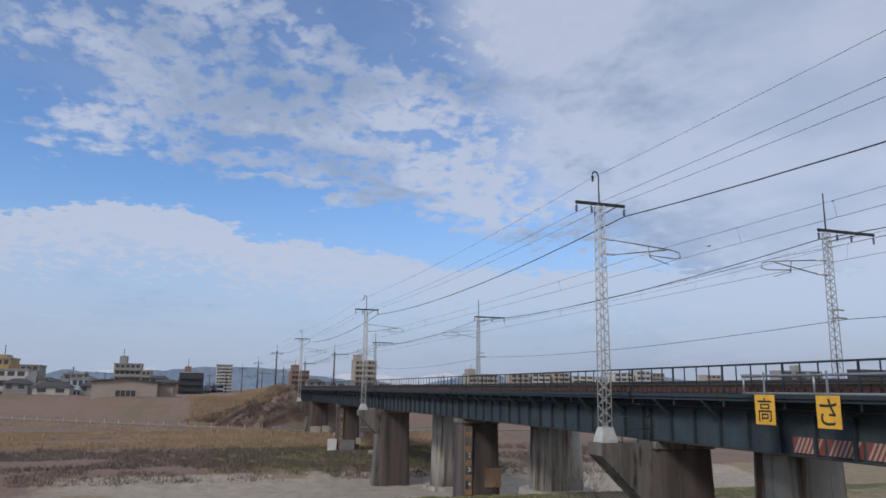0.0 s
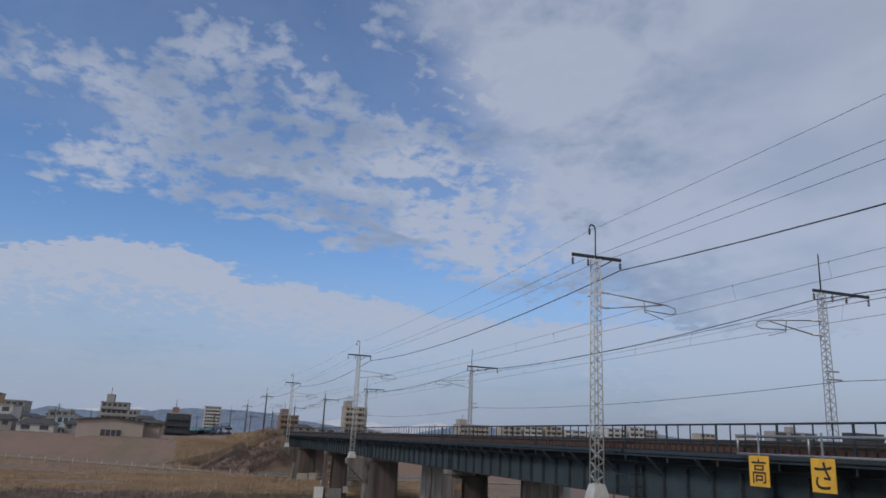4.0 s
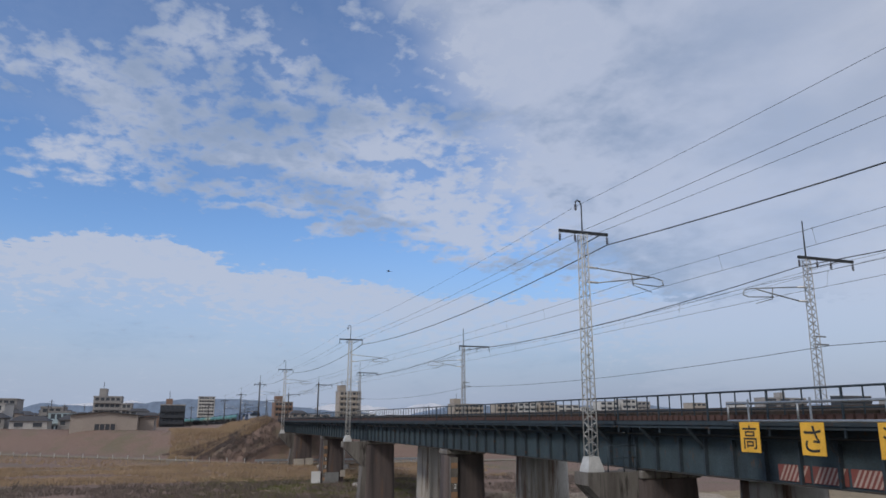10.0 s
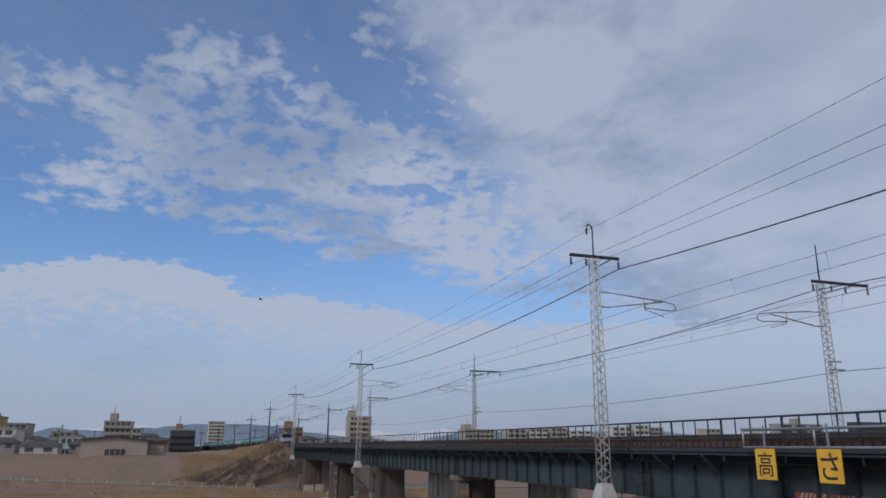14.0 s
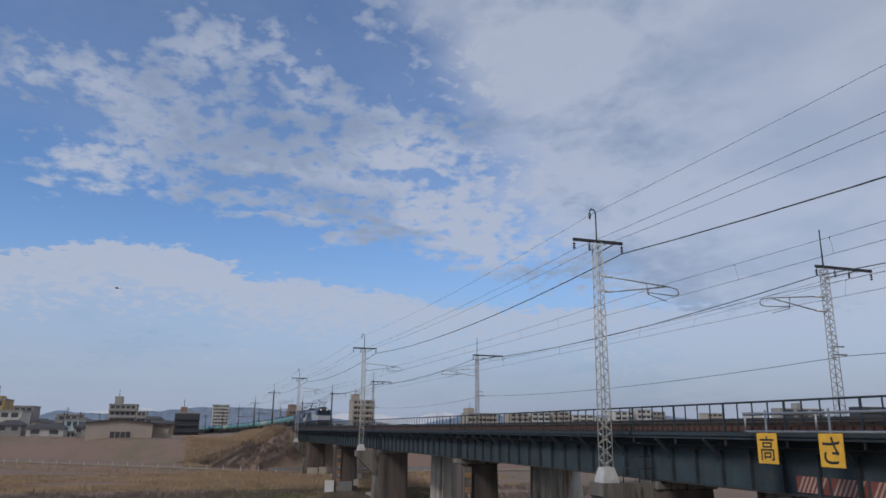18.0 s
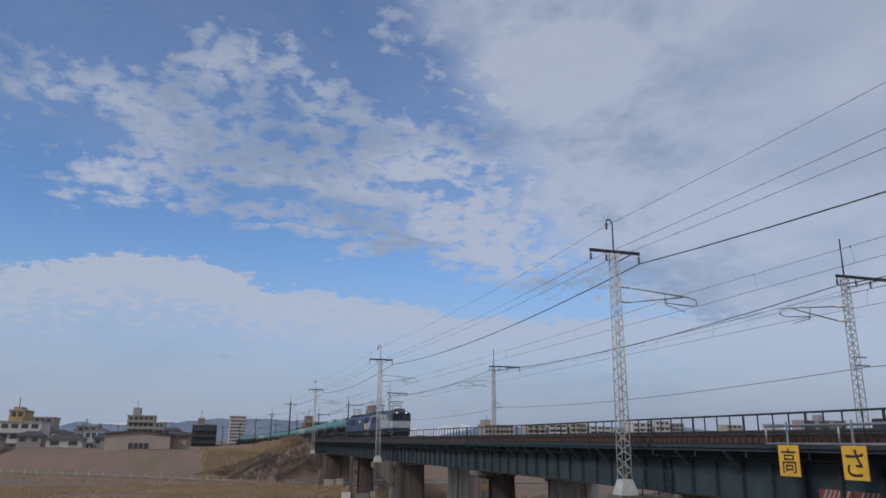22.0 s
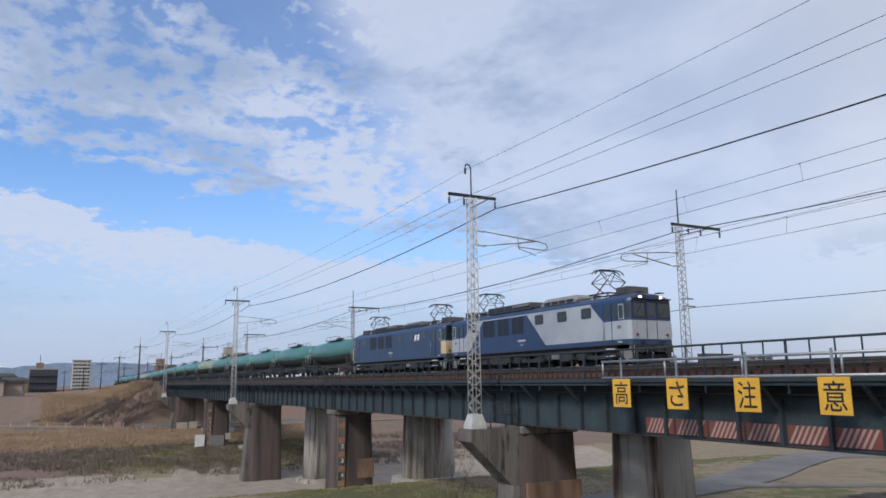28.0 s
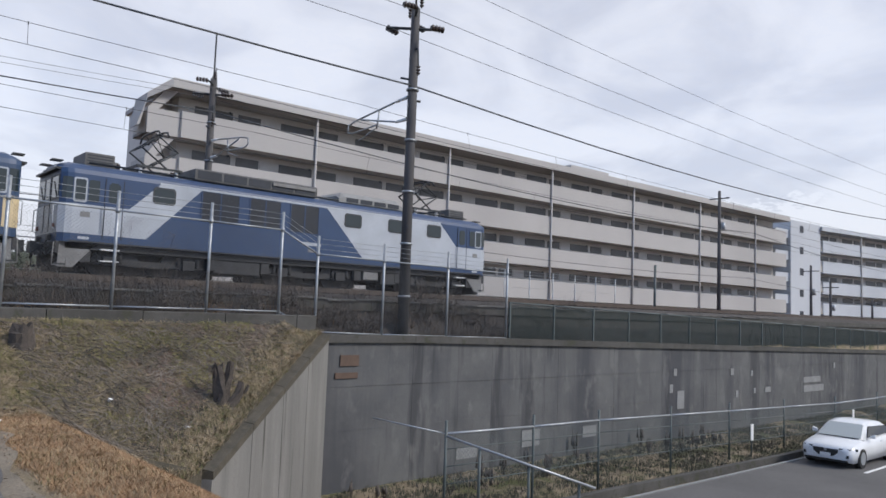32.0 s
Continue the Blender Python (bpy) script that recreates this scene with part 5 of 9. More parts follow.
# ---- wires ----
def sagging(a, b, sag, n=10):
    return [tuple(lerp(p, q, k / n) - (sag * 4 * (k / n) * (1 - k / n) if i == 2 else 0) for i, (p, q) in enumerate(zip(a, b))) for k in range(n + 1)]


def wire(points, r, sag, label, n=10):
    ms = Mesh()
    for a, b in zip(points, points[1:]):
        ms.tube(sagging(a, b, sag * (hyp(b[0] - a[0], b[1] - a[1]) / 50) ** 2, n), r, 5)
    return solo("overhead_wire", ms, M_WIRE, label, "wire", group="overhead wires")


P1X, P1Y, M2X, M2Y = 14.3, 17.5, 12.85, 29.0
def run(y0, off, z, xs, tail):
    pts = [tuple(on_track(s, y0, 0) @ Vector((0, off, z))) for s in xs]
    return pts + tail


near_s = NEAR_POLES[::-1] + [-134.5, -81.6, -30.8]
far_s = FAR_POLES[::-1] + [-127, -77.2, -29.0]
wire(run(17.0, 1.34, 10.14, near_s, [(P1X, 17.45, 8.75), (62, 17.5, 9.55), (120, 17.5, 9.9)]), 0.028, 0.75, "thick dark feeder cable in a long sag")
wire(run(17.0, -1.21, 10.15, near_s, [(P1X - 0.5, 16.75, 10.8), (62, 16.6, 10.6), (120, 16.6, 10.6)]), 0.009, 0.35, "thin bare overhead supply wire")
wire(run(17.0, -0.4, 10.15, near_s, [(P1X - 0.5, 17.9, 10.55), (62, 17.6, 10.2), (120, 17.6, 10.2)]), 0.009, 0.35, "thin bare overhead supply wire")
wire(run(17.0, -0.32, 11.9, near_s, [(P1X, 17.4, 12.5), (62, 17.3, 12.3), (120, 17.3, 12.3)]), 0.008, 0.35, "thin overhead earth wire on mast tops")
wire(run(28.7, -0.46, 9.45, far_s, [(M2X, 28.6, 9.6), (60, 28.6, 9.2), (120, 28.6, 8.8)]), 0.026, 0.75, "thick dark feeder cable of the far line")
for off in (0.7, 1.6):
    wire(run(28.7, off, 9.45, far_s, [(M2X, 28.9 + off * 0.3, 10.6 - 0.15 * off), (60, 29 + off * 0.3, 10.3), (120, 29, 10.3)]), 0.008, 0.45, "thin bare overhead supply wire")
wire(run(28.7, 0.85, 5.55, far_s, [(M2X, 29.2, 5.6), (60, 29.3, 5.5), (120, 29.3, 5.5)]), 0.016, 0.5, "low slung signal cable between masts")
for y0, ss, tail in ((Y_NEAR, near_s, [P1X, 62, 120]), (Y_FAR, far_s, [M2X, 60, 120])):
    zm, zc, sgm = (8.80, 8.12, 0.16) if y0 == Y_NEAR else (8.20, 7.45, 0.22)
    pts = [tuple(on_track(s, y0, 0) @ Vector((0, 0, zm))) for s in ss] + [(x, y0, zm) for x in tail]
    con = [tuple(on_track(s, y0, 0) @ Vector((0, (-0.2 if k % 2 else 0.2), zc))) for k, s in enumerate(ss + tail)]
    wire(pts, 0.009, sgm, "catenary messenger wire above the track")
    wire(con, 0.0095, 0.02, "contact wire over the track")
    dr = Mesh()
    for a, b, c, d in zip(pts, pts[1:], con, con[1:]):
        if a[0] < -190:
            continue
        cnt = 9
        for k in range(1, cnt):
            t = k / cnt
            sg = sgm * (hyp(b[0] - a[0], b[1] - a[1]) / 50) ** 2 * 4 * t * (1 - t)
            dr.rod([lerp(c[i], d[i], t) for i in range(3)], [lerp(a[0], b[0], t), lerp(a[1], b[1], t), lerp(a[2], b[2], t) - sg], 0.006, n=4)
            dr.rod([lerp(a[0], b[0], t), lerp(a[1], b[1], t), lerp(a[2], b[2], t) - sg + 0.03], [lerp(a[0], b[0], t), lerp(a[1], b[1], t), lerp(a[2], b[2], t) - sg - 0.06], 0.014, n=5)
    solo("dropper_wires", dr, M_WIRE, "thin droppers between messenger and contact wire", "wire", kind="stuff")

# ---- the goods train ----
HL, HW = 8.85, 1.40
Z_BOT, Z_EAVE, Z_BAND, BAND_TOP = 1.05, 3.20, 1.31, 2.20


def shell_ring(x, inset=0.0, drop=0.0):
    w = HW - inset
    return [(x, -w, Z_BOT), (x, -w, Z_EAVE - 0.08), (x, -w + 0.06, Z_EAVE + 0.06), (x, -w + 0.28, Z_EAVE + 0.22 - drop), (x, -w + 0.8, Z_EAVE + 0.34 - drop),
            (x, w - 0.8, Z_EAVE + 0.34 - drop), (x, w - 0.28, Z_EAVE + 0.22 - drop), (x, w - 0.06, Z_EAVE + 0.06), (x, w, Z_EAVE - 0.08), (x, w, Z_BOT)]


def u2x(u):
    return u - HL


def side_panel(poly, side, lift=0.006, thick=0.01):
    """A flat panel on the body side, poly in (metres from the rear end, height)."""
    y = side * (HW + lift)
    pts = [(u2x(u), z) for u, z in poly]
    return Mesh().prism(pts, "y", min(y, y - side * thick), max(y, y - side * thick))


def rounded(u0, u1, z0, z1, r=0.07):
    return [(u0 + r, z0), (u1 - r, z0), (u1, z0 + r), (u1, z1 - r), (u1 - r, z1), (u0 + r, z1), (u0, z1 - r), (u0, z0 + r)]


def wheelset(parent, x):
    for s in (-1, 1):
        part("wheel", Mesh().rod((x, s * 0.50, 0.56), (x, s * 0.62, 0.56), 0.56, n=20).rod((x, s * 0.62, 0.56), (x, s * 0.70, 0.56), 0.2, n=10), M_LGREY, parent)
    part("axle", Mesh().rod((x, -0.5, 0.56), (x, 0.5, 0.56), 0.09, n=8), M_LGREY, parent)


def bogie(parent, x, base=1.25, heavy=True):
    bg = part("bogie", Mesh(), M_LGREY, parent)
    fr = Mesh()
    for s in (-1, 1):
        fr.prism([(x - base - 0.55, 0.62), (x - base - 0.35, 0.85), (x - 0.5, 0.85), (x - 0.35, 0.62), (x + 0.35, 0.62), (x + 0.5, 0.85), (x + base + 0.35, 0.85), (x + base + 0.55, 0.62), (x + base + 0.5, 0.5), (x + 0.3, 0.42), (x - 0.3, 0.42), (x - base - 0.5, 0.5)], "y", s * 0.95 - 0.07, s * 0.95 + 0.07)
    part("bogie_frame", fr, M_LGREY, bg)
    for a in (-base, base):
        wheelset(bg, x + a)
        for s in (-1, 1):
            part("axle_box", Mesh().box(x + a - 0.2, x + a + 0.2, s * 1.06 - 0.1, s * 1.06 + 0.1, 0.38, 0.74, bevel=0.04), M_LGREY, bg)
            part("spring", Mesh().rod((x + a - 0.32, s * 1.04, 0.5), (x + a - 0.32, s * 1.04, 0.82), 0.07, n=8), M_LGREY, bg)
            part("spring", Mesh().rod((x + a + 0.32, s * 1.04, 0.5), (x + a + 0.32, s * 1.04, 0.82), 0.07, n=8), M_LGREY, bg)
            part("brake_rod", Mesh().rod((x + a - 0.6, s * 1.0, 0.45), (x + a + 0.6, s * 1.0, 0.5), 0.03), M_LGREY, bg)
    return bg


def pantograph(parent, x):
    zb, zt = 3.72, 5.02
    pg = part("pantograph", Mesh().box(x - 0.75, x + 0.75, -0.72, -0.66, zb, zb + 0.07).box(x - 0.75, x + 0.75, 0.66, 0.72, zb, zb + 0.07).box(x - 0.75, x - 0.68, -0.7, 0.7, zb, zb + 0.07).box(x + 0.68, x + 0.75, -0.7, 0.7, zb, zb + 0.07), M_DARKM, parent)
    for s in (-1, 1):
        for f in (-1, 1):
            part("lower_arm", Mesh().rod((x + f * 0.28, s * 0.58, zb + 0.06), (x - f * 0.60, s * 0.62, zb + 0.66), 0.03), M_DARKM, pg)
            part("upper_arm", Mesh().rod((x - f * 0.60, s * 0.62, zb + 0.66), (x + f * 0.12, s * 0.42, zt - 0.06), 0.024), M_DARKM, pg)
        part("brace", Mesh().rod((x - s * 0.60, -0.62, zb + 0.66), (x + s * 0.12, 0.42, zt - 0.06), 0.014).rod((x - s * 0.60, 0.62, zb + 0.66), (x + s * 0.12, -0.42, zt - 0.06), 0.014), M_DARKM, pg)
        part("cross_tube", Mesh().rod((x - s * 0.60, -0.62, zb + 0.66), (x - s * 0.60, 0.62, zb + 0.66), 0.02), M_DARKM, pg)
        part("collector_head", Mesh().tube([(x + s * 0.14, -0.95, zt - 0.22), (x + s * 0.14, -0.78, zt - 0.05), (x + s * 0.14, -0.5, zt), (x + s * 0.14, 0.5, zt), (x + s * 0.14, 0.78, zt - 0.05), (x + s * 0.14, 0.95, zt - 0.22)], 0.035), M_DARKM, pg)
    for f in (-0.6, 0.6):
        for s in (-0.6, 0.6):
            part("insulator", Mesh().rod((x + f, s, zb - 0.26), (x + f, s, zb), 0.07, 0.06, n=8), M_WHITE, pg)


def locomotive(two_tone):
    lc = thing("locomotive", "blue and white electric locomotive with dark side louvres, lit headlamps" if two_tone else "plain faded blue electric locomotive with cream cab fronts", "locomotive", group="")
    blue = M_LBLUE if two_tone else M_LBLU2
    rings = [shell_ring(-HL, 0.16, 0.10), shell_ring(-HL + 0.16, 0.03, 0.05), shell_ring(-HL + 0.34), shell_ring(HL - 0.34), shell_ring(HL - 0.16, 0.03, 0.05), shell_ring(HL, 0.16, 0.10)]
    part("body", Mesh().loft(rings), blue, lc)
    part("underframe", Mesh().box(-HL + 0.25, HL - 0.25, -1.25, 1.25, 0.86, Z_BOT - 0.002), M_LGREY, lc)
    for s in (-1, 1):
        if two_tone:
            for nm, poly in (("livery_panel", [(0.34, Z_BAND), (2.55, Z_BAND), (4.28, Z_EAVE - 0.1), (2.9, Z_EAVE - 0.1), (1.98, BAND_TOP), (0.34, BAND_TOP)]),
                             ("livery_panel", [(10.95, Z_BAND), (17.36, Z_BAND), (17.36, BAND_TOP), (15.86, BAND_TOP), (14.92, Z_EAVE - 0.1), (9.2, Z_EAVE - 0.1)]),
                             ("eave_stripe", [(2.9, Z_EAVE - 0.098), (14.92, Z_EAVE - 0.098), (14.92, Z_EAVE - 0.03), (2.9, Z_EAVE - 0.03)])):
                part(nm, side_panel(poly, s), M_LWHT, lc, "white livery panel")
        for u0, u1 in ((4.3, 5.65), (6.05, 7.25), (7.65, 8.85)):
            gr = part("louvre", side_panel(rounded(u0, u1, 2.08, 3.08, 0.03), s, 0.008), M_GRIL, lc, "dark ventilation louvre")
            for q in range(3):
                part("frame_bar", side_panel([(lerp(u0, u1, q / 2) - 0.02, 2.08), (lerp(u0, u1, q / 2) + 0.02, 2.08), (lerp(u0, u1, q / 2) + 0.02, 3.08), (lerp(u0, u1, q / 2) - 0.02, 3.08)], s, 0.02), blue, gr)
            for q in range(9):
                part("slat", side_panel([(u0, 2.14 + q * 0.105), (u1, 2.14 + q * 0.105), (u1, 2.165 + q * 0.105), (u0, 2.165 + q * 0.105)], s, 0.016), M_GRIL, gr)
        for u0, u1 in ((2.68, 3.42), (10.0, 10.8), (12.1, 12.92), (14.15, 14.95)) if two_tone else ((2.7, 3.4), (10.0, 10.75), (12.1, 12.9), (14.2, 15.0)):
            w = part("window", side_panel(rounded(u0, u1, 2.48, 3.02), s, 0.018, 0.02), M_DARKM if two_tone else M_LBLU2, lc)
            part("pane", side_panel(rounded(u0 + 0.05, u1 - 0.05, 2.53, 2.97), s, 0.022, 0.02), M_GLASS if two_tone else M_PANEB, w)
        for mir in (0, 1):
            fu = (lambda u: u) if mir == 0 else (lambda u: 17.7 - u)
            a, b = sorted((fu(16.98), fu(17.36)))
            w = part("cab_window", side_panel(rounded(a, b, 2.26, 3.0, 0.04), s, 0.016, 0.02), M_LWHT, lc, "white sliding window frame")
            part("pane", side_panel(rounded(a + 0.045, b - 0.045, 2.31, 2.95, 0.03), s, 0.024, 0.02), M_GLASS, w)
            c, d = sorted((fu(16.62), fu(16.96)))
            w = part("fixed_window", side_panel(rounded(c, d, 2.28, 2.98, 0.03), s, 0.012, 0.02), blue, lc)
            part("pane", side_panel(rounded(c + 0.02, d - 0.01, 2.30, 2.96, 0.03), s, 0.018, 0.02), M_GLASS, w)
            c, d = sorted((fu(15.92), fu(16.46)))
            dr = part("cab_door", side_panel(rounded(c, d, 1.2, 3.05, 0.04), s, 0.012, 0.02), blue, lc)
            part("door_window", side_panel(rounded(c + 0.1, d - 0.1, 2.32, 2.95), s, 0.018, 0.02), M_GLASS, dr)
            for e in (c - 0.012, d - 0.008):
                part("door_gap", side_panel([(e, 1.2), (e + 0.02, 1.2), (e + 0.02, 3.05), (e, 3.05)], s, 0.020, 0.02), M_GRIL, dr)
            if two_tone:
                part("door_panel", side_panel([(c + 0.02, Z_BAND), (d - 0.02, Z_BAND), (d - 0.02, BAND_TOP), (c + 0.02, BAND_TOP)], s, 0.018, 0.02), M_LWHT, dr)
                part("works_plate", side_panel([(fu(17.0) - 0.14, 1.82), (fu(17.0) + 0.14, 1.82), (fu(17.0) + 0.14, 1.98), (fu(17.0) - 0.14, 1.98)], s, 0.016), M_LSKIRT, lc)
            part("handrail", Mesh().rod((u2x(c) - 0.06, s * (HW + 0.06), 1.35), (u2x(c) - 0.06, s * (HW + 0.06), 2.2), 0.016), M_LWHT if two_tone else M_GALV, lc)
            part("footstep", Mesh().box(u2x(c), u2x(d), s * 1.3 - 0.1, s * 1.3 + 0.1, 0.86, 0.9).box(u2x(c), u2x(d), s * 1.3 - 0.1, s * 1.3 + 0.1, 0.52, 0.55), M_WHITE, lc, "white-edged cab step")
            sk = sorted((fu(17.0), fu(17.66)))
            part("skirt", Mesh().prism([(u2x(fu(16.55)), Z_BOT), (u2x(fu(17.62)), Z_BOT), (u2x(fu(17.62)), 0.30), (u2x(fu(17.2)), 0.30)], "y", s * 1.22 - 0.03, s * 1.22 + 0.03), M_LSKIRT, lc, "pale grey snow skirt")
            part("number_bar", side_panel([(fu(17.0) - 0.16, 1.15), (fu(17.0) + 0.16, 1.15), (fu(17.0) + 0.16, 1.23), (fu(17.0) - 0.16, 1.23)], s, 0.012), M_LWHT, lc)
        part("number_plate", side_panel([(8.2, 1.62), (9.0, 1.62), (9.0, 1.74), (8.2, 1.74)], s, 0.012), M_LWHT, lc)
        part("builder_plate", side_panel([(8.45, 1.38), (8.75, 1.38), (8.75, 1.5), (8.45, 1.5)], s, 0.012), M_LSKIRT, lc)
        part("sill_stripe", side_panel([(0.3, Z_BOT + 0.005), (17.4, Z_BOT + 0.005), (17.4, Z_BOT + 0.05), (0.3, Z_BOT + 0.05)], s, 0.012), M_LGREY, lc)
        if not two_tone:
            part("emblem", side_panel([(12.98, 2.42), (13.30, 2.42), (13.42, 2.86), (13.10, 2.86)], s, 0.012), M_WHITE, lc, "plain white emblem shape")
            part("emblem", side_panel([(13.46, 2.42), (13.78, 2.42), (13.90, 2.86), (13.58, 2.86)], s, 0.012), M_WHITE, lc, "plain white emblem shape")
    # cab fronts
    for f in (-1, 1):
        X = f * HL
        lo, hi = sorted((X, X + f * 0.012))
        low = M_LWHT if two_tone else M_CREAM
        flip = lambda pts: pts if f > 0 else [(-x, y) for x, y in pts]
        side_x = HL - 0.36 if two_tone else HL - 0.42
        outer = [(side_x, HW + 0.007), (HL - 0.34, HW + 0.007), (HL - 0.155, HW - 0.022), (HL + 0.014, HW - 0.15)]
        inner = [(HL - 0.02, HW - 0.18), (HL - 0.17, HW - 0.06), (side_x, HW - 0.03)]
        wrap = outer + [(x, -y) for x, y in reversed(outer)] + [(x, -y) for x, y in reversed(inner)] + inner
        part("front_panel", Mesh().prism(flip(wrap), "z", Z_BAND, BAND_TOP), low, lc, "white lower cab front" if two_tone else "cream lower cab front")
        for s in (-1, 1):
            bent = [(HL - 0.31, HW + 0.010), (HL - 0.152, HW - 0.018), (HL - 0.05, HW - 0.10), (HL - 0.07, HW - 0.13), (HL - 0.17, HW - 0.05), (HL - 0.31, HW - 0.02)]
            part("corner_window", Mesh().prism(flip([(x, s * y) for x, y in bent]), "z", 2.36, 2.99), M_GLASS, lc, "dark curved corner window")
        for y0, y1 in ((-1.17, -0.40), (0.40, 1.17)):
            w = part("windscreen", Mesh().box(lo - 0.004, hi + 0.004, y0, y1, 2.32, 3.06), M_DARKM, lc)
            part("pane", Mesh().box(lo - 0.010, hi + 0.010, y0 + 0.04, y1 - 0.04, 2.37, 3.01), M_GLASS, w)
            part("wiper", Mesh().rod((X + f * 0.03, y0 + 0.1, 2.36), (X + f * 0.03, (y0 + y1) / 2 + 0.12, 2.88), 0.012, n=4), M_DARKM, w)
        dr = part("front_door", Mesh().box(lo - 0.006, hi + 0.012, -0.32, 0.32, BAND_TOP + 0.003, 3.06) if f > 0 else Mesh().box(lo - 0.012, hi + 0.006, -0.32, 0.32, BAND_TOP + 0.003, 3.06), blue, lc)
        part("pane", Mesh().box(lo - 0.018, hi + 0.018, -0.22, 0.22, 2.38, 3.0), M_GLASS, dr)
        for e in (-0.33, 0.31):
            part("door_edge", Mesh().box(min(X, X + f * 0.03), max(X, X + f * 0.03), e, e + 0.02, 1.34, 3.06), M_GRIL, dr)
        for s in (-1, 1):
            part("headlamp", Mesh().rod((X - f * 0.1, s * 0.66, 3.30), (X + f * 0.05, s * 0.66, 3.30), 0.085, n=14), M_LAMP if (two_tone and f > 0) else M_GALV, lc, "lit round headlamp" if (two_tone and f > 0) else "")
            part("lamp_hood", Mesh().box(min(X - f * 0.15, X + f * 0.16), max(X - f * 0.15, X + f * 0.16), s * 0.62 - 0.17, s * 0.62 + 0.17, 3.52, 3.56), M_DARKM, lc)
            part("marker_lamp", Mesh().rod((X, s * 0.95, 1.52), (X + f * 0.07, s * 0.95, 1.52), 0.07, n=12), M_RED, lc)
            part("jumper_socket", Mesh().box(min(X, X + f * 0.12), max(X, X + f * 0.12), s * 0.62 - 0.09, s * 0.62 + 0.09, 1.08, 1.26, bevel=0.02), M_DARKM, lc)
            part("jumper_cable", Mesh().tube([(X + f * 0.1, s * 0.62, 1.1), (X + f * 0.2, s * 0.66, 0.85), (X + f * 0.16, s * 0.85, 0.62), (X + f * 0.06, s * 1.0, 0.78)], 0.03), M_DARKM, lc)
            part("corner_step", Mesh().tube([(X + f * 0.05, s * 1.22, 1.02), (X + f * 0.08, s * 1.24, 0.34), (X - f * 0.3, s * 1.24, 0.34), (X - f * 0.33, s * 1.22, 0.9)], 0.022), M_LSKIRT, lc)
            part("grab_rail", Mesh().tube([(X + f * 0.02, s * 1.15, 1.4), (X + f * 0.12, s * 1.15, 1.45), (X + f * 0.12, s * 1.15, 2.1), (X + f * 0.02, s * 1.15, 2.15)], 0.016), M_LWHT, lc)
            part("air_hose", Mesh().tube([(X, s * 0.55, 0.95), (X + f * 0.22, s * 0.58, 0.8), (X + f * 0.25, s * 0.6, 0.55)], 0.035), M_DARKM, lc)
            part("cab_step", Mesh().box(min(X, X - f * 0.3), max(X, X - f * 0.3), s * 1.1 - 0.16, s * 1.1 + 0.16, 0.35, 0.40), M_DARKM, lc)
        part("front_eave", Mesh().box(min(X - f * 0.25, X + f * 0.14), max(X - f * 0.25, X + f * 0.14), -1.2, 1.2, 3.20, 3.26), M_DARKM, lc)
        part("coupler", Mesh().box(min(X - f * 0.2, X + f * 0.42), max(X - f * 0.2, X + f * 0.42), -0.13, 0.13, 0.76, 1.0).box(min(X + f * 0.3, X + f * 0.45), max(X + f * 0.3, X + f * 0.45), -0.2, 0.2, 0.7, 1.06), M_DARKM, lc)
        part("buffer_beam", Mesh().box(min(X - f * 0.08, X + f * 0.02), max(X - f * 0.08, X + f * 0.02), -1.28, 1.28, 0.7, Z_BOT), M_LGREY, lc)
        part("rail_guard", Mesh().prism([(-1.15, 0.18), (1.15, 0.18), (1.2, 0.6), (-1.2, 0.6)], "x", min(X - f * 0.3, X - f * 0.22), max(X - f * 0.3, X - f * 0.22)), M_LGREY, lc)
        cool = part("cooler_box", Mesh().box(f * 7.62 - 0.44, f * 7.62 + 0.44, -0.66, 0.66, 3.48, 3.94, bevel=0.025), M_ROOFG, lc)
        for q in range(4):
            part("vent", Mesh().box(f * 7.62 - 0.38, f * 7.62 + 0.38, -0.668, -0.66, 3.56 + q * 0.09, 3.60 + q * 0.09), M_GRIL, cool)
        part("roof_fan", Mesh().rod((f * 7.62, 0, 3.93), (f * 7.62, 0, 3.97), 0.3, n=16), M_GRIL, cool)
        part("horn", Mesh().rod((f * 6.9, 0.3, 3.5), (f * 6.9, 0.3, 3.88), 0.13, n=10), M_ROOFG, lc)
        pantograph(lc, -5.75 if f < 0 else 5.88)
    # roof kit
    rb = part("resistor_housing", Mesh().box(u2x(4.2), u2x(9.0), -0.95, 0.95, 3.5, 3.92, bevel=0.04), M_ROOFG, lc, "long dark slatted roof housing")
    for q in range(5):
        for s in (-1, 1):
            part("vent", Mesh().box(u2x(4.3 + q * 0.94), u2x(5.15 + q * 0.94), s * 0.955 - 0.01, s * 0.955 + 0.01, 3.58, 3.86), M_GRIL, rb)
    part("walkway_board", Mesh().box(u2x(7.1), u2x(8.9), -1.02, -0.97, 3.72, 3.84), M_LSKIRT, rb)
    rc = part("blower_cover", Mesh().loft([[(x, -0.95, 3.5), (x, -0.95, 3.5 + 0.22 * k), (x, -0.7, 3.5 + 0.42 * k), (x, 0.7, 3.5 + 0.42 * k), (x, 0.95, 3.5 + 0.22 * k), (x, 0.95, 3.5)] for x, k in ((u2x(10.0), 0.6), (u2x(10.25), 1.0), (u2x(12.95), 1.0), (u2x(13.2), 0.6))]), M_ROOFP if two_tone else M_ROOFG, lc, "rounded grey blower cover")
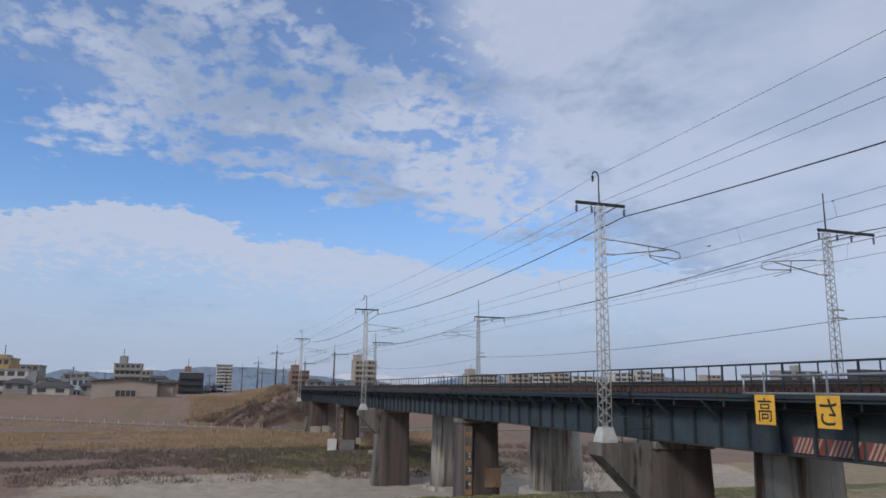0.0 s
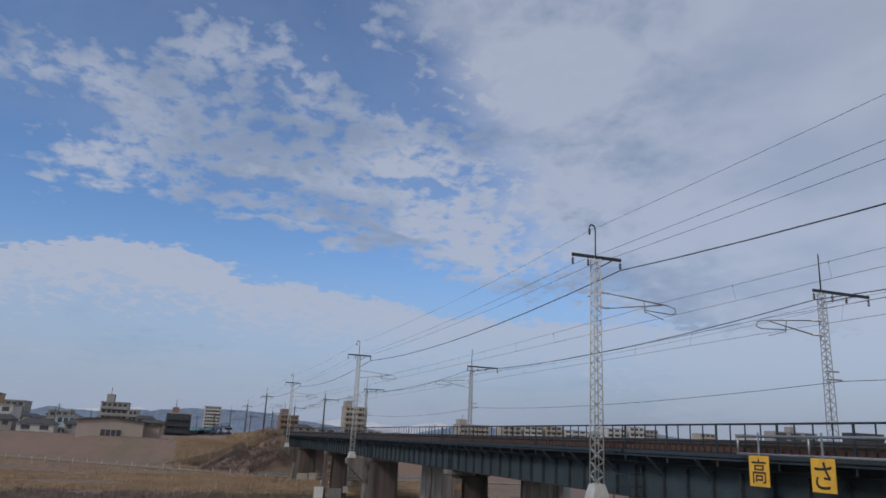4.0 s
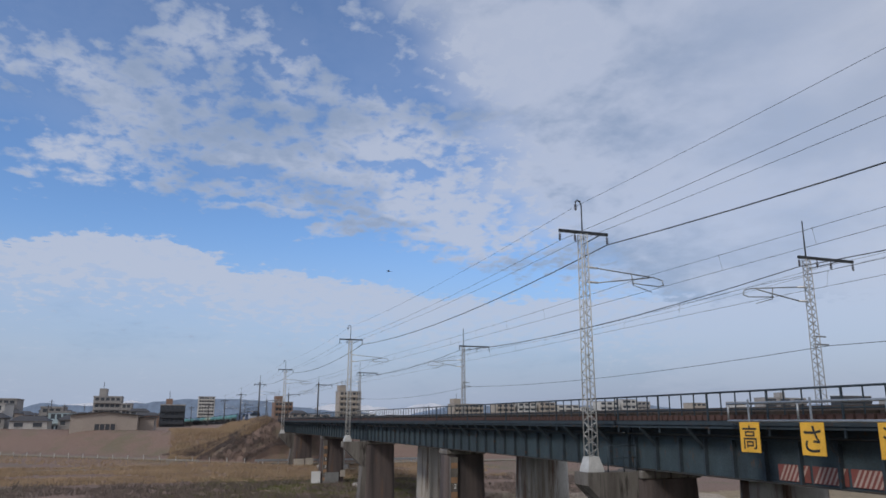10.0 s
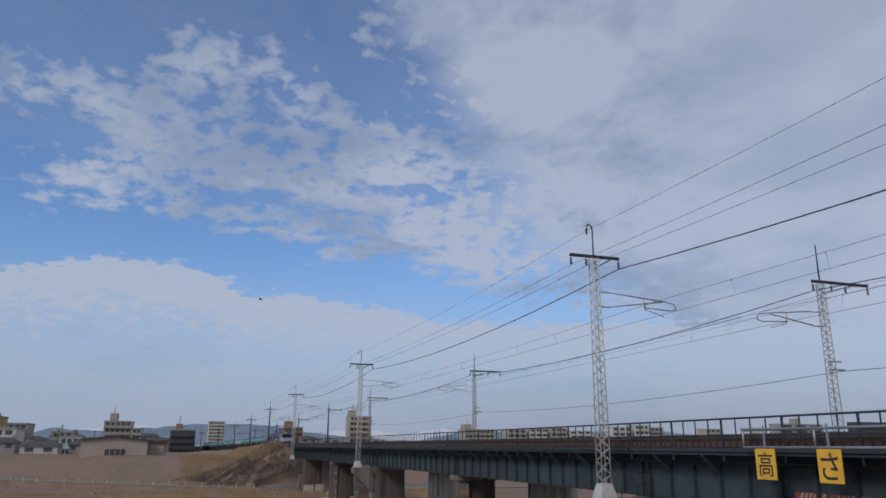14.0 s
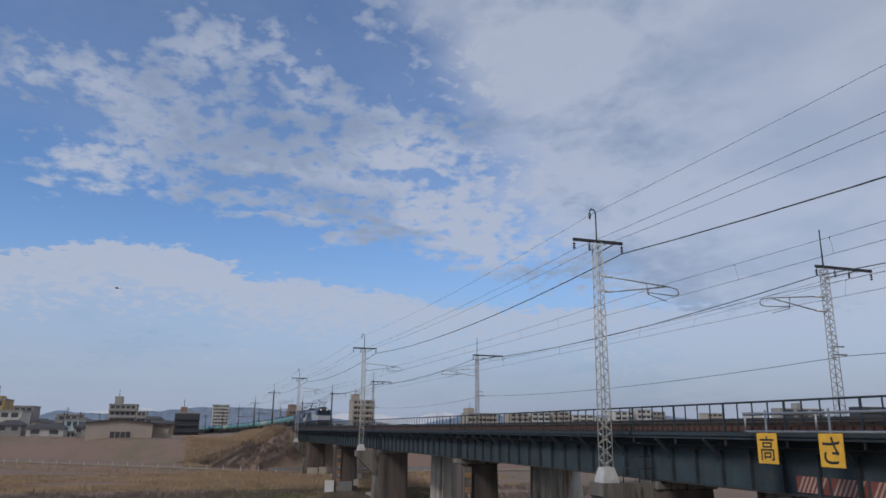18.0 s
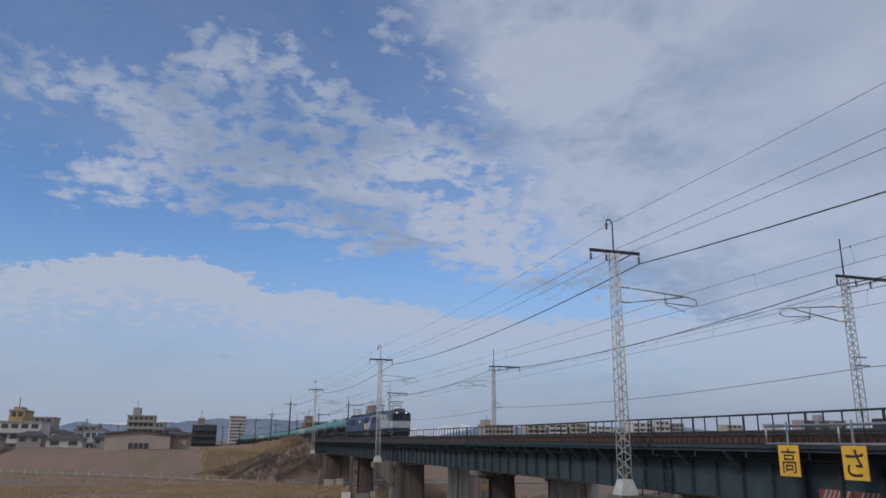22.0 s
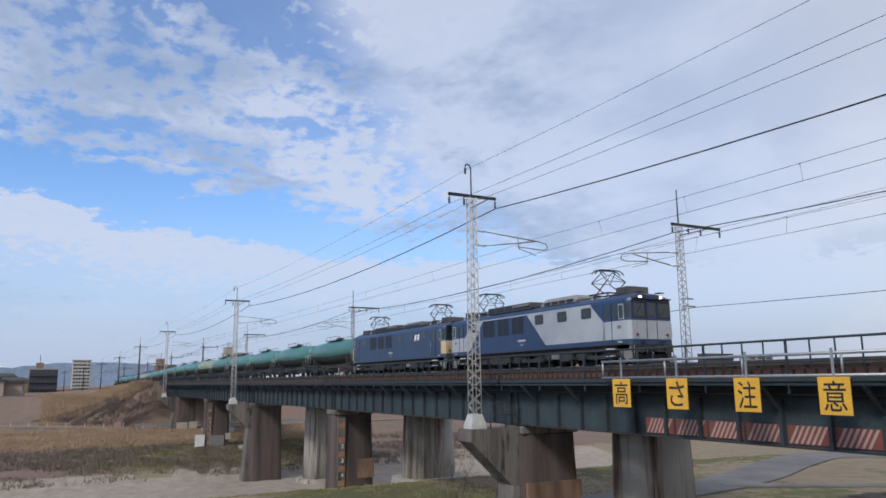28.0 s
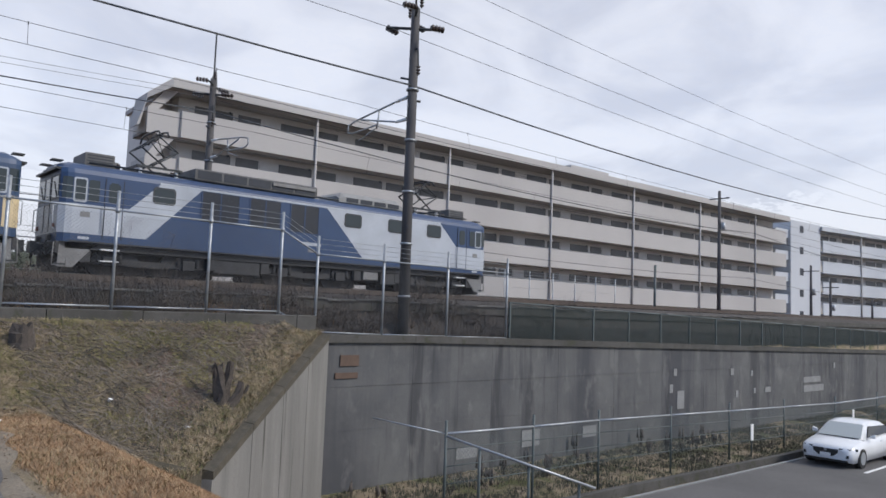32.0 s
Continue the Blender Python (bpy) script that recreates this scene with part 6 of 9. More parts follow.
    for q in range(4):
        part("vent", Mesh().box(u2x(10.35 + q * 0.68), u2x(10.9 + q * 0.68), -0.975, -0.95, 3.54, 3.7), M_GRIL, rc)
    for s in (-0.9, 0.9):
        part("roof_conduit", Mesh().rod((-8.0, s, 3.56), (8.0, s, 3.56), 0.035), M_DARKM, lc)
        for q in range(9):
            part("roof_insulator", Mesh().rod((-7 + q * 1.75, s * 0.5, 3.5), (-7 + q * 1.75, s * 0.5, 3.72), 0.06, n=7), M_PORC, lc)
    for x in (-6.0, 0.0, 6.0):
        bogie(lc, x)
    for x0, x1, z0, mt in ((-3.9, -2.2, 0.36, M_LGREY), (2.3, 3.0, 0.5, M_LSKIRT), (3.15, 3.9, 0.36, M_LGREY)):
        part("equipment_box", Mesh().box(x0, x1, -1.2, 1.2, z0, 0.86, bevel=0.04), mt, lc)
    for x0 in (-7.5, -4.5, -1.5, 1.5, 4.5, 7.5):
        part("traction_gear", Mesh().box(x0 - 0.5, x0 + 0.5, -0.46, 0.46, 0.3, 0.9, bevel=0.06), M_LGREY, lc)
    # solid blocks added to close off bright sky behind the bogies
    for x0 in (-6.0, 0.0, 6.0):
        part("brake_rigging", Mesh().box(x0 - 2.45, x0 + 2.45, -0.36, 0.36, 0.16, 0.88, bevel=0.05), M_LGREY, lc)
    for x0 in (-6.0, 0.0, 6.0):
        part("traction_motor", Mesh().rod((x0 - 0.45, -0.44, 0.55), (x0 - 0.45, 0.44, 0.55), 0.4, n=12).rod((x0 + 0.45, -0.44, 0.55), (x0 + 0.45, 0.44, 0.55), 0.4, n=12), M_LGREY, lc)
        for s in (-1, 1):
            part("sand_box", Mesh().box(x0 - 2.15, x0 - 1.85, s * 1.1 - 0.12, s * 1.1 + 0.12, 0.45, 0.86, bevel=0.03), M_LGREY, lc)
            part("sand_box", Mesh().box(x0 + 1.85, x0 + 2.15, s * 1.1 - 0.12, s * 1.1 + 0.12, 0.45, 0.86, bevel=0.03), M_LGREY, lc)
            part("sand_pipe", Mesh().rod((x0 - 1.95, s * 1.0, 0.5), (x0 - 1.8, s * 0.7, 0.12), 0.025), M_LGREY, lc)
            part("sand_pipe", Mesh().rod((x0 + 1.95, s * 1.0, 0.5), (x0 + 1.8, s * 0.7, 0.12), 0.025), M_LGREY, lc)
    return lc


def tank_wagon(material, label):
    tw = thing("tank_wagon", label, "tank wagon", group="tank wagons")
    L = 6.35
    prof = [(-L, 0.12), (-L + 0.03, 0.52), (-L + 0.12, 0.80), (-L + 0.30, 0.90), (-L + 0.5, 0.94), (-1.3, 1.18), (1.3, 1.18), (L - 0.5, 0.94), (L - 0.30, 0.90), (L - 0.12, 0.80), (L - 0.03, 0.52), (L, 0.12)]
    n = 28
    zc = lambda x: 2.42 - 0.07 * (1 - abs(x) / L)
    part("tank", Mesh().loft([[(x, r * math.cos(math.tau * k / n), zc(x) + r * math.sin(math.tau * k / n)) for k in range(n)] for x, r in prof], soft=True), material, tw)
    part("lower_shell", Mesh().loft([[(x, (r + 0.012) * math.cos(t), zc(x) + (r + 0.012) * math.sin(t)) for t in [math.radians(a) for a in range(200, 341, 14)]] for x, r in prof[1:-1]], closed=False, soft=True), M_TANKG, tw, "dark grey lower tank shell")
    part("underframe", Mesh().box(-6.5, 6.5, -0.35, 0.35, 0.92, 1.2).box(-6.55, -6.35, -1.25, 1.25, 0.9, 1.2).box(6.35, 6.55, -1.25, 1.25, 0.9, 1.2).box(-6.5, -3.4, -1.25, -1.15, 1.0, 1.14).box(3.4, 6.5, -1.25, -1.15, 1.0, 1.14).box(-6.5, -3.4, 1.15, 1.25, 1.0, 1.14).box(3.4, 6.5, 1.15, 1.25, 1.0, 1.14), M_LGREY, tw)
    for s in (-1, 1):
        part("saddle", Mesh().prism([(-1.1, 1.1), (1.1, 1.1), (1.0, 1.75), (0.6, 1.45), (-0.6, 1.45), (-1.0, 1.75)], "x", s * 4.9 - 0.15, s * 4.9 + 0.15), M_LGREY, tw)
        part("coupler", Mesh().box(min(s * 6.5, s * 6.85), max(s * 6.5, s * 6.85), -0.12, 0.12, 0.78, 1.0), M_DARKM, tw)
        part("end_ladder", Mesh().rod((s * 6.45, -0.9, 1.2), (s * 6.45, -0.9, 2.3), 0.02).rod((s * 6.45, -1.2, 1.2), (s * 6.45, -1.2, 2.3), 0.02).rod((s * 6.45, -1.2, 1.6), (s * 6.45, -0.9, 1.6), 0.02).rod((s * 6.45, -1.2, 2.0), (s * 6.45, -0.9, 2.0), 0.02).rod((s * 6.45, -1.2, 2.3), (s * 6.45, 1.2, 2.3), 0.02), M_GALV, tw)
        part("walkway_rail", Mesh().tube([(-2.0, s * 0.7, 3.5), (-1.9, s * 0.7, 3.86), (1.9, s * 0.7, 3.86), (2.0, s * 0.7, 3.5)], 0.022).rod((-0.6, s * 0.7, 3.5), (-0.6, s * 0.7, 3.86), 0.018).rod((0.6, s * 0.7, 3.5), (0.6, s * 0.7, 3.86), 0.018), M_DARKM, tw)
        bogie(tw, s * 4.55, 0.93, heavy=False)
    part("walkway", Mesh().box(-2.0, 2.0, -0.75, 0.75, 3.48, 3.53), M_DARKM, tw)
    part("manhole", Mesh().rod((0, 0, 3.45), (0, 0, 3.75), 0.32, 0.3, n=14).rod((0, 0, 3.75), (0, 0, 3.82), 0.2, 0.12, n=12), M_DARKM, tw)
    part("valve", Mesh().rod((0.9, 0, 3.45), (0.9, 0, 3.72), 0.1, n=8), M_DARKM, tw)
    part("lettering_bar", Mesh().loft([[(x, -(1.155) * math.cos(t), 2.40 + 1.155 * math.sin(t)) for t in (0.40, 0.47)] + [(x, -(1.14) * math.cos(t), 2.40 + 1.14 * math.sin(t)) for t in (0.47, 0.40)] for x in (-0.9, 0.9)]), M_HWH, tw, "faded white lettering bar")
    for q in (-2.2, 2.2):
        part("brake_gear", Mesh().box(q - 0.5, q + 0.5, -0.5, 0.5, 0.5, 0.92, bevel=0.05), M_LGREY, tw)
    part("end_platform", Mesh().box(-6.5, -6.2, -1.3, 1.3, 1.18, 1.22).box(6.2, 6.5, -1.3, 1.3, 1.18, 1.22), M_LGREY, tw)
    return tw


loco_a = locomotive(True)
loco_b = locomotive(False)
tank_a = tank_wagon(M_TANK, "glossy green cylindrical tank wagon with dark grey underside")
tank_b = tank_wagon(M_TANKP, "pale weathered green tank wagon among darker ones")
TRAIN = [(loco_a, 0.0), (loco_b, -18.75)]
for k in range(17):
    src = tank_b if k in (5, 12) else tank_a
    ob = src if (k == 0 or k == 5) else copy_thing(src, Matrix.Identity(4))
    TRAIN.append((ob, -34.8 - 13.62 * k))
V_TRAIN = 12.72


def train_rows(offset):
    rows = []
    for t in list(range(0, 20)) + list(range(20, 32, 2)) + [32]:
        front = 10.95 + V_TRAIN * (t - 31.0) + 0.11 * (t - 31.0) * smooth(22.0, 28.0, t)
        rows.append((float(t), on_track(front - HL + offset, Y_FAR)))
    return rows

# ---- trackside fence, gate and signal ----
def chain_net(xa, xb, y, lo, hi, pitch=0.085, r=0.0027):
    """Diagonal woven wires; lo and hi are the heights at both ends."""
    ms = Mesh()
    L_, H_ = xb - xa, max(hi) - min(lo)
    for sgn in (1, -1):
        k = -H_ if sgn > 0 else 0.0
        while k < L_ + (0 if sgn > 0 else H_):
            pts = []
            n = 24
            seg = []
            for q in range(n + 1):
                h = H_ * q / n
                x = k + h if sgn > 0 else k - h
                if 0 <= x <= L_:
                    t = x / L_
                    z = min(lo) + h
                    if lerp(lo[0], lo[1], t) <= z <= lerp(hi[0], hi[1], t):
                        seg.append((xa + x, y, z))
            if len(seg) > 1:
                ms.rod(seg[0], seg[-1], r, n=3, soft=False)
            k += pitch
    return ms


FENCE_Y = 17.2
fc = thing("chain_link_fence", "galvanised chain link fence with barbed wire along the railway", "fence")
# post x, foot, head, top rail, bottom rail
POSTS = [(-7.55, 1.45, 4.65, 4.16, 2.02), (-5.3, 1.45, 4.65, 4.16, 2.0), (-3.12, 1.55, 4.35, 3.84, 1.72), (-0.98, 1.55, 4.33, 3.84, 1.66)]
POSTS2 = [(1.38, 1.55, 4.33, 3.84, 1.66), (3.54, 1.55, 4.3, 3.84, 1.66), (5.72, 1.5, 4.27, 3.82, 1.66), (7.93, 1.5, 4.28, 3.82, 1.66), (9.9, 1.5, 4.27, 3.80, 1.66), (11.02, 0.95, 3.75, 3.25, 1.14), (13.28, 0.9, 3.72, 3.22, 1.08), (15.8, 0.9, 3.70, 3.20, 1.04), (18.5, 0.9, 3.68, 3.18, 1.0)]
for run_ in (POSTS, POSTS2):
    for x, z0, z1, zt, zb in run_:
        part("post", Mesh().rod((x, FENCE_Y, z0), (x, FENCE_Y, z1), 0.04, n=8), M_GALV, fc)
        part("post_clamp", Mesh().rod((x, FENCE_Y, zt - 0.05), (x, FENCE_Y, zt + 0.05), 0.055, n=8), M_GALV, fc)
    for a, b in zip(run_, run_[1:]):
        part("top_rail", Mesh().rod((a[0], FENCE_Y, a[3]), (b[0], FENCE_Y, b[3]), 0.024), M_GALV, fc)
        part("bottom_rail", Mesh().rod((a[0], FENCE_Y, a[4]), (b[0], FENCE_Y, b[4]), 0.024), M_GALV, fc)
        part("net", chain_net(a[0] + 0.04, b[0] - 0.04, FENCE_Y, (a[4], b[4]), (a[3], b[3])), M_NETG, fc)
        for q in (0.14, 0.28, 0.42):
            part("barbed_wire", Mesh().rod((a[0], FENCE_Y, a[3] + q), (b[0], FENCE_Y, b[3] + q), 0.006, n=4), M_GALV, fc)
# climbing dead vine on the posts
vine = Mesh()
random.seed(5)
for base in ((-5.3, 4.5), (-5.0, 4.2), (-3.4, 3.7), (-4.3, 3.6), (6.0, 3.6), (7.0, 3.4)):
    for k in range(5):
        p = Vector((base[0], FENCE_Y - 0.03, base[1]))
        for q in range(6):
            d = Vector((random.uniform(-0.28, 0.28), random.uniform(-0.03, 0.03), random.uniform(-0.32, 0.14)))
            vine.rod(p, p + d, 0.0032, 0.002, n=3)
            p = p + d
solo("dead_vine", vine, M_TWIG, "bare dead vine tangled in the fence wire", "vine", kind="stuff")

gt = thing("fence_gate", "closed double gate of galvanised tube with crossed braces", "gate")
for x in (-0.88, 0.18, 0.28, 1.28):
    part("gate_post", Mesh().rod((x, 17.2, 1.5), (x, 17.2, 4.33), 0.042, n=8), M_GALV, gt)
for a, b in ((-0.84, 0.14), (0.32, 1.24)):
    lf = part("leaf", Mesh().rod((a, 17.2, 3.82), (b, 17.2, 3.82), 0.026).rod((a, 17.2, 1.70), (b, 17.2, 1.70), 0.026).rod((a, 17.2, 1.7), (a, 17.2, 3.82), 0.026).rod((b, 17.2, 1.7), (b, 17.2, 3.82), 0.026), M_GALV, gt)
    part("mid_bar", Mesh().box(a, b, 17.16, 17.24, 2.66, 2.78), M_GALV, lf)
    part("brace", Mesh().rod((a, 17.2, 3.8), ((a + b) / 2, 17.2, 2.75), 0.016).rod((b, 17.2, 3.8), ((a + b) / 2, 17.2, 2.75), 0.016), M_GALV, lf)
    part("brace", Mesh().rod((a, 17.2, 1.72), ((a + b) / 2, 17.2, 2.68), 0.016).rod((b, 17.2, 1.72), ((a + b) / 2, 17.2, 2.68), 0.016), M_GALV, lf)
    part("net", chain_net(a + 0.03, b - 0.03, 17.2, (1.72, 1.72), (3.8, 3.8)), M_NETG, lf)
    part("handle", Mesh().box(b - 0.25 if a < 0 else a, b if a < 0 else a + 0.25, 17.12, 17.16, 2.84, 2.9).box(b - 0.25 if a < 0 else a, b if a < 0 else a + 0.25, 17.12, 17.16, 2.98, 3.02), M_GALV, lf)
cb = thing("kerb_wall", "low dark concrete kerb under the fence", "wall", kind="structure")
x = -3.6
while x < 10.9:
    w = min(1.98, 10.98 - x)
    part("kerb_block", Mesh().box(x, x + w, 17.06, 17.36, 0.7, 1.58, bevel=0.02), M_KERB, cb)
    x += 2.0

solo("track_shoulder", Mesh().loft([[(x, 17.4, 1.2 if x < 10.9 else 0.75), (x, 17.9, 1.62 if x < 10.9 else 1.3), (x, 18.7, 2.12), (x, 18.7, 1.0), (x, 17.4, 0.6)] for x in (-3.3, 4, 10.8, 11.2, 30, 90)]), M_BALL, "dark stony shoulder beside the near track", "ballast", kind="structure")
tr_ = thing("cable_trough", "row of grey concrete trough lids half sunk in dirt beside the near track", "cable trough", kind="structure")
part("trough", Mesh().box(-3.0, 90, 18.2, 18.42, 1.75, 2.02), M_KERB, tr_)
lid = Mesh().box(-0.485, 0.485, -0.17, 0.17, 0, 0.06, bevel=0.012).data("lid", M_LID)
random.seed(31)
for k in range(44):
    part("lid", lid, M_LID, tr_).matrix_basis = pose(-2.5 + k, 18.31 + random.uniform(-0.03, 0.03), 2.02 + random.uniform(-0.015, 0.03), random.uniform(-3, 3), random.uniform(-1.5, 1.5), random.uniform(-2, 2))
nb = thing("notice_box", "white notice box on a brown post behind the grass bank", "notice")
part("post", Mesh().box(-2.44, -2.30, 16.96, 17.04, 1.0, 2.3), M_BROWNP, nb)
bx = part("box", Mesh().box(-2.56, -2.2, 16.86, 16.98, 2.24, 2.83, bevel=0.02), M_T_PANEL, nb)
part("text_bar", Mesh().box(-2.49, -2.43, 16.854, 16.86, 2.36, 2.66), M_LSKIRT, bx)
part("text_bar", Mesh().box(-2.34, -2.32, 16.854, 16.86, 2.58, 2.70), M_RED, bx)

sg = thing("railway_signal", "dark three-lamp colour light signal seen from the side", "signal")
part("mast", Mesh().rod((1.65, 18.8, 1.8), (1.65, 18.8, 6.62), 0.085, 0.075, n=10), M_DARKM, sg)
part("bracket", Mesh().tube([(1.65, 18.8, 6.56), (1.9, 18.8, 6.54), (1.98, 18.8, 6.4)], 0.03).tube([(1.65, 18.8, 5.72), (1.9, 18.8, 5.72), (1.98, 18.8, 5.8)], 0.03), M_DARKM, sg)
hd = part("head", Mesh().prism([(1.93, 5.66), (2.08, 5.66), (2.08, 6.42), (1.93, 6.42)], "y", 18.52, 19.08), M_DARKM, sg)
for z in (5.82, 6.05, 6.28):
    part("hood", Mesh().loft([[(x, 18.8 + 0.11 * math.cos(t), z + 0.11 * math.sin(t)) for t in [math.radians(a) for a in range(-20, 201, 20)]] for x in (2.08, 2.30)], closed=False, soft=True), M_DARKM, hd)
    part("lens", Mesh().rod((2.08, 18.8, z), (2.09, 18.8, z), 0.09, n=12), M_GRIL, hd)
part("ladder", Mesh().rod((0.76, 18.75, 2.1), (1.12, 18.75, 5.93), 0.02).rod((1.0, 18.75, 2.1), (1.36, 18.75, 5.93), 0.02).tube([(1.36, 18.75, 5.93), (0.95, 18.75, 5.93), (0.8, 18.75, 5.86), (0.95, 18.75, 5.8)], 0.018), M_GALV, sg)
for q in range(11):
    part("rung", Mesh().rod((0.79 + q * 0.033, 18.75, 2.4 + q * 0.33), (1.03 + q * 0.033, 18.75, 2.4 + q * 0.33), 0.012, n=4), M_GALV, sg)
part("platform", Mesh().box(0.95, 1.85, 18.5, 18.95, 5.04, 5.1), M_GALV, sg)

# fence on the far side of the tracks
ff = thing("far_fence", "slim wire fence on the far side of the tracks", "fence")
for k in range(24):
    x = -7.7 + k * 2.22
    part("post", Mesh().rod((x, 30.5, 1.0), (x, 30.5, 4.45), 0.035, n=6), M_GALV, ff)
part("top_rail", Mesh().rod((-7.7, 30.5, 3.98), (43.4, 30.5, 3.98), 0.025), M_GALV, ff)
for z in (2.2, 2.8, 3.4, 4.2, 4.4):
    part("wire_strand", Mesh().rod((-7.7, 30.5, z), (43.4, 30.5, z), 0.008, n=4), M_GALV, ff)

# ---- poles by the line ----
def line_pole(x, y, z0, z1, side, rod):
    p = thing("catenary_pole", "dark weathered concrete catenary pole with angled crossarms", "mast", pose(x, 0, 0), group="catenary poles")
    part("pole", Mesh().rod((0, y, z0), (0, y, z1), 0.17, 0.135, n=14), M_POLE, p)
    if rod:
        part("top_rod", Mesh().rod((0, y, z1 - 0.5), (0, y, z1 + 1.9), 0.035), M_DARKM, p)
    for dz, a in ((-0.35, 1), (-0.75, -1)):
        part("crossarm", Mesh().rod((-0.55 * a, y - 0.75, z1 + dz), (0.55 * a, y + 0.75, z1 + dz + 0.18), 0.05, n=4), M_DARKM, p)
        for q in (-1, 1):
            ins = Mesh()
            for w in range(4):
                b0 = Vector((0.55 * a * q, y + 0.75 * q, z1 + dz + (0.18 if q > 0 else 0)))
                d = Vector((0.16 * (1 if q > 0 else -1), 0.02, -0.01))
                ins.rod(b0 + d * (w * 0.75 + 0.3), b0 + d * (w * 0.75 + 0.75), 0.11, 0.06, n=8)
            part("insulator", ins, M_PORC, p)
    for q in (-0.45, 0.45):
        part("insulator", insulator(Mesh(), (0.3 * q, y + q, z1 + 0.25)), M_PORC, p)
    part("hanger", Mesh().tube([(0, y, 9.95), (-0.1, y - 0.32, 9.85), (-0.1, y - 0.36, 9.3)], 0.025), M_DARKM, p)
    part("insulator", insulator(Mesh(), (-0.1, y - 0.36, 9.4), 3), M_PORC, p)
    part("feeder_bracket", Mesh().rod((0, y, 8.95), (-0.3, y + side * 0.25, 9.0), 0.035).rod((0, y, 8.3), (0.25, y - side * 0.1, 8.3), 0.04), M_DARKM, p)
    for q in range(5):
        part("band", Mesh().rod((0, y, z0 + 1.3 + q * 1.6), (0, y, z0 + 1.36 + q * 1.6), 0.195, n=14), M_GALV, p)
    cantilever(p, y, side, 8.45, 7.75, 3.0)
    return p


line_pole(P1X, P1Y, 0.9, 11.25, 1, True)
line_pole(M2X, M2Y, 1.5, 11.1, -1, True)
for x, y, z1 in ((58.7, 31.0, 12.8), (87.0, 35, 8.5), (92.5, 35, 6.9), (106, 35, 5.4)):
    up_ = thing("utility_pole", "slender dark utility pole beside the tracks", "pole", group="utility poles")
    part("pole", Mesh().rod((x, y, 0.7), (x, y, z1), 0.18, 0.12, n=10), M_POLE, up_)
    part("crossarm", Mesh().box(x - 0.04, x + 0.04, y - 0.9, y + 0.9, z1 - 0.7, z1 - 0.6), M_DARKM, up_)
    part("transformer", Mesh().rod((x, y - 0.35, z1 - 3.4), (x, y - 0.35, z1 - 2.7), 0.18, n=10), M_GALV, up_)
solo("signal_post", Mesh().rod((49.1, 31, 1), (49.1, 31, 5.85), 0.1, n=8), M_GREENP, "thin blue-grey post beside the track", "post")

# ---- retaining wall, wing wall and lower road ----
def wall_top(x):
    return lerp(0.86, 0.12, min(1.0, max(0.0, (x - 14) / 40)))


wl_ = thing("retaining_wall", "tall stained concrete retaining wall in cast panels", "wall", kind="structure")
x = 11.0
k = 0
while x < 96:
    w = 3.35
    part("panel", Mesh().loft([[(x + 0.004, 17.0 - 0.02, -3.4), (x + w - 0.004, 17.0 - 0.02, -3.4), (x + w - 0.004, 17.35, -3.4), (x + 0.004, 17.35, -3.4)], [(x + 0.004, 17.0, wall_top(x)), (x + w - 0.004, 17.0, wall_top(x + w)), (x + w - 0.004, 17.35, wall_top(x + w)), (x + 0.004, 17.35, wall_top(x))]]), M_WALL, wl_)
    part("coping", Mesh().loft([[(q, 16.9, wall_top(q) + 0.002), (q, 17.45, wall_top(q) + 0.002), (q, 17.45, wall_top(q) + 0.22), (q, 16.9, wall_top(q) + 0.22)] for q in (x, x + w - 0.01)]), M_KERB, wl_)
    for zz in (-0.35, -1.55, -2.7):
        part("form_line", Mesh().box(x + 0.02, x + w - 0.02, 16.982, 16.992, zz, zz + 0.012), M_WALL, wl_)
    x += w
    k += 1
for px_, pz, pw, ph in ((11.75, 0.22, 0.62, 0.30), (11.6, -0.12, 0.75, 0.16)):
    part("plaque", Mesh().box(px_, px_ + pw, 16.955, 16.99, pz, pz + ph), M_BROWNP, wl_, "small rusted plaque with worn characters")
random.seed(11)
for px_, pz, pw, ph in ((28.6, -0.55, 0.25, 0.3), (28.3, -1.25, 0.25, 0.35), (28.9, -1.95, 0.55, 0.75), (33.5, -0.65, 0.3, 0.3), (35.5, -0.75, 0.2, 0.25), (37.0, -1.6, 0.6, 0.25), (34.0, -1.7, 0.25, 0.3), (35.8, -1.6, 0.2, 0.25), (41.5, -1.3, 2.2, 0.3), (41.5, -1.8, 2.6, 0.35), (45.5, -0.6, 0.25, 0.3), (16.2, -2.75, 0.9, 0.35), (19.2, -2.65, 0.9, 0.55), (22.5, -2.6, 0.8, 0.4)):
    part("painted_patch", Mesh().box(px_, px_ + pw, 16.965, 16.985, pz, pz + ph), M_PATCH, wl_, "pale painted-over patch")
part("open_joint", Mesh().box(11.02, 11.08, 16.95, 16.996, -3.2, 0.80), M_BLK, wl_, "dark open joint beside the wing wall")
wg = thing("wing_wall", "sloping concrete wing wall beside the grass bank", "wall", kind="structure")
n_pan = 4
wdx, wdy = (WING_B[0] - WING_A[0]) / n_pan, (WING_B[1] - WING_A[1]) / n_pan
wn_ = Vector((wdy, -wdx, 0)).normalized() * 0.32
wing_top = lambda t: lerp(0.95, -1.12, t)
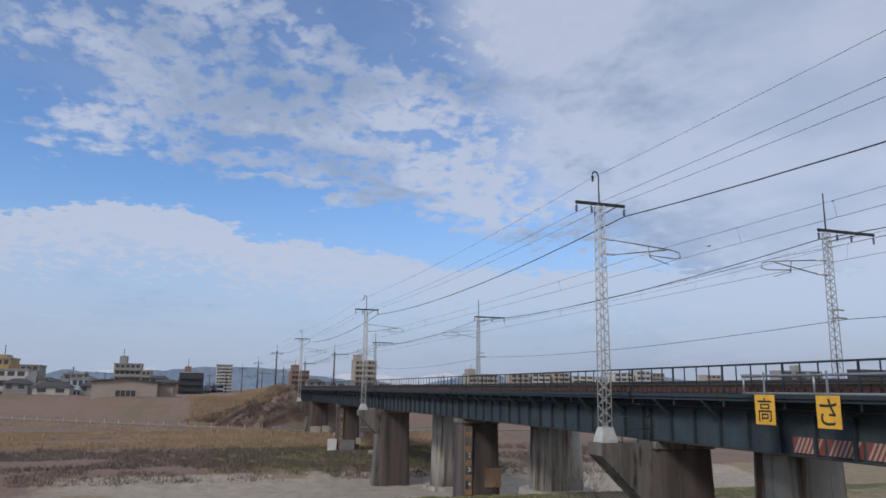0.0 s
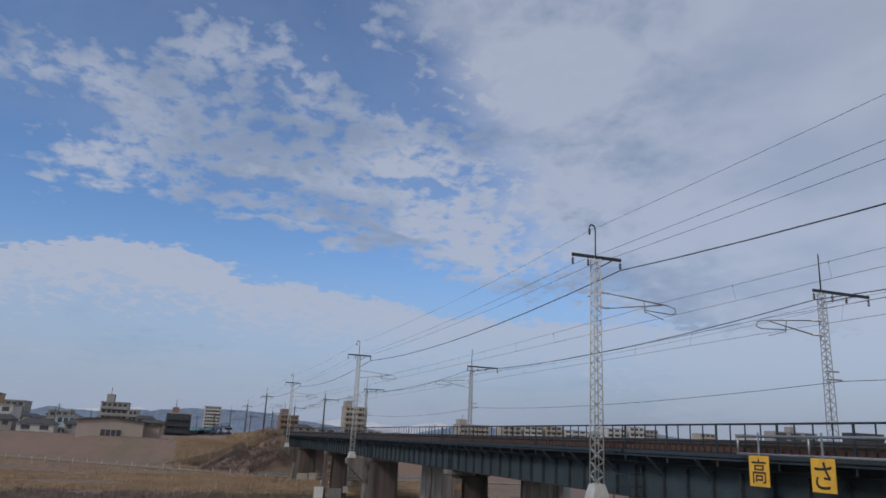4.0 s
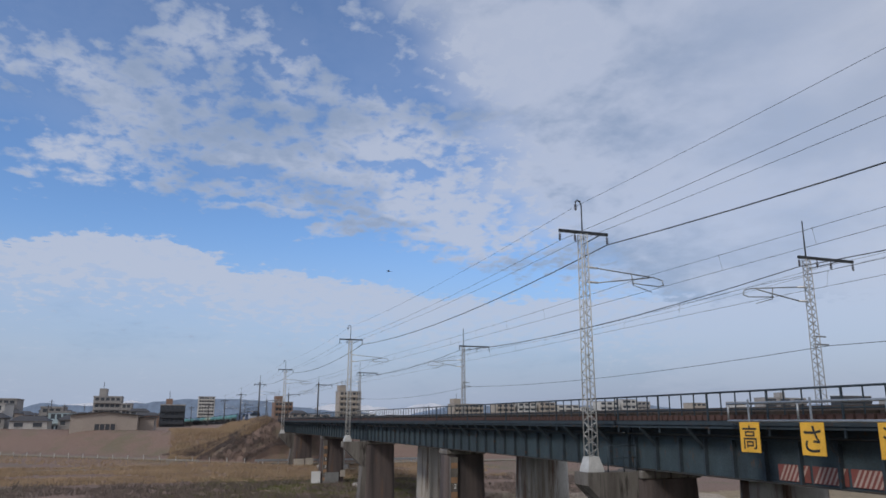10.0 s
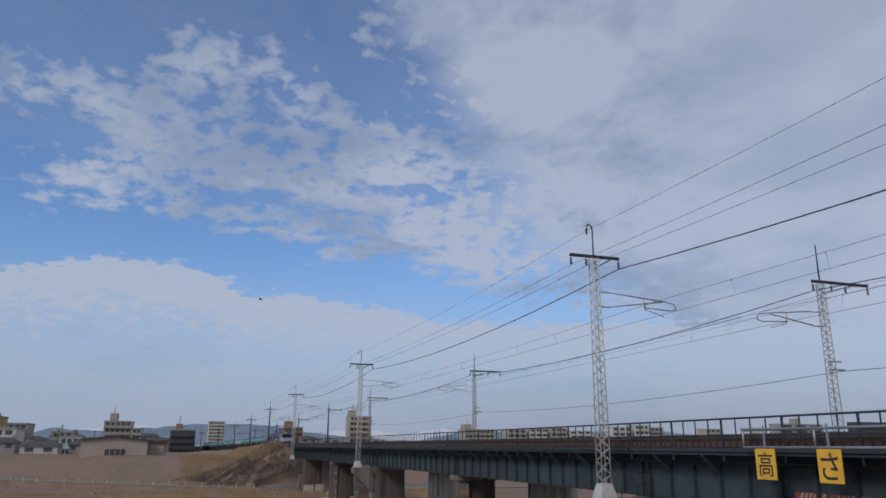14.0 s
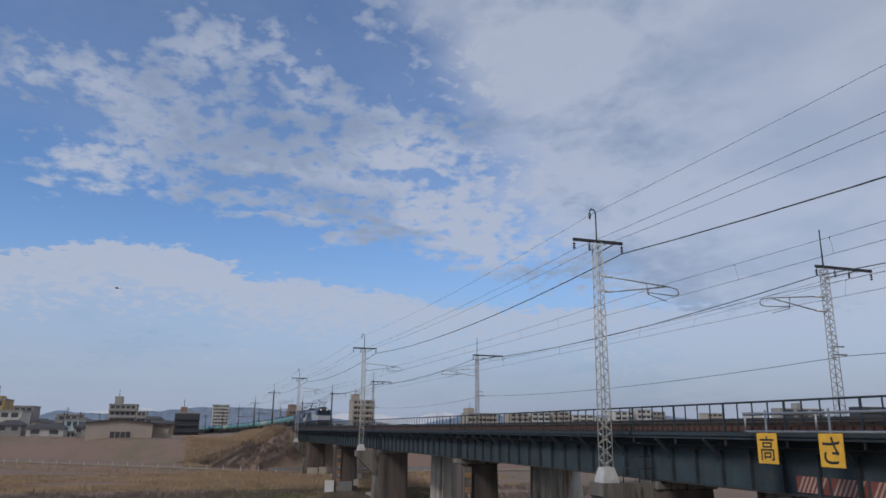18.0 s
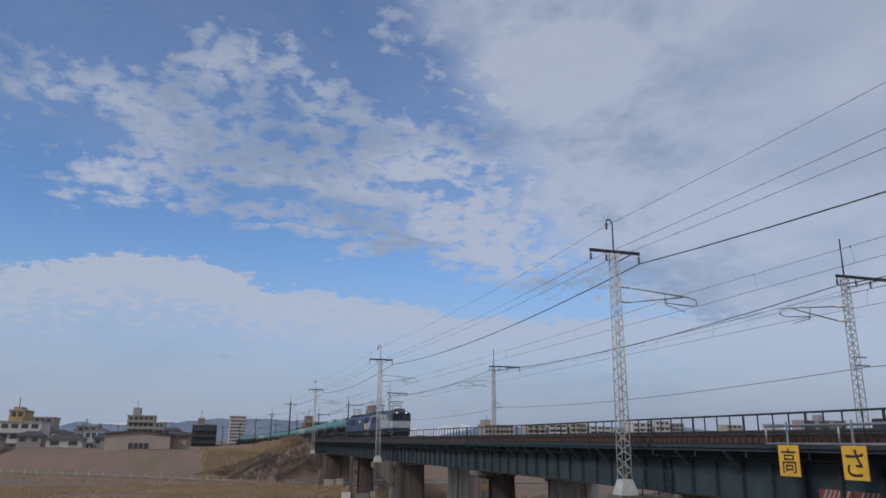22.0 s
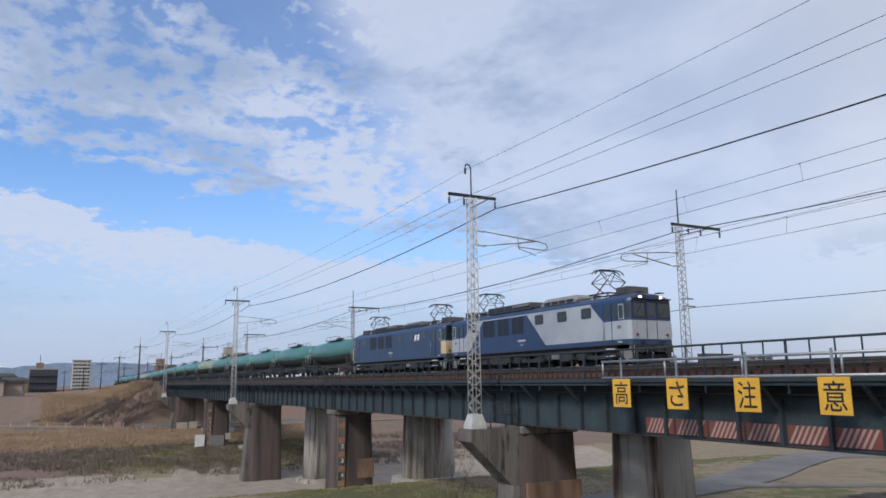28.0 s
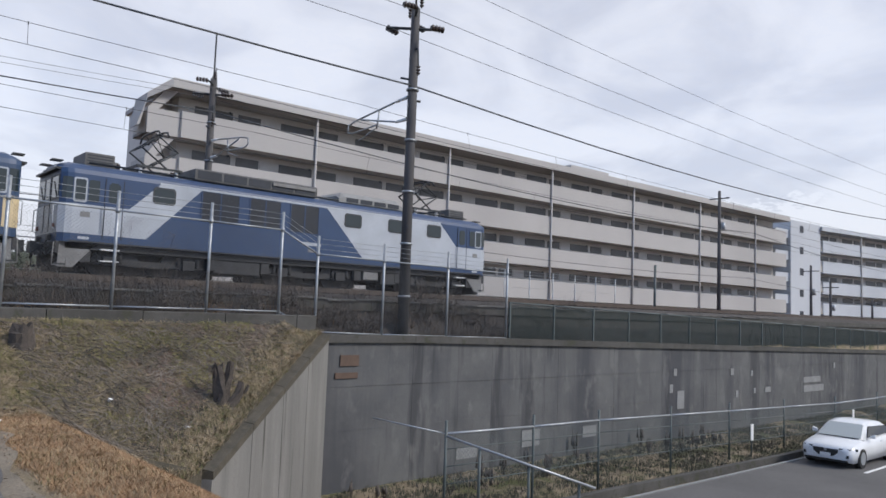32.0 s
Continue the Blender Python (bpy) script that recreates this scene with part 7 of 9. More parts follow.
for k in range(n_pan):
    a = (WING_A[0] + wdx * k, WING_A[1] + wdy * k)
    b = (WING_A[0] + wdx * (k + 0.985), WING_A[1] + wdy * (k + 0.985))
    ta, tb = wing_top(k / n_pan), wing_top((k + 0.985) / n_pan)
    part("panel", Mesh().loft([[(a[0], a[1], -3.4), (a[0] - wn_.x, a[1] - wn_.y, -3.4), (a[0] - wn_.x, a[1] - wn_.y, ta), (a[0], a[1], ta)], [(b[0], b[1], -3.4), (b[0] - wn_.x, b[1] - wn_.y, -3.4), (b[0] - wn_.x, b[1] - wn_.y, tb), (b[0], b[1], tb)]]), M_WINGC, wg)
    part("coping", Mesh().loft([[(p[0] - wn_.x * 0.45, p[1] - wn_.y * 0.45, z + 0.003), (p[0] - wn_.x * 1.08, p[1] - wn_.y * 1.08, z + 0.003), (p[0] - wn_.x * 1.05, p[1] - wn_.y * 1.05, z + 0.14), (p[0] - wn_.x * 0.45, p[1] - wn_.y * 0.45, z + 0.17)] for p, z in ((a, ta), (b, tb))]), M_EDGE, wg, "dark mossy coping edge")
edge = []
for k in range(15):
    t = k / 12
    px_, py_ = lerp(WING_A[0], WING_B[0], t), lerp(WING_A[1], WING_B[1], t)
    qx, qy = px_ + wn_.x * 2.4, py_ + wn_.y * 2.4
    rx, ry = px_ - wn_.x * 0.44, py_ - wn_.y * 0.44
    zq = ground_z(qx, qy)
    zr = wing_top(t) + 0.16 - max(0.0, t - 1.0) * 4
    edge.append([(rx, ry, zr), (qx, qy, zq + 0.02), (qx, qy, zq - 1.0), (rx, ry, zr - 1.0)])
solo("bank_edge", Mesh().loft(edge), M_EARTH, "earth of the grass bank behind the wing wall", "bank", kind="structure")
# dark netted fence on the wall
nf = thing("netted_fence", "low dark green netted fence on top of the wall", "fence")
x = 18.6
while x < 92:
    a, b = wall_top(x) + 0.2, wall_top(x + 2.3) + 0.2
    part("post", Mesh().box(x - 0.03, x + 0.03, 17.1, 17.16, a - 0.1, a + 1.25), M_GREENP, nf)
    part("top_rail", Mesh().rod((x, 17.13, a + 1.22), (x + 2.3, 17.13, b + 1.22), 0.03), M_GREENP, nf)
    part("net", chain_net(x + 0.04, x + 2.26, 17.13, (a, b), (a + 1.2, b + 1.2), 0.05, 0.006), M_NET, nf)
    x += 2.3

LOW_Z = -3.05
strip("lower_road", [(9.5, 8.4), (16, 8.0), (28, 7.8), (60, 8.0), (140, 9.0)], 7.4, lambda x, y: LOW_Z, M_ASPHP, "lower road beside the retaining wall", "road", thick=0.3)
solo("lower_kerb", Mesh().loft([[(x, y, LOW_Z + 0.13), (x, y + 0.2, LOW_Z + 0.13), (x, y + 0.2, LOW_Z - 0.3), (x, y, LOW_Z - 0.3)] for x, y in ((11, 12.4), (18.3, 12.3), (28, 12.0), (60, 12.0), (140, 12.8))]), M_KERB, "concrete kerb of the lower road", "kerb", kind="structure")
for k in range(9):
    solo("lane_dash", Mesh().box(27.6 + k * 8, 31.6 + k * 8, 9.16, 9.28, LOW_Z + 0.03, LOW_Z + 0.038), M_LINE, "white painted lane dash on the road", "road marking", group="lane dashes")
pf = thing("pipe_fence", "green post fence with a pale pipe rail below the wall", "fence")
fl = [(11.98, 12.8), (15.2, 12.95), (18.35, 13.2), (22.3, 13.25), (26.3, 13.3), (31.0, 13.4), (36.5, 13.5), (42.1, 13.6), (50, 13.7), (60, 13.8), (72, 13.9)]
ftop = lambda x: lerp(-1.0, -1.75, min(1, (x - 12) / 26))
for x, y in fl:
    part("post", Mesh().rod((x, y, LOW_Z - 0.2), (x, y, ftop(x) + 0.3), 0.035, n=6), M_GREENP, pf)
for (x0, y0), (x1, y1) in zip(fl, fl[1:]):
    part("pipe_rail", Mesh().rod((x0, y0, ftop(x0)), (x1, y1, ftop(x1)), 0.032), M_GALV, pf)
    for q in (0.35, 0.75, 1.15):
        part("wire_strand", Mesh().rod((x0, y0, ftop(x0) - q), (x1, y1, ftop(x1) - q), 0.012, n=4), M_GREENP, pf)
    part("net", chain_net(0, hyp(x1 - x0, y1 - y0), 0, (ftop(x0) - 1.25, ftop(x1) - 1.25), (ftop(x0), ftop(x1)), 0.11, 0.004), M_GREENP, pf).matrix_basis = pose(x0, y0, 0, 0, 0, math.degrees(math.atan2(y1 - y0, x1 - x0)))
part("side_rail", Mesh().rod((11.98, 12.8, -1.05), (14.2, 10.2, -2.0), 0.032), M_GALV, pf)
part("side_rail", Mesh().rod((11.98, 12.8, -1.0), (10.9, 14.2, -0.75), 0.02), M_GALV, pf)
for k in range(3):
    part("side_post", Mesh().rod((12.5 + k * 0.75, 12.2 - k * 0.85, LOW_Z), (12.5 + k * 0.75, 12.2 - k * 0.85, -1.25 - 0.33 * k), 0.035), M_GREENP, pf)
for x, y, z0 in ((27.95, 13.28, -2.6), (38.3, 13.4, -2.68)):
    mp_ = thing("marker_post", "white marker plate on a thin post beside the lower road", "post", group="marker posts")
    part("plate", Mesh().box(x - 0.10, x + 0.10, y - 0.04, y - 0.01, z0, z0 + 0.6, bevel=0.008), M_WHITE, mp_)
    part("post", Mesh().rod((x, y, LOW_Z - 0.2), (x, y, z0 + 0.5), 0.03), M_GREENP, mp_)
strip("gutter", [(11, 11.85), (18.3, 11.75), (28, 11.6), (60, 11.7), (140, 12.5)], 0.11, lambda x, y: LOW_Z, M_PATCH, "pale concrete gutter of the lower road", "gutter", lift=0.045)


# ---- cars ----
def car(paint, label, suv=False):
    """Nose towards -x, origin on the road under the middle."""
    c = thing("car", label, "car")
    L_, W_, H_ = 2.28, 0.90, (1.62 if suv else 1.44)
    sec = [(-2.28, 0.34, 0.62, 0.62), (-2.22, 0.24, 0.70, 0.76), (-2.05, 0.2, 0.76, 0.86), (-1.6, 0.2, 0.85, 0.895), (-0.95, 0.2, 0.93, 0.9), (0.2, 0.2, 0.95, 0.9), (1.3, 0.2, 0.98, 0.9), (1.95, 0.22, 1.0, 0.86), (2.25, 0.36, 0.92, 0.74)]
    part("body", Mesh().loft([[(x, -w * 0.94, z0), (x, -w, (z0 + z1) / 2), (x, -w * 0.97, z1 - 0.08), (x, -w * 0.84, z1), (x, w * 0.84, z1), (x, w * 0.97, z1 - 0.08), (x, w, (z0 + z1) / 2), (x, w * 0.94, z0)] for x, z0, z1, w in sec], soft=True), paint, c)
    cab = [(-1.15, 0.90, 0.78), (-0.35, H_ - 0.06, 0.60), (0.25, H_, 0.60), (1.0, H_ - 0.03, 0.59), (1.55 if not suv else 1.75, H_ - (0.18 if not suv else 0.1), 0.57), (2.0, 0.98, 0.66)]
    part("roof", Mesh().loft([[(x, -0.80, 0.9), (x, -w - 0.02, z - 0.02), (x, -w * 0.7, z), (x, w * 0.7, z), (x, w + 0.02, z - 0.02), (x, 0.80, 0.9)] for x, z, w in cab], soft=True), paint, c)
    part("windscreen", Mesh().loft([[(-1.10, -0.72, 0.945), (-1.10, 0.72, 0.945), (-1.13, 0.72, 0.953), (-1.13, -0.72, 0.953)], [(-0.40, -0.56, H_ - 0.085), (-0.40, 0.56, H_ - 0.085), (-0.43, 0.56, H_ - 0.077), (-0.43, -0.56, H_ - 0.077)]]), M_SCREEN, c)
    for s in (-1, 1):
        part("side_window", Mesh().loft([[(x, s * y, z) for x, y, z in ((-0.75, 0.795, 0.97), (-0.28, 0.66, H_ - 0.13), (1.35, 0.65, H_ - 0.2), (1.7, 0.79, 1.0))], [(x, s * (y + 0.02), z + 0.004) for x, y, z in ((-0.75, 0.80, 0.97), (-0.28, 0.665, H_ - 0.13), (1.35, 0.655, H_ - 0.2), (1.7, 0.795, 1.0))]]), M_TINT, c)
        part("door_handle", Mesh().box(0.3, 0.5, min(s * 0.885, s * 0.915), max(s * 0.885, s * 0.915), 0.78, 0.81), paint, c)
        part("headlight", Mesh().prism([(-2.275, s * 0.44), (-2.19, s * 0.74), (-1.86, s * 0.895), (-2.05, s * 0.44)], "z", 0.60, 0.685), M_GLASS, c)
        part("tail_light", Mesh().box(2.12, 2.22, min(s * 0.45, s * 0.76), max(s * 0.45, s * 0.76), 0.78, 0.9), M_RED, c)
        part("mirror", Mesh().loft([[(-0.72, s * 0.90, 0.97), (-0.60, s * 0.90, 0.97), (-0.60, s * 0.90, 1.05), (-0.72, s * 0.90, 1.05)], [(-0.74, s * 1.05, 0.96), (-0.58, s * 1.05, 0.96), (-0.58, s * 1.05, 1.10), (-0.74, s * 1.05, 1.10)]]), paint, c)
        part("fog_vent", Mesh().box(-2.26, -2.14, min(s * 0.5, s * 0.74), max(s * 0.5, s * 0.74), 0.38, 0.48), M_BLK, c)
        for x in (-1.42, 1.3):
            wh = part("wheel", Mesh().rod((x, s * 0.70, 0.33), (x, s * 0.905, 0.33), 0.33, n=20), M_RUB, c)
            part("rim", Mesh().rod((x, s * 0.905, 0.33), (x, s * 0.915, 0.33), 0.22, n=14), M_GALV, wh)
    part("grille", Mesh().prism([(-0.42, 0.64), (0.42, 0.64), (0.40, 0.52), (0.24, 0.40), (-0.24, 0.40), (-0.40, 0.52)], "x", -2.295, -2.2), M_BLK, c)
    part("emblem", Mesh().rod((-2.31, 0, 0.60), (-2.29, 0, 0.60), 0.05, n=10), M_GALV, c)
    part("number_plate", Mesh().box(-2.31, -2.296, -0.17, 0.17, 0.40, 0.50), M_WHITE, c)
    part("bumper_lip", Mesh().box(-2.28, -2.1, -0.7, 0.7, 0.22, 0.3, bevel=0.02), M_BLK, c)
    return c


car_white = car(M_CARW, "white hatchback driving on the lower road")
car_dark = car(M_CARK, "dark estate car driving along the far levee", suv=True)

# ---- apartment blocks ----
def gallery_block(m, length, label, end_flare=True, paint=None):
    """Five storeys of open galleries; local x along the front, -y towards the railway."""
    b = thing("apartment_building", label, "apartment building", m, group="gallery apartment blocks")
    top, st, par = 16.0, 3.04, 1.72
    paint = paint or M_APT
    part("rear_wall", Mesh().box(0.3, length - 0.3, 1.7, 9.5, -1, top - 0.6), M_APTD, b)
    part("roof", Mesh().box(-0.8, length + 0.3, -0.35, 9.9, top - 0.62, top - 0.30).box(-0.8, length + 0.3, -0.40, -0.05, top - 0.62, top), paint, b, "pale roof edge")
    for k in range(5):
        z = top - 1.95 - st * k
        bl_ = part("gallery", Mesh().box(0, length, 0, 0.14, z - par, z).box(0, length, 0.14, 1.7, z - par, z - par + 0.16), paint, b, "pale gallery parapet")
        nb_ = int(length / 6.4)
        for q in range(nb_):
            xa = 1.2 + q * 6.4
            for w0, w1, h0, h1 in ((0.2, 2.9, par + 0.30, par + 0.95), (3.3, 5.0, par + 0.30, par + 0.95)):
                zz = z - par
                wi = part("window", Mesh().box(xa + w0, xa + w1, 1.66, 1.695, zz + h0, zz + h1), M_GALW, bl_)
            part("door", Mesh().box(xa + 5.1, xa + 5.95, 1.66, 1.695, z - par + 0.17, z + 0.75), M_APTD, bl_)
            part("vent", Mesh().box(xa + 2.6, xa + 2.8, 1.65, 1.695, z + 0.85, z + 1.0), M_GRIL, bl_)
    n_p = int(length / 12.6)
    for q in range(n_p + 1):
        xp = 9.8 + q * 12.6
        if xp < length:
            part("downpipe", Mesh().rod((xp, -0.12, 0), (xp, -0.12, top - 0.5), 0.09, n=8), M_APT, b)
    if end_flare:
        # stair end with slanted side screens
        for k in range(5):
            z = top - 1.95 - st * k
            part("stair_landing", Mesh().box(-2.1, 0.0, 0.35, 3.0, z - par, z - par + 0.2).box(-2.1, -1.95, 0.35, 3.0, z - par, z - 0.25).box(-2.1, 0, 0.2, 0.35, z - par, z - 0.1), M_APT, b)
            part("slanted_screen", Mesh().prism([(-2.05, z - 0.1), (-1.4, z - 0.1), (-0.2, z + 1.3), (-1.0, z + 1.3)], "y", 0.4, 0.6), M_APT, b)
        part("eave_prow", Mesh().loft([[(-0.8, -0.4, top - 0.6), (-0.8, 3.4, top - 0.6), (-0.8, 3.4, top - 0.01), (-0.8, -0.4, top - 0.01)], [(-2.2, 0.1, top - 1.5), (-2.2, 2.6, top - 1.5), (-2.2, 2.6, top - 1.15), (-2.2, 0.1, top - 1.15)], [(-2.7, 0.3, top - 3.3), (-2.7, 1.8, top - 3.3), (-2.5, 1.8, top - 3.2), (-2.5, 0.3, top - 3.2)]]), M_APT, b)
        part("stair_core", Mesh().box(-0.6, 0.3, 3.0, 9.5, -1, top - 0.6), M_APTD, b)
    return b


BLD_A, BLD_B = (18.4, 46.4), (99.5, 43.2)
ang = math.degrees(math.atan2(BLD_B[1] - BLD_A[1], BLD_B[0] - BLD_A[0]))
gallery_block(pose(BLD_A[0], BLD_A[1], 0, 0, 0, ang), 81.1, "long cream five-storey gallery apartment block")
sb = thing("stair_tower", "pale grey stair tower joining two blocks", "building", pose(101.5, 44.5, 0, 0, 0, -4))
part("wall", Mesh().box(2.0, 10.5, 0, 8, -1, 16.2), M_APTW, sb)
for k in range(5):
    part("landing", Mesh().box(-1.5, 2.0, 0.3, 6, 1.6 + k * 3.0, 2.8 + k * 3.0), M_APTW, sb)
    part("window", Mesh().box(4.5, 5.5, -0.03, 0, 2.6 + k * 3.0, 3.6 + k * 3.0), M_GRIL, sb)
gallery_block(pose(112.5, 43.6, 0.0, 0, 0, -10), 60, "second pale grey-white gallery apartment block further along the line", False, M_APTW)
part("parapet_box", Mesh().box(40, 46, 2, 6, 16.0, 17.0), M_APT, bpy.data.objects["apartment_building"])

# ---- town on the far bank ----
M_T_BEIGE = mat("beige_cladding", (0.35, 0.30, 0.262), (0.31, 0.265, 0.235), 0.8, scale=0.3, fine=4, bump=0.05)
M_T_GREY = mat("grey_facade", (0.30, 0.29, 0.285), (0.24, 0.23, 0.225), 0.85, scale=0.1, fine=2, bump=0)
M_T_PALE = mat("pale_facade", (0.50, 0.49, 0.47), (0.42, 0.41, 0.40), 0.85, scale=0.1, fine=2, bump=0)
M_T_WARM = mat("warm_beige_facade", (0.36, 0.32, 0.28), (0.29, 0.26, 0.23), 0.85, scale=0.1, fine=2, bump=0)
M_T_BROWN = mat("brown_facade", (0.23, 0.15, 0.115), (0.18, 0.12, 0.09), 0.85, scale=0.1, fine=2, bump=0)
M_T_DARK = mat("dark_facade", (0.045, 0.05, 0.062), (0.035, 0.04, 0.05), 0.6, scale=0.1, fine=2, bump=0)
M_T_YEL = mat("ochre_facade", (0.42, 0.31, 0.14), (0.30, 0.22, 0.12), 0.8, scale=0.2, fine=2, bump=0)
M_T_ROOF = mat("dark_roof_tile", (0.07, 0.068, 0.07), (0.05, 0.048, 0.05), 0.7, scale=1, fine=6, bump=0.1)
M_T_WIN = mat("far_window_glass", (0.06, 0.07, 0.085), None, 0.25, bump=0)


def far_block(x, y0, y1, z1, wall, label, floors=6, tower=None, depth=14, bays=5, steps=0, name="apartment_building"):
    b = thing(name, label, "building", group="")
    z0 = -3.0
    part("wall", Mesh().box(x - depth, x, y0, y1, z0, z1), wall, b)
    part("roof", Mesh().box(x - depth - 0.2, x + 0.2, y0 - 0.2, y1 + 0.2, z1, z1 + 0.5), M_T_GREY, b)
    h = (z1 - z0) / floors
    for k in range(floors):
        za = z0 + h * k
        y1k = y1
        bk = part("balcony", Mesh().box(x + 0.02, x + 1.1, y0 + 0.3, y1k - 0.3, za + 0.05, za + 0.42 * h), wall, b)
        for q in range(bays):
            wa = lerp(y0 + 0.5, y1 - 0.5, (q + 0.15) / bays)
            wb = lerp(y0 + 0.5, y1 - 0.5, (q + 0.85) / bays)
            wi = part("window", Mesh().box(x + 0.005, x + 0.06, wa, wb, za + 0.45 * h, za + 0.88 * h), M_T_WIN, b)
    if tower:
        ta, tb, tz = tower
        part("roof_tower", Mesh().box(x - depth * 0.7, x - 1, ta, tb, z1 + 0.5, tz), wall if wall is not M_T_DARK else M_T_BROWN, b)
        part("antenna", Mesh().rod((x - 3, (ta + tb) / 2, tz), (x - 3, (ta + tb) / 2, tz + 3.5), 0.12), M_DARKM, b)
    return b


far_block(-420, -40.7, -27.5, 13.3, M_T_GREY, "stepped grey apartment block with a roof tower", 5, (-38.4, -34.9, 17.6))
far_block(-418, -27.5, -22.4, 9.8, M_T_GREY, "lower wing of a grey apartment block", 4, bays=2)
far_block(-380, -7.9, 3.3, 8.7, M_T_DARK, "dark glazed office block with a brown tower", 4, (-5.6, -2.6, 11.8))
far_block(-620, 15.0, 27.4, 19.7, M_T_PALE, "pale slab tower block", 9, bays=6)
far_block(-480, 56.9, 68.2, 13.0, M_T_BROWN, "reddish brown apartment block", 5, (57.5, 61.7, 17.0))
far_block(-420, 85.2, 97.8, 17.9, M_T_WARM, "tall pale apartment block with an end tower", 7, (85.2, 89.2, 21.5), depth=10)
far_block(-500, 184, 206, 13.6, M_T_WARM, "wide beige apartment block", 5, (184, 189, 17.5), bays=8)
far_block(-600, 279, 300, 9.5, M_T_WARM, "beige apartment block in the distance", 4, bays=6)
far_block(-520, 325, 352, 9.0, M_T_GREY, "long grey apartment block in the distance", 4, bays=8)
far_block(-300, -68, -63, 11.0, M_T_YEL, "ochre building with a roof mast", 4, (-67, -64.5, 12.5), bays=2)
far_block(-262, -62, -50, 6.4, M_T_PALE, "white three-storey building with open galleries", 3, bays=4)
far_block(-330, -70.5, -59, 9.4, M_T_GREY, "grey apartment block behind white houses", 4, bays=5)
far_block(-272, -39.3, -33.0, 4.1, mat("pale_blue_cladding", (0.42, 0.52, 0.56), None, 0.7, scale=0.2, bump=0), "pale blue workshop building", 2, bays=3, name="workshop")
far_block(-340, -52, -44, 6.6, M_T_GREY, "low grey block among houses", 3, bays=3)
# hazy skyline beyond the railway, each block by its bearing from the levee
for b0, b1, el_, wall in ((-66.6, -65.2, 1.28, M_T_WARM), (-65.0, -63.6, 1.36, M_T_PALE), (-63.4, -62.2, 1.40, M_T_WARM), (-62.0, -60.4, 1.20, M_T_PALE), (-58.9, -57.5, 1.46, M_T_PALE), (-57.3, -56.3, 1.60, M_T_PALE), (-56.2, -55.3, 1.44, M_T_GREY), (-52.4, -51.4, 1.34, M_T_WARM), (-49.5, -48.8, 1.40, M_T_PALE), (-47.6, -44.9, 1.68, M_T_GREY), (-42.8, -41.0, 1.76, M_T_DARK), (-40.0, -38.4, 1.5, M_T_GREY)):
    y0_, y1_ = sorted(-640 / math.tan(radians(q)) for q in (b0, b1))
    far_block(-640, y0_, y1_, 1.85 + hyp(640, y0_) * math.tan(radians(el_)), wall, "apartment block in the hazy skyline beyond the railway", 5, (lerp(y0_, y1_, 0.4), lerp(y0_, y1_, 0.52), 1.85 + hyp(640, y0_) * math.tan(radians(el_ + 0.4))) if b0 == -47.6 else None, bays=3)
# block seen beyond the tracks to the north
nbk = thing("apartment_building", "pale stepped apartment block behind the river woods", "building")
part("wall", Mesh().box(-87, -81, 220, 232, 0, 14.6).box(-81, -76, 220, 232, 0, 11.5), M_T_WARM, nbk)
for k in range(4):
    part("balcony", Mesh().box(-86.5, -76.2, 218.9, 219.98, 2.0 + k * 2.8, 3.1 + k * 2.8), M_T_WARM, nbk)

wh = thing("warehouse", "beige clad warehouse with a low dark gable roof", "warehouse")
part("wall", Mesh().prism([(-24.8, -3), (-9.6, -3), (-9.6, 3.0), (-17.0, 3.75), (-24.8, 3.0)], "x", -240, -205), M_T_BEIGE, wh)
part("roof", Mesh().loft([[(x, -25.3, 2.98), (x, -17.0, 3.80), (x, -9.1, 2.98), (x, -9.1, 3.15), (x, -17.0, 4.0), (x, -25.3, 3.15)] for x in (-241, -204.4)]), M_T_ROOF, wh)
part("annex", Mesh().box(-236, -209, -9.6, -5.8, -3, 2.4), M_T_BEIGE, wh)
part("annex_roof", Mesh().box(-236.5, -208.5, -9.6, -5.3, 2.4, 2.6), M_T_ROOF, wh)
dr_ = part("loading_door", Mesh().box(-205.0, -204.9, -19.4, -14.6, -0.6, 0.9), M_T_DARK, wh)
for q in range(5):
    part("mullion", Mesh().box(-204.9, -204.84, -19.4 + q * 1.2, -19.25 + q * 1.2, -0.6, 0.9), M_T_BEIGE, dr_)
part("loading_door", Mesh().box(-214, -211, -5.8, -5.7, 0.5, 1.8), M_T_DARK, wh)


def house(x, y0, y1, z1, label, wall, depth=8):
    h = thing("house", label, "house", group="houses")
    part("wall", Mesh().box(x - depth, x, y0, y1, -3.0, z1), wall, h)
    part("roof", Mesh().loft([[(x + 0.5, y0 - 0.5, z1), (x + 0.5, y1 + 0.5, z1), (x - depth - 0.5, y1 + 0.5, z1), (x - depth - 0.5, y0 - 0.5, z1)], [(x - depth / 2 + 0.6, y0 + 1.6, z1 + 1.4), (x - depth / 2 + 0.6, y1 - 1.6, z1 + 1.4), (x - depth / 2 - 0.6, y1 - 1.6, z1 + 1.4), (x - depth / 2 - 0.6, y0 + 1.6, z1 + 1.4)]]), M_T_ROOF, h)
    for q in range(2):
        wa = lerp(y0, y1, 0.12 + q * 0.5)
        w = part("window", Mesh().box(x, x + 0.06, wa, wa + (y1 - y0) * 0.24, z1 - 1.5, z1 - 0.4), M_T_WIN, h)
        part("sill", Mesh().box(x, x + 0.15, wa - 0.1, wa + (y1 - y0) * 0.24 + 0.1, z1 - 1.62, z1 - 1.5), M_T_PALE, w)


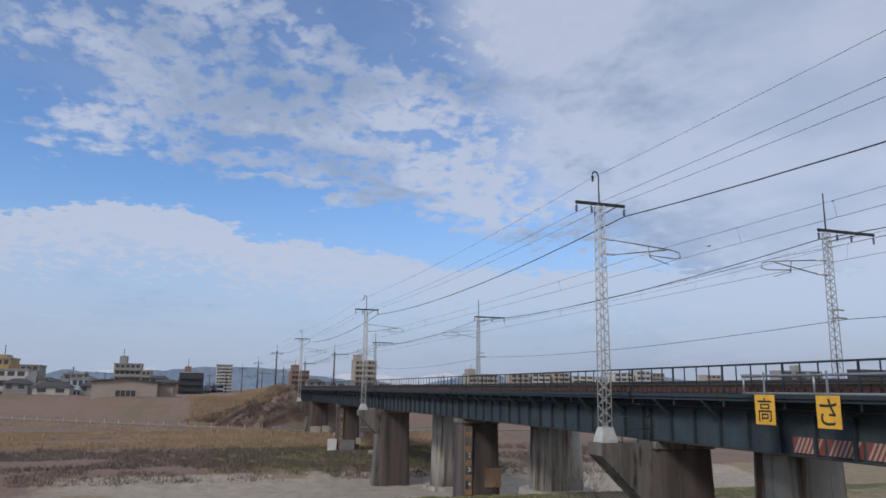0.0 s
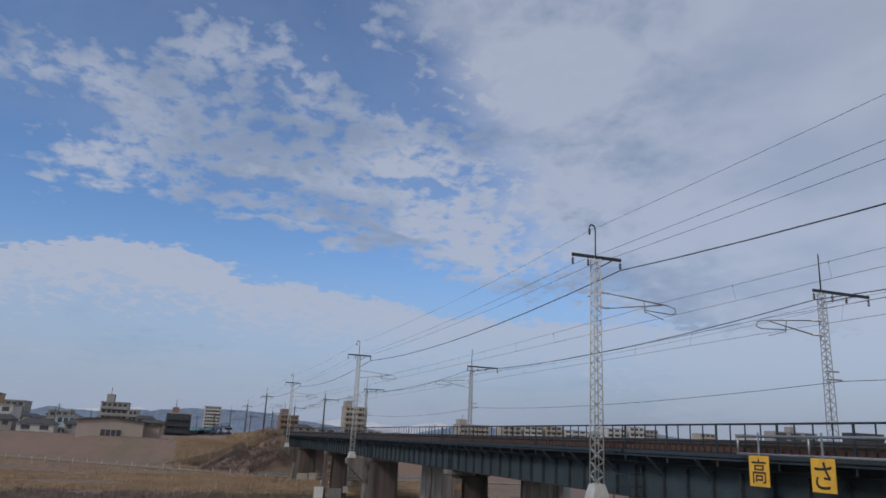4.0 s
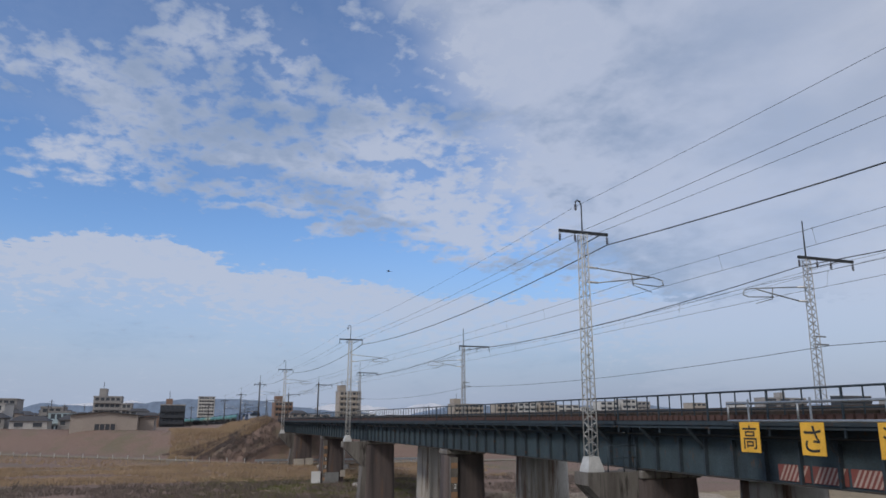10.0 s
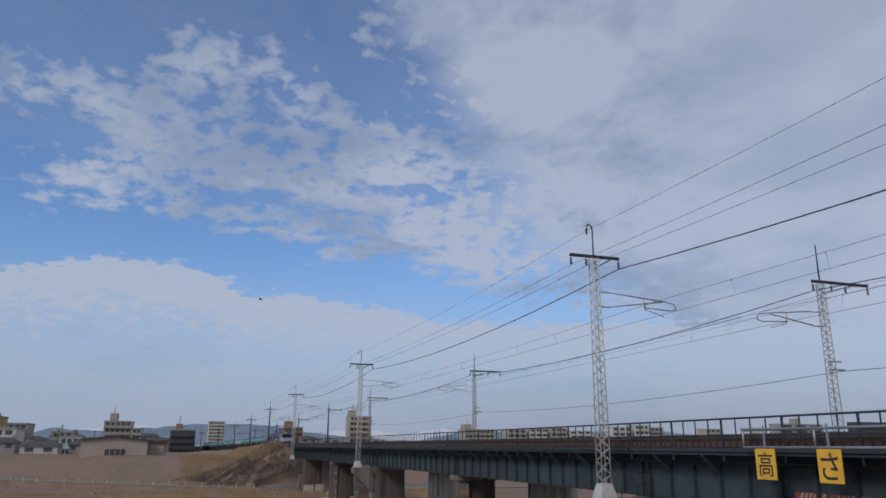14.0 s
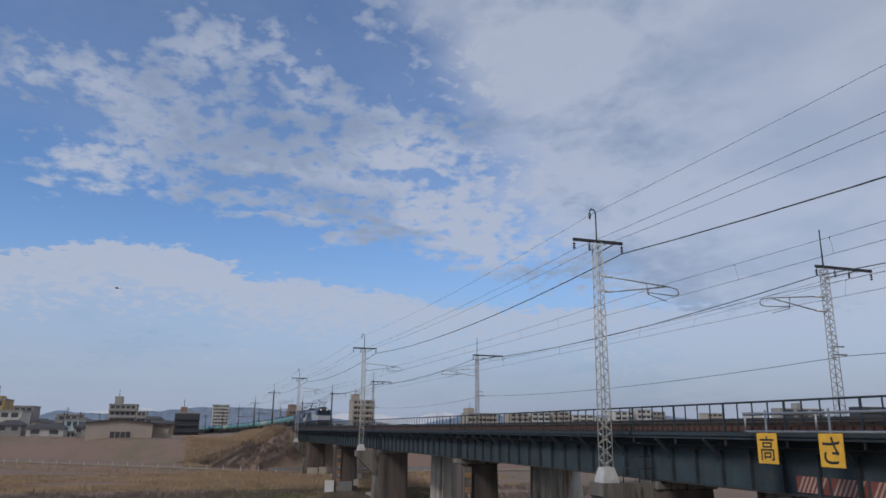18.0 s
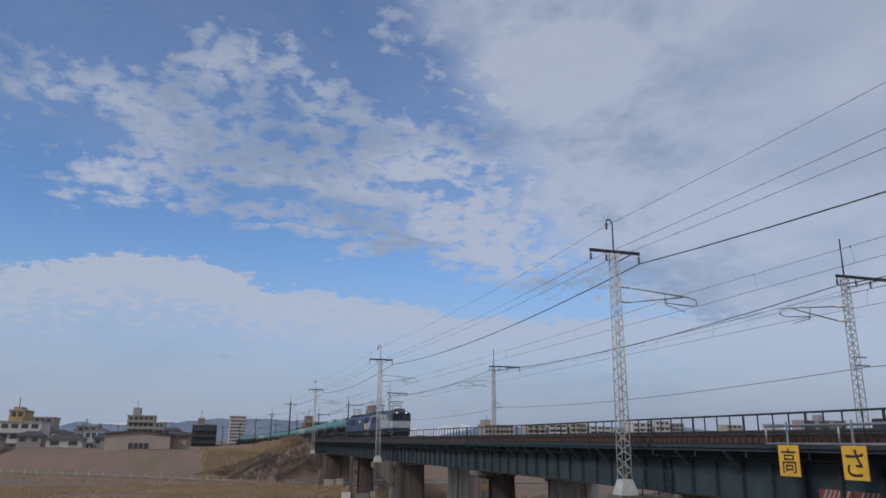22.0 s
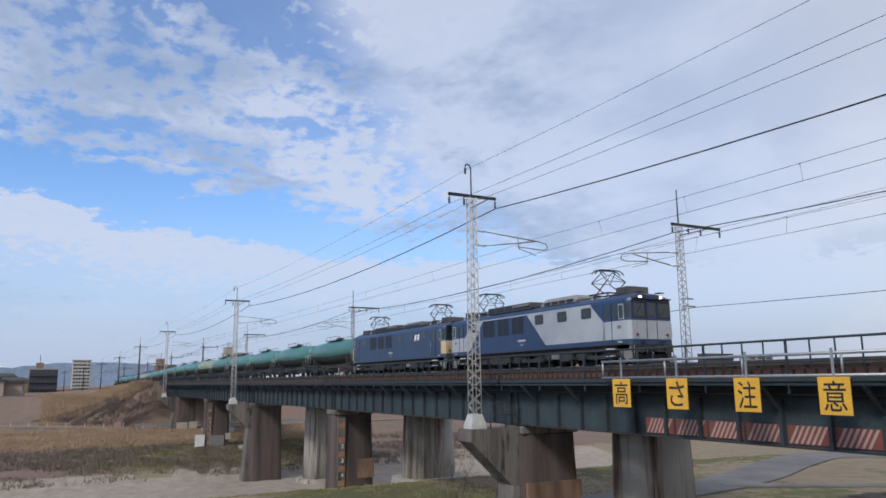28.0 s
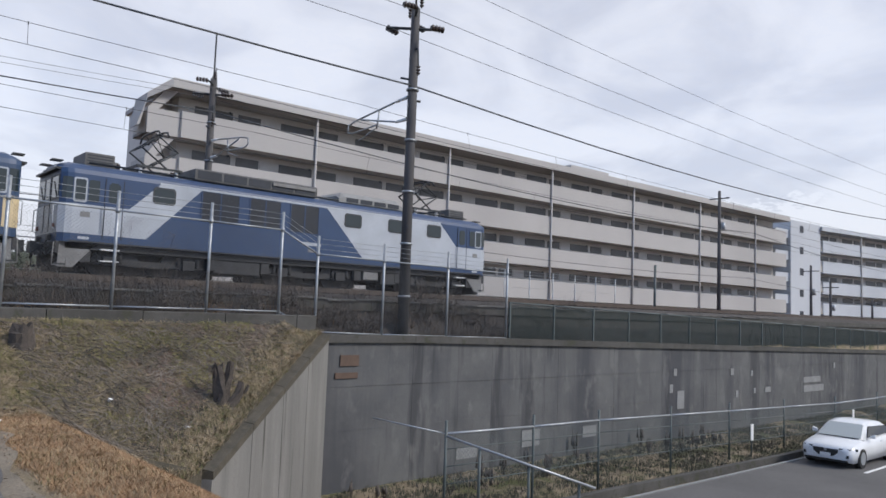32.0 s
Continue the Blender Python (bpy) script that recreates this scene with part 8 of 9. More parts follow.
house(-228, -42, -33, 1.5, "white house with a dark tiled hip roof", M_T_PALE)
house(-236, -31.5, -26.5, 1.9, "small grey house beside the warehouse", M_T_GREY)
house(-232, -50, -44, 2.3, "grey house with a dark tiled roof", M_T_GREY)
house(-226, -60, -53, 1.2, "low white house by the levee", M_T_PALE)
random.seed(21)
for k in range(46):
    x = -random.uniform(290, 640)
    y = random.choice((random.uniform(-110, -5), random.uniform(40, 330)))
    w = random.uniform(7, 13)
    if abs(y - track_mid(x)) < 14:
        continue
    house(x, y, y + w, random.uniform(3.6, 6.8), random.choice(("distant house with a dark roof among others", "distant pale house in the town")), random.choice((M_T_PALE, M_T_GREY, M_T_GREY, M_T_BEIGE, M_T_BROWN)), 9)
for k in range(60):
    x = -random.uniform(560, 900)
    y = random.uniform(90, 900)
    far_block(x, y, y + random.uniform(10, 30), (random.uniform(9.0, 17.0) if y > 380 else random.uniform(4.0, 8.0)) * -x / 700, random.choice((M_T_PALE, M_T_GREY, M_T_PALE, M_T_WARM)), random.choice(("low distant block in the hazy town skyline", "small distant building beyond the river")), 3, bays=2, name="town_building")
for k in range(26):
    x = -random.uniform(230, 520)
    y = random.choice((random.uniform(-80, -8), random.uniform(45, 200)))
    if abs(y - track_mid(x)) < 10:
        continue
    tp = random.uniform(6.5, 9.5)
    pl = thing("utility_pole", "thin utility pole in the town", "pole", group="town poles")
    part("pole", Mesh().rod((x, y, -1), (x, y, tp), 0.17, 0.12, n=6), M_POLE, pl)
    part("crossarm", Mesh().box(x - 0.05, x + 0.05, y - 0.8, y + 0.8, tp - 0.8, tp - 0.68), M_DARKM, pl)

# white guard posts and railings along the far road
gp = Mesh().box(-0.07, 0.07, -0.07, 0.07, 0, 0.95, bevel=0.015).data("guard_post", M_T_PALE)
for k in range(56):
    t = k * 2.9
    ob = tagged(new("guard_post", gp), "short white guard post along the far road", "guard post", "guard posts")
    ob.matrix_basis = pose(1.35 * (-103.8 - 0.667 * t), 1.35 * (10.8 - 0.745 * t), -5.68)
gr_ = thing("guard_rail", "grey guard rail along the road under the bridge", "guard rail")
for k in range(12):
    part("rail_post", Mesh().box(-138.2, -138.05, 13.5 + k * 3.5, 13.65 + k * 3.5, -5.8, -4.75), M_GALV, gr_)
part("beam", Mesh().box(-138.04, -137.98, 13, 53, -5.1, -4.75), M_GALV, gr_)

# ---- distant hills ----
def ridge(name, x, y0, y1, peak, seed, colour, label, rough=1.0, n=90):
    ms = Mesh()
    rings = []
    for k in range(n + 1):
        y = lerp(y0, y1, k / n)
        h = peak * (0.55 + 0.45 * noise.fractal(Vector((y * 0.0011 * rough, seed, 0)), 0.9, 2.1, 5)) * smooth(0, 0.08, k / n) * smooth(1, 0.92, k / n)
        rings.append([(x, y, -60), (x, y, max(2, h)), (x - 400, y, max(2, h * 0.7)), (x - 400, y, -60)])
    ms.loft(rings)
    return solo(name, ms, colour, label, "hills", kind="structure")


# distance haze is painted into the hills' base colour as pale blue
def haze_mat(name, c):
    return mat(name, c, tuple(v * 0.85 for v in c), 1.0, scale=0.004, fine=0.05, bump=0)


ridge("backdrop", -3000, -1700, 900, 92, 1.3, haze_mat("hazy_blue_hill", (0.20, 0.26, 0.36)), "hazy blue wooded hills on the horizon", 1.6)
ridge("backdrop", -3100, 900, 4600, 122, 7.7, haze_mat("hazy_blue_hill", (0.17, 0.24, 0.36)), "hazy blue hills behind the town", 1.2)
ridge("backdrop", -4300, -800, 2400, 150, 4.1, mat("snowy_peak", (0.70, 0.72, 0.78), (0.50, 0.56, 0.66), 1.0, scale=0.01, bump=0), "far snow-streaked mountain ridge", 2.2)

# ---- grass, weeds and shrubs ----
def grass(name, label, place, count, h0, h1, material, seed, blades=6, spread=0.08, width=0.012, lean=0.45, z_of=None):
    rnd = random.Random(seed)
    v, f = [], []
    for _ in range(count):
        p = place(rnd)
        if p is None:
            continue
        x, y = p
        z = (z_of or ground_z)(x, y) - 0.05
        h = rnd.uniform(h0, h1)
        for b in range(blades):
            a = rnd.uniform(0, math.tau)
            r = rnd.uniform(0, spread)
            bx, by = x + r * math.cos(a), y + r * math.sin(a)
            t = rnd.uniform(0, math.tau)
            ln = rnd.uniform(0.1 if lean < 1 else 0.6 * lean, lean) * h
            w = width * rnd.uniform(0.7, 1.3)
            sx, sy = -math.sin(t) * w, math.cos(t) * w
            hh = h * rnd.uniform(0.6, 1.1)
            n = len(v)
            tx, ty = bx + math.cos(t) * ln, by + math.sin(t) * ln
            zt = z if lean < 1 else (z_of or ground_z)(tx, ty) - 0.05
            if abs(zt - z) > 0.3:
                zt = z
            v += [(bx - sx, by - sy, z + (0.045 if lean > 2 else 0.0)), (bx + sx, by + sy, z + (0.045 if lean > 2 else 0.0)), (tx, ty, zt + (0.045 if lean > 2 else 0.0) + hh)]
            f.append((n, n + 1, n + 2))
    me = bpy.data.meshes.new(name)
    me.from_pydata(v, [], f)
    me.materials.append(material)
    me.update()
    return tagged(new(name, me), label, "grass", kind="stuff")


def rect(x0, x1, y0, y1, ok=None):
    def place(r):
        p = (r.uniform(x0, x1), r.uniform(y0, y1))
        return p if ok is None or ok(p, r) else None
    return place


def clump(p, s, cut=0.0, k=0.0):
    return noise.noise(Vector((p[0] * s, p[1] * s, k))) > cut


bank_ok = lambda p, r: not (p[0] > 4.3 and right_of_wing(p[0], p[1], 0.12)) and not (p[1] < 13.3 and p[0] < 2.2) and p[0] > -4.4 - (17 - p[1]) * 0.35
grass("bank_grass", "short dry tan grass on the railway bank", rect(-5.2, 10.5, 11.2, 17.0, lambda p, r: bank_ok(p, r) and (p[1] > 12.8 or p[0] > 4.2) and r.random() < 1.0 - 0.86 * smooth(3.2, 5.6, p[0] - 0.35 * (p[1] - 14))), 40000, 0.02, 0.06, M_BANK, 1, 6, 0.16, 0.006, 3.0)
grass("bank_grass", "upright tan tufts on the railway bank", rect(-5.2, 10.5, 12.8, 16.9, lambda p, r: bank_ok(p, r) and clump(p, 1.6, 0.12, 31)), 4200, 0.06, 0.17, M_BANK, 61, 7, 0.06, 0.006, 0.9)
grass("green_grass", "upright yellow-green tufts on the railway bank", rect(-3.0, 10.5, 13.6, 16.9, lambda p, r: bank_ok(p, r) and clump(p, 1.4, 0.16, 33)), 2600, 0.06, 0.15, M_OLIVE, 62, 7, 0.06, 0.006, 0.9)
grass("green_grass", "green weeds among the dead sticks on the bank", rect(3.6, 10.5, 12.4, 16.9, lambda p, r: bank_ok(p, r) and clump(p, 0.75, 0.08, 35)), 7000, 0.04, 0.13, M_GREENG, 63, 6, 0.09, 0.006, 1.2)
grass("bank_grass", "pale straw litter on the railway bank", rect(-5.2, 10.5, 12.8, 17.0, lambda p, r: bank_ok(p, r) and clump(p, 0.6, 0.05)), 6000, 0.02, 0.06, M_STRAW, 2, 5, 0.14, 0.005, 3.2)
grass("green_grass", "green winter grass patches on the bank", rect(-3.5, 10.5, 13.2, 17.0, lambda p, r: bank_ok(p, r) and clump(p, 0.5, 0.05, 5) and r.random() < 1.2 - abs(p[0] - 3.8) / 4.0), 30000, 0.025, 0.07, M_GREENG, 3, 7, 0.13, 0.0045, 2.0)
grass("shoulder_grass", "russet dead grass on the shoulder", rect(2.0, 7.0, 4.0, 13.6, lambda p, r: p[0] > 2.35 + 0.3 * noise.noise(Vector((p[1], 0, 0))) - max(0, p[1] - 11.5) and not (p[1] > 11.3 and p[0] > 4.4)), 34000, 0.03, 0.11, M_DRYR, 4, 5, 0.10, 0.0045, 1.4)
grass("shoulder_grass", "golden dead grass on the shoulder", rect(1.6, 7.0, 4.0, 13.8, lambda p, r: p[0] > 2.35 + 0.3 * noise.noise(Vector((p[1], 0, 0))) - max(0, p[1] - 11.5) and not (p[1] > 11.3 and p[0] > 4.4)), 12000, 0.03, 0.09, M_GOLD, 45, 5, 0.10, 0.0045, 1.6)
grass("shoulder_grass", "pale straw on the shoulder", rect(2.0, 7.0, 4.0, 13.6, lambda p, r: p[0] > 2.3 and clump(p, 0.7, 0.0, 2)), 6000, 0.03, 0.10, M_STRAW, 5, 5, 0.12, 0.004, 1.6)
grass("shoulder_grass", "green tufts in the dead shoulder grass", rect(2.0, 7.0, 4.0, 13.6, lambda p, r: p[0] > 2.3 and clump(p, 0.9, 0.28, 6)), 6000, 0.04, 0.10, M_GREENG, 25, 5, 0.08, 0.004, 1.3)


def inside(poly):
    def ok(p, r):
        x, y, c = p[0], p[1], False
        for (x0, y0), (x1, y1) in zip(poly, poly[1:] + poly[:1]):
            if (y0 > y) != (y1 > y) and x < (x1 - x0) * (y - y0) / (y1 - y0) + x0:
                c = not c
        return c
    return ok


grass("island_grass", "russet dead grass growing through the asphalt", rect(-0.3, 2.1, 8.5, 11.0, lambda p, r: inside(island)(p, r) and clump(p, 2.2, -0.15)), 4200, 0.03, 0.10, M_DRYR, 6, 6, 0.07, 0.004, 1.3, z_of=lambda x, y: 0.06)
grass("island_grass", "pale straw in the asphalt patch", rect(-0.3, 2.1, 8.5, 11.0, inside(island)), 5200, 0.03, 0.09, M_GOLD, 7, 6, 0.07, 0.004, 1.5, z_of=lambda x, y: 0.06)
grass("edge_grass", "dry grass strip along the asphalt edge", rect(-6.55, -5.5, 2.5, 13.5), 5200, 0.04, 0.12, M_DRY, 8, 5, 0.08, 0.008)
grass("edge_grass", "green weeds along the asphalt edge", rect(-6.5, -5.6, 4.0, 13.5, lambda p, r: clump(p, 0.8, 0.0, 3)), 3600, 0.04, 0.10, M_GREENG, 9, 5, 0.08, 0.009)
grass("tall_dry_grass", "tall bleached grass clumps at the levee edge", rect(-6.75, -5.95, 4.6, 7.9, lambda p, r: clump(p, 1.1, 0.0, 8)), 300, 0.16, 0.38, M_STRAW, 10, 12, 0.10, 0.004, 1.3)
grass("tall_dry_grass", "tall tan grass clumps at the levee edge", rect(-6.75, -5.95, 3.8, 7.9, lambda p, r: clump(p, 1.1, 0.0, 8)), 260, 0.14, 0.32, M_BANK, 11, 12, 0.10, 0.004, 1.3)
grass("bank_grass", "golden dead grass on the middle of the bank", rect(-2.2, 3.2, 12.9, 16.2, lambda p, r: bank_ok(p, r) and r.random() < 1.15 - hyp((p[0] - 0.6) / 1.9, (p[1] - 13.9) / 1.7) + 0.3 * noise.noise(Vector((p[0] * 1.2, p[1] * 1.2, 9)))), 34000, 0.025, 0.065, M_GOLD, 41, 6, 0.14, 0.005, 2.8)
grass("green_grass", "brighter green grass at the top of the bank", rect(0.8, 6.0, 14.6, 16.9, lambda p, r: bank_ok(p, r) and clump(p, 0.8, -0.1, 37) and r.random() < 1.1 - abs(p[0] - 3.2) / 3.0), 16000, 0.03, 0.085, M_OLIVE, 64, 6, 0.12, 0.005, 1.6)
grass("bank_grass", "reddish brown dead grass by the abutment", rect(-5.2, -0.6, 13.4, 17.0, lambda p, r: bank_ok(p, r) and clump(p, 0.8, -0.15, 14) and r.random() < smooth(-0.4, -2.6, p[0])), 5000, 0.02, 0.06, M_DRYR, 43, 6, 0.14, 0.0045, 3.0)
grass("green_grass", "short yellow-green grass along the top of the bank", rect(-2.5, 9.0, 13.0, 17.0, lambda p, r: bank_ok(p, r) and clump(p, 0.9, -0.05, 15) and r.random() < smooth(12.6, 16.4, p[1]) * 0.9), 26000, 0.02, 0.06, M_OLIVE, 44, 6, 0.14, 0.0045, 2.4)
grass("green_grass", "yellow-green grass mixed into the lower bank", rect(-4.8, 3.4, 12.9, 16.6, lambda p, r: bank_ok(p, r) and clump(p, 0.7, 0.2, 21)), 4000, 0.02, 0.05, M_OLIVE, 46, 6, 0.14, 0.0045, 2.4)
# meadow by the river
grass("meadow_grass", "green meadow grass by the river path", rect(-55, -22, -20, 60, lambda p, r: clump(p, 0.1, -0.25) and abs(p[0] + 35) > 2.4 + max(0, p[1] - 38)), 20000, 0.05, 0.15, M_OLIVE, 12, 4, 0.3, 0.03)
grass("meadow_grass", "dry meadow grass by the river path", rect(-58, -17, -20, 90, lambda p, r: clump(p, 0.12, 0.0, 4) and abs(p[0] + 35) > 2.2 + max(0, (p[1] - 34) * 0.5)), 12000, 0.06, 0.18, M_STRAW, 13, 4, 0.3, 0.03)
bank_strip = lambda u0, u1, y0, y1: rect(-230, -95, y0 * 1.35, y1 * 1.35, lambda p, r: u0 < far_bank(*p) < u1 and abs(p[1] - 22.8) > 0.5)
grass("reeds", "dark scrubby growth above the river sand", rect(-116, -84, -80, 60, lambda p, r: clump(p, 0.12, -0.2, 6) and r.random() < smooth(-117, -106, p[0])), 22000, 0.2, 0.7, M_BUSH, 14, 5, 0.5, 0.03)
grass("reeds", "golden dry reeds on the far bank", rect(-146, -112, -90, 50, lambda p, r: far_bank(*p) < -4 and noise.noise(Vector((p[0] * 0.16, p[1] * 0.03, 5))) > -0.25), 30000, 0.25, 0.6, M_REED, 15, 5, 0.5, 0.03)
grass("reeds", "strip of pale dry reeds on the far bank", bank_strip(-12, -3, -60, 40), 20000, 0.4, 0.9, M_REED, 35, 5, 0.5, 0.025)
grass("reeds", "green undergrowth by the bridge piers", rect(-122, -86, -6, 34, lambda p, r: r.random() < smooth(-4, 9, p[1] + 9 * noise.noise(Vector((p[0] * 0.12, p[1] * 0.07, 2)))) * smooth(-122, -112, p[0] + 6 * noise.noise(Vector((p[1] * 0.1, 3, 1))))), 13000, 0.12, 0.3, M_GREENG, 16, 5, 0.5, 0.035)
grass("levee_grass", "brown grass on the far levee", bank_strip(5, 18, -70, 16), 20000, 0.12, 0.3, M_LEVEE, 17, 4, 0.5, 0.03)
grass("levee_grass", "darker grass on the far levee", bank_strip(5, 18, -70, 16), 6000, 0.12, 0.3, M_BUSH, 18, 4, 0.5, 0.03)
emb = lambda p, r: 6.0 < track_mid(p[0]) - p[1] < 24 and clump(p, 0.1, -0.35, 4)
grass("embankment_reeds", "tall dry reeds on the railway embankment", rect(-262, -158, -14, 17, emb), 24000, 0.3, 0.9, M_REED, 19, 8, 0.6, 0.03, 0.5)
grass("embankment_reeds", "brown brushwood on the railway embankment", rect(-170, -146, 8, 18, lambda p, r: 4.6 < track_mid(p[0]) - p[1] < 13 and clump(p, 0.3, -0.1)), 900, 0.5, 1.6, M_BRUSH, 20, 10, 0.6, 0.025, 0.6)
grass("verge_weeds", "weeds on the verge below the wall", rect(11.5, 60, 12.5, 16.9, lambda p, r: clump(p, 0.7, -0.3, 3)), 12000, 0.06, 0.2, M_VERGE, 21, 5, 0.15, 0.012, z_of=lambda x, y: -3.15)
grass("verge_weeds", "dry weeds on the verge below the wall", rect(11.2, 60, 12.7, 16.9), 3000, 0.06, 0.2, M_TWIG, 22, 5, 0.15, 0.012, z_of=lambda x, y: -3.15)
grass("trackside_weeds", "dry weeds beside the rails", rect(-3.5, 30, 17.45, 18.2), 5200, 0.08, 0.26, M_BANK, 23, 5, 0.12, 0.008)
grass("trackside_weeds", "dead stalks beside the rails", rect(-3.5, 30, 17.45, 23.2, lambda p, r: clump(p, 0.5, 0.0)), 4200, 0.1, 0.4, M_TWIG, 24, 5, 0.15, 0.006)

grass("embankment_reeds", "brown scrub on the embankment side", rect(-172, -138, -4, 19, lambda p, r: ground_z(*p) > -5.3 and clump(p, 0.25, -0.3) and r.random() < smooth(0.6, -2.6, ground_z(*p))), 11000, 0.2, 0.55, M_BRUSH, 31, 8, 0.6, 0.03, 0.8)
grass("embankment_reeds", "dark scrub on the embankment side", rect(-172, -138, -4, 19, lambda p, r: ground_z(*p) > -5.3 and clump(p, 0.6, 0.1, 4) and r.random() < smooth(0.2, -2.8, ground_z(*p))), 11000, 0.2, 0.6, M_BRUSH, 32, 8, 0.6, 0.03, 0.8)
grass("embankment_reeds", "pale reeds along the embankment crest", rect(-250, -150, -22, 17, lambda p, r: 5 < track_mid(p[0]) - p[1] < 12 and clump(p, 0.12, -0.1, 2)), 9000, 0.4, 1.2, M_REED, 33, 8, 0.6, 0.03, 0.6)
grass("embankment_reeds", "russet stalks on the embankment side", rect(-172, -138, -4, 19, lambda p, r: ground_z(*p) > -5.3 and clump(p, 0.4, 0.1, 7)), 4000, 0.3, 0.8, M_LEVEE, 34, 8, 0.6, 0.03, 0.8)
grass("embankment_reeds", "golden reeds over the embankment edge", rect(-185, -150, -4, 17, lambda p, r: ground_z(*p) > -1.0 + 0.06 * (p[0] + 150) * -0.3 and clump(p, 0.3, -0.25, 11)), 18000, 0.4, 1.1, M_REED, 36, 8, 0.6, 0.03, 0.7)
grass("trackside_brush", "leafless brown brush along the trackside fence", rect(2.6, 24, 17.35, 18.6, lambda p, r: clump(p, 0.55, -0.12, 12)), 2600, 0.35, 1.0, M_TWIG, 47, 10, 0.22, 0.0065, 0.7)
grass("trackside_brush", "russet dead stems along the trackside fence", rect(1.0, 16, 17.35, 18.3, lambda p, r: clump(p, 0.8, 0.1, 13)), 500, 0.25, 0.75, M_DRYR, 48, 9, 0.2, 0.005, 0.6)
stalks = Mesh()
rnd = random.Random(12)
for k in range(30):
    x, y = rnd.uniform(8.4, 30), rnd.uniform(15.2, 16.75)
    if not right_of_wing(x, y, -0.3):
        continue
    h = rnd.uniform(0.35, 1.0)
    for q in range(rnd.choice((3, 4, 5))):
        lx, ly = rnd.uniform(-0.12, 0.12), rnd.uniform(-0.1, 0.1)
        stalks.rod((x + lx * 0.4, y + ly * 0.4, -3.2), (x + lx, y + ly, -3.15 + h * rnd.uniform(0.6, 1.0)), 0.022, 0.008, n=4)
        stalks.rod((x + lx, y + ly, -3.15 + h * 0.35), (x + lx * 0.8, y + ly, -3.15 + h * 0.8), 0.05, 0.012, n=5)
solo("dead_stalks", stalks, M_TWIG, "dark dead weed stalks at the foot of the wall", "weeds", kind="stuff")
# dead sticks lying on the steep part of the bank
rnd = random.Random(8)
st_ = Mesh()
for _ in range(5200):
    x, y = rnd.uniform(3.6, 10.6), rnd.uniform(12.2, 16.8)
    if right_of_wing(x, y, 0.4):
        continue
    z = ground_z(x, y) + rnd.uniform(0.0, 0.08)
    a, l = rnd.uniform(0, math.tau), rnd.uniform(0.12, 0.55)
    x2, y2 = x + math.cos(a) * l, y + math.sin(a) * l
    st_.rod((x, y, z), (x2, y2, ground_z(x2, y2) + rnd.uniform(0.0, 0.12) if not right_of_wing(x2, y2, 0.4) else z), rnd.uniform(0.004, 0.010), 0.003, n=3)
solo("dead_sticks", st_, M_STICK, "pale dead sticks strewn over the bank", "sticks", kind="stuff")


def edge_point(r):
    t, q = r.uniform(0.0, 1.06), r.uniform(-0.15, 1.0)
    return (lerp(WING_A[0], WING_B[0], t) + wn_.x * 2.4 * q, lerp(WING_A[1], WING_B[1], t) + wn_.y * 2.4 * q)


def edge_z(x, y):
    dx_, dy_ = WING_B[0] - WING_A[0], WING_B[1] - WING_A[1]
    t = ((x - WING_A[0]) * dx_ + (y - WING_A[1]) * dy_) / (dx_ * dx_ + dy_ * dy_)
    bx, by = lerp(WING_A[0], WING_B[0], t), lerp(WING_A[1], WING_B[1], t)
    q = hyp(x - bx, y - by) / 0.77
    return lerp(wing_top(t) + 0.19, ground_z(bx + wn_.x * 2.4, by + wn_.y * 2.4), min(1.0, q)) + 0.05


grass("bank_grass", "matted dead grass behind the wing wall", edge_point, 3600, 0.04, 0.13, M_BANK, 41, 5, 0.08, 0.008, 1.3, z_of=edge_z)
grass("green_grass", "green tufts behind the wing wall", edge_point, 800, 0.04, 0.12, M_GREENG, 42, 5, 0.08, 0.008, 1.2, z_of=edge_z)


def litter_leaves(name, label, place, count, size, material, seed):
    r = random.Random(seed)
    v, f = [], []
    for _ in range(count):
        p = place(r)
        if p is None:
            continue
        z = ground_z(*p) + r.uniform(0.0, 0.06)
        a, l = r.uniform(0, math.tau), size * r.uniform(0.5, 1.5)
        ca, sa = math.cos(a) * l, math.sin(a) * l
        tilt = r.uniform(-0.4, 0.4) * l
        n = len(v)
        v += [(p[0] - ca, p[1] - sa, z - tilt), (p[0] + sa * 0.45, p[1] - ca * 0.45, z), (p[0] + ca, p[1] + sa, z + tilt), (p[0] - sa * 0.45, p[1] + ca * 0.45, z + 0.01)]
        f.append((n, n + 1, n + 2, n + 3))
    me = bpy.data.meshes.new(name)
    me.from_pydata(v, [], f)
    me.materials.append(material)
    me.update()
    return tagged(new(name, me), label, "leaf litter", kind="stuff")


litter_leaves("leaf_litter", "dead leaves strewn over the railway bank", rect(-4.6, 10.4, 12.9, 16.95, bank_ok), 2200, 0.035, M_TWIG, 51)
litter_leaves("leaf_litter", "bleached leaves strewn over the railway bank", rect(-4.6, 10.4, 12.9, 16.95, lambda p, r: bank_ok(p, r) and clump(p, 0.7, -0.1, 9)), 2500, 0.03, M_STICK, 52)
litter_leaves("gravel", "loose stones along the edge of the asphalt", rect(-5.9, 2.6, 3.5, 13.6, lambda p, r: inside(fringe)(p, r) and not inside(apron)(p, r)), 9000, 0.022, M_GRIT, 53)


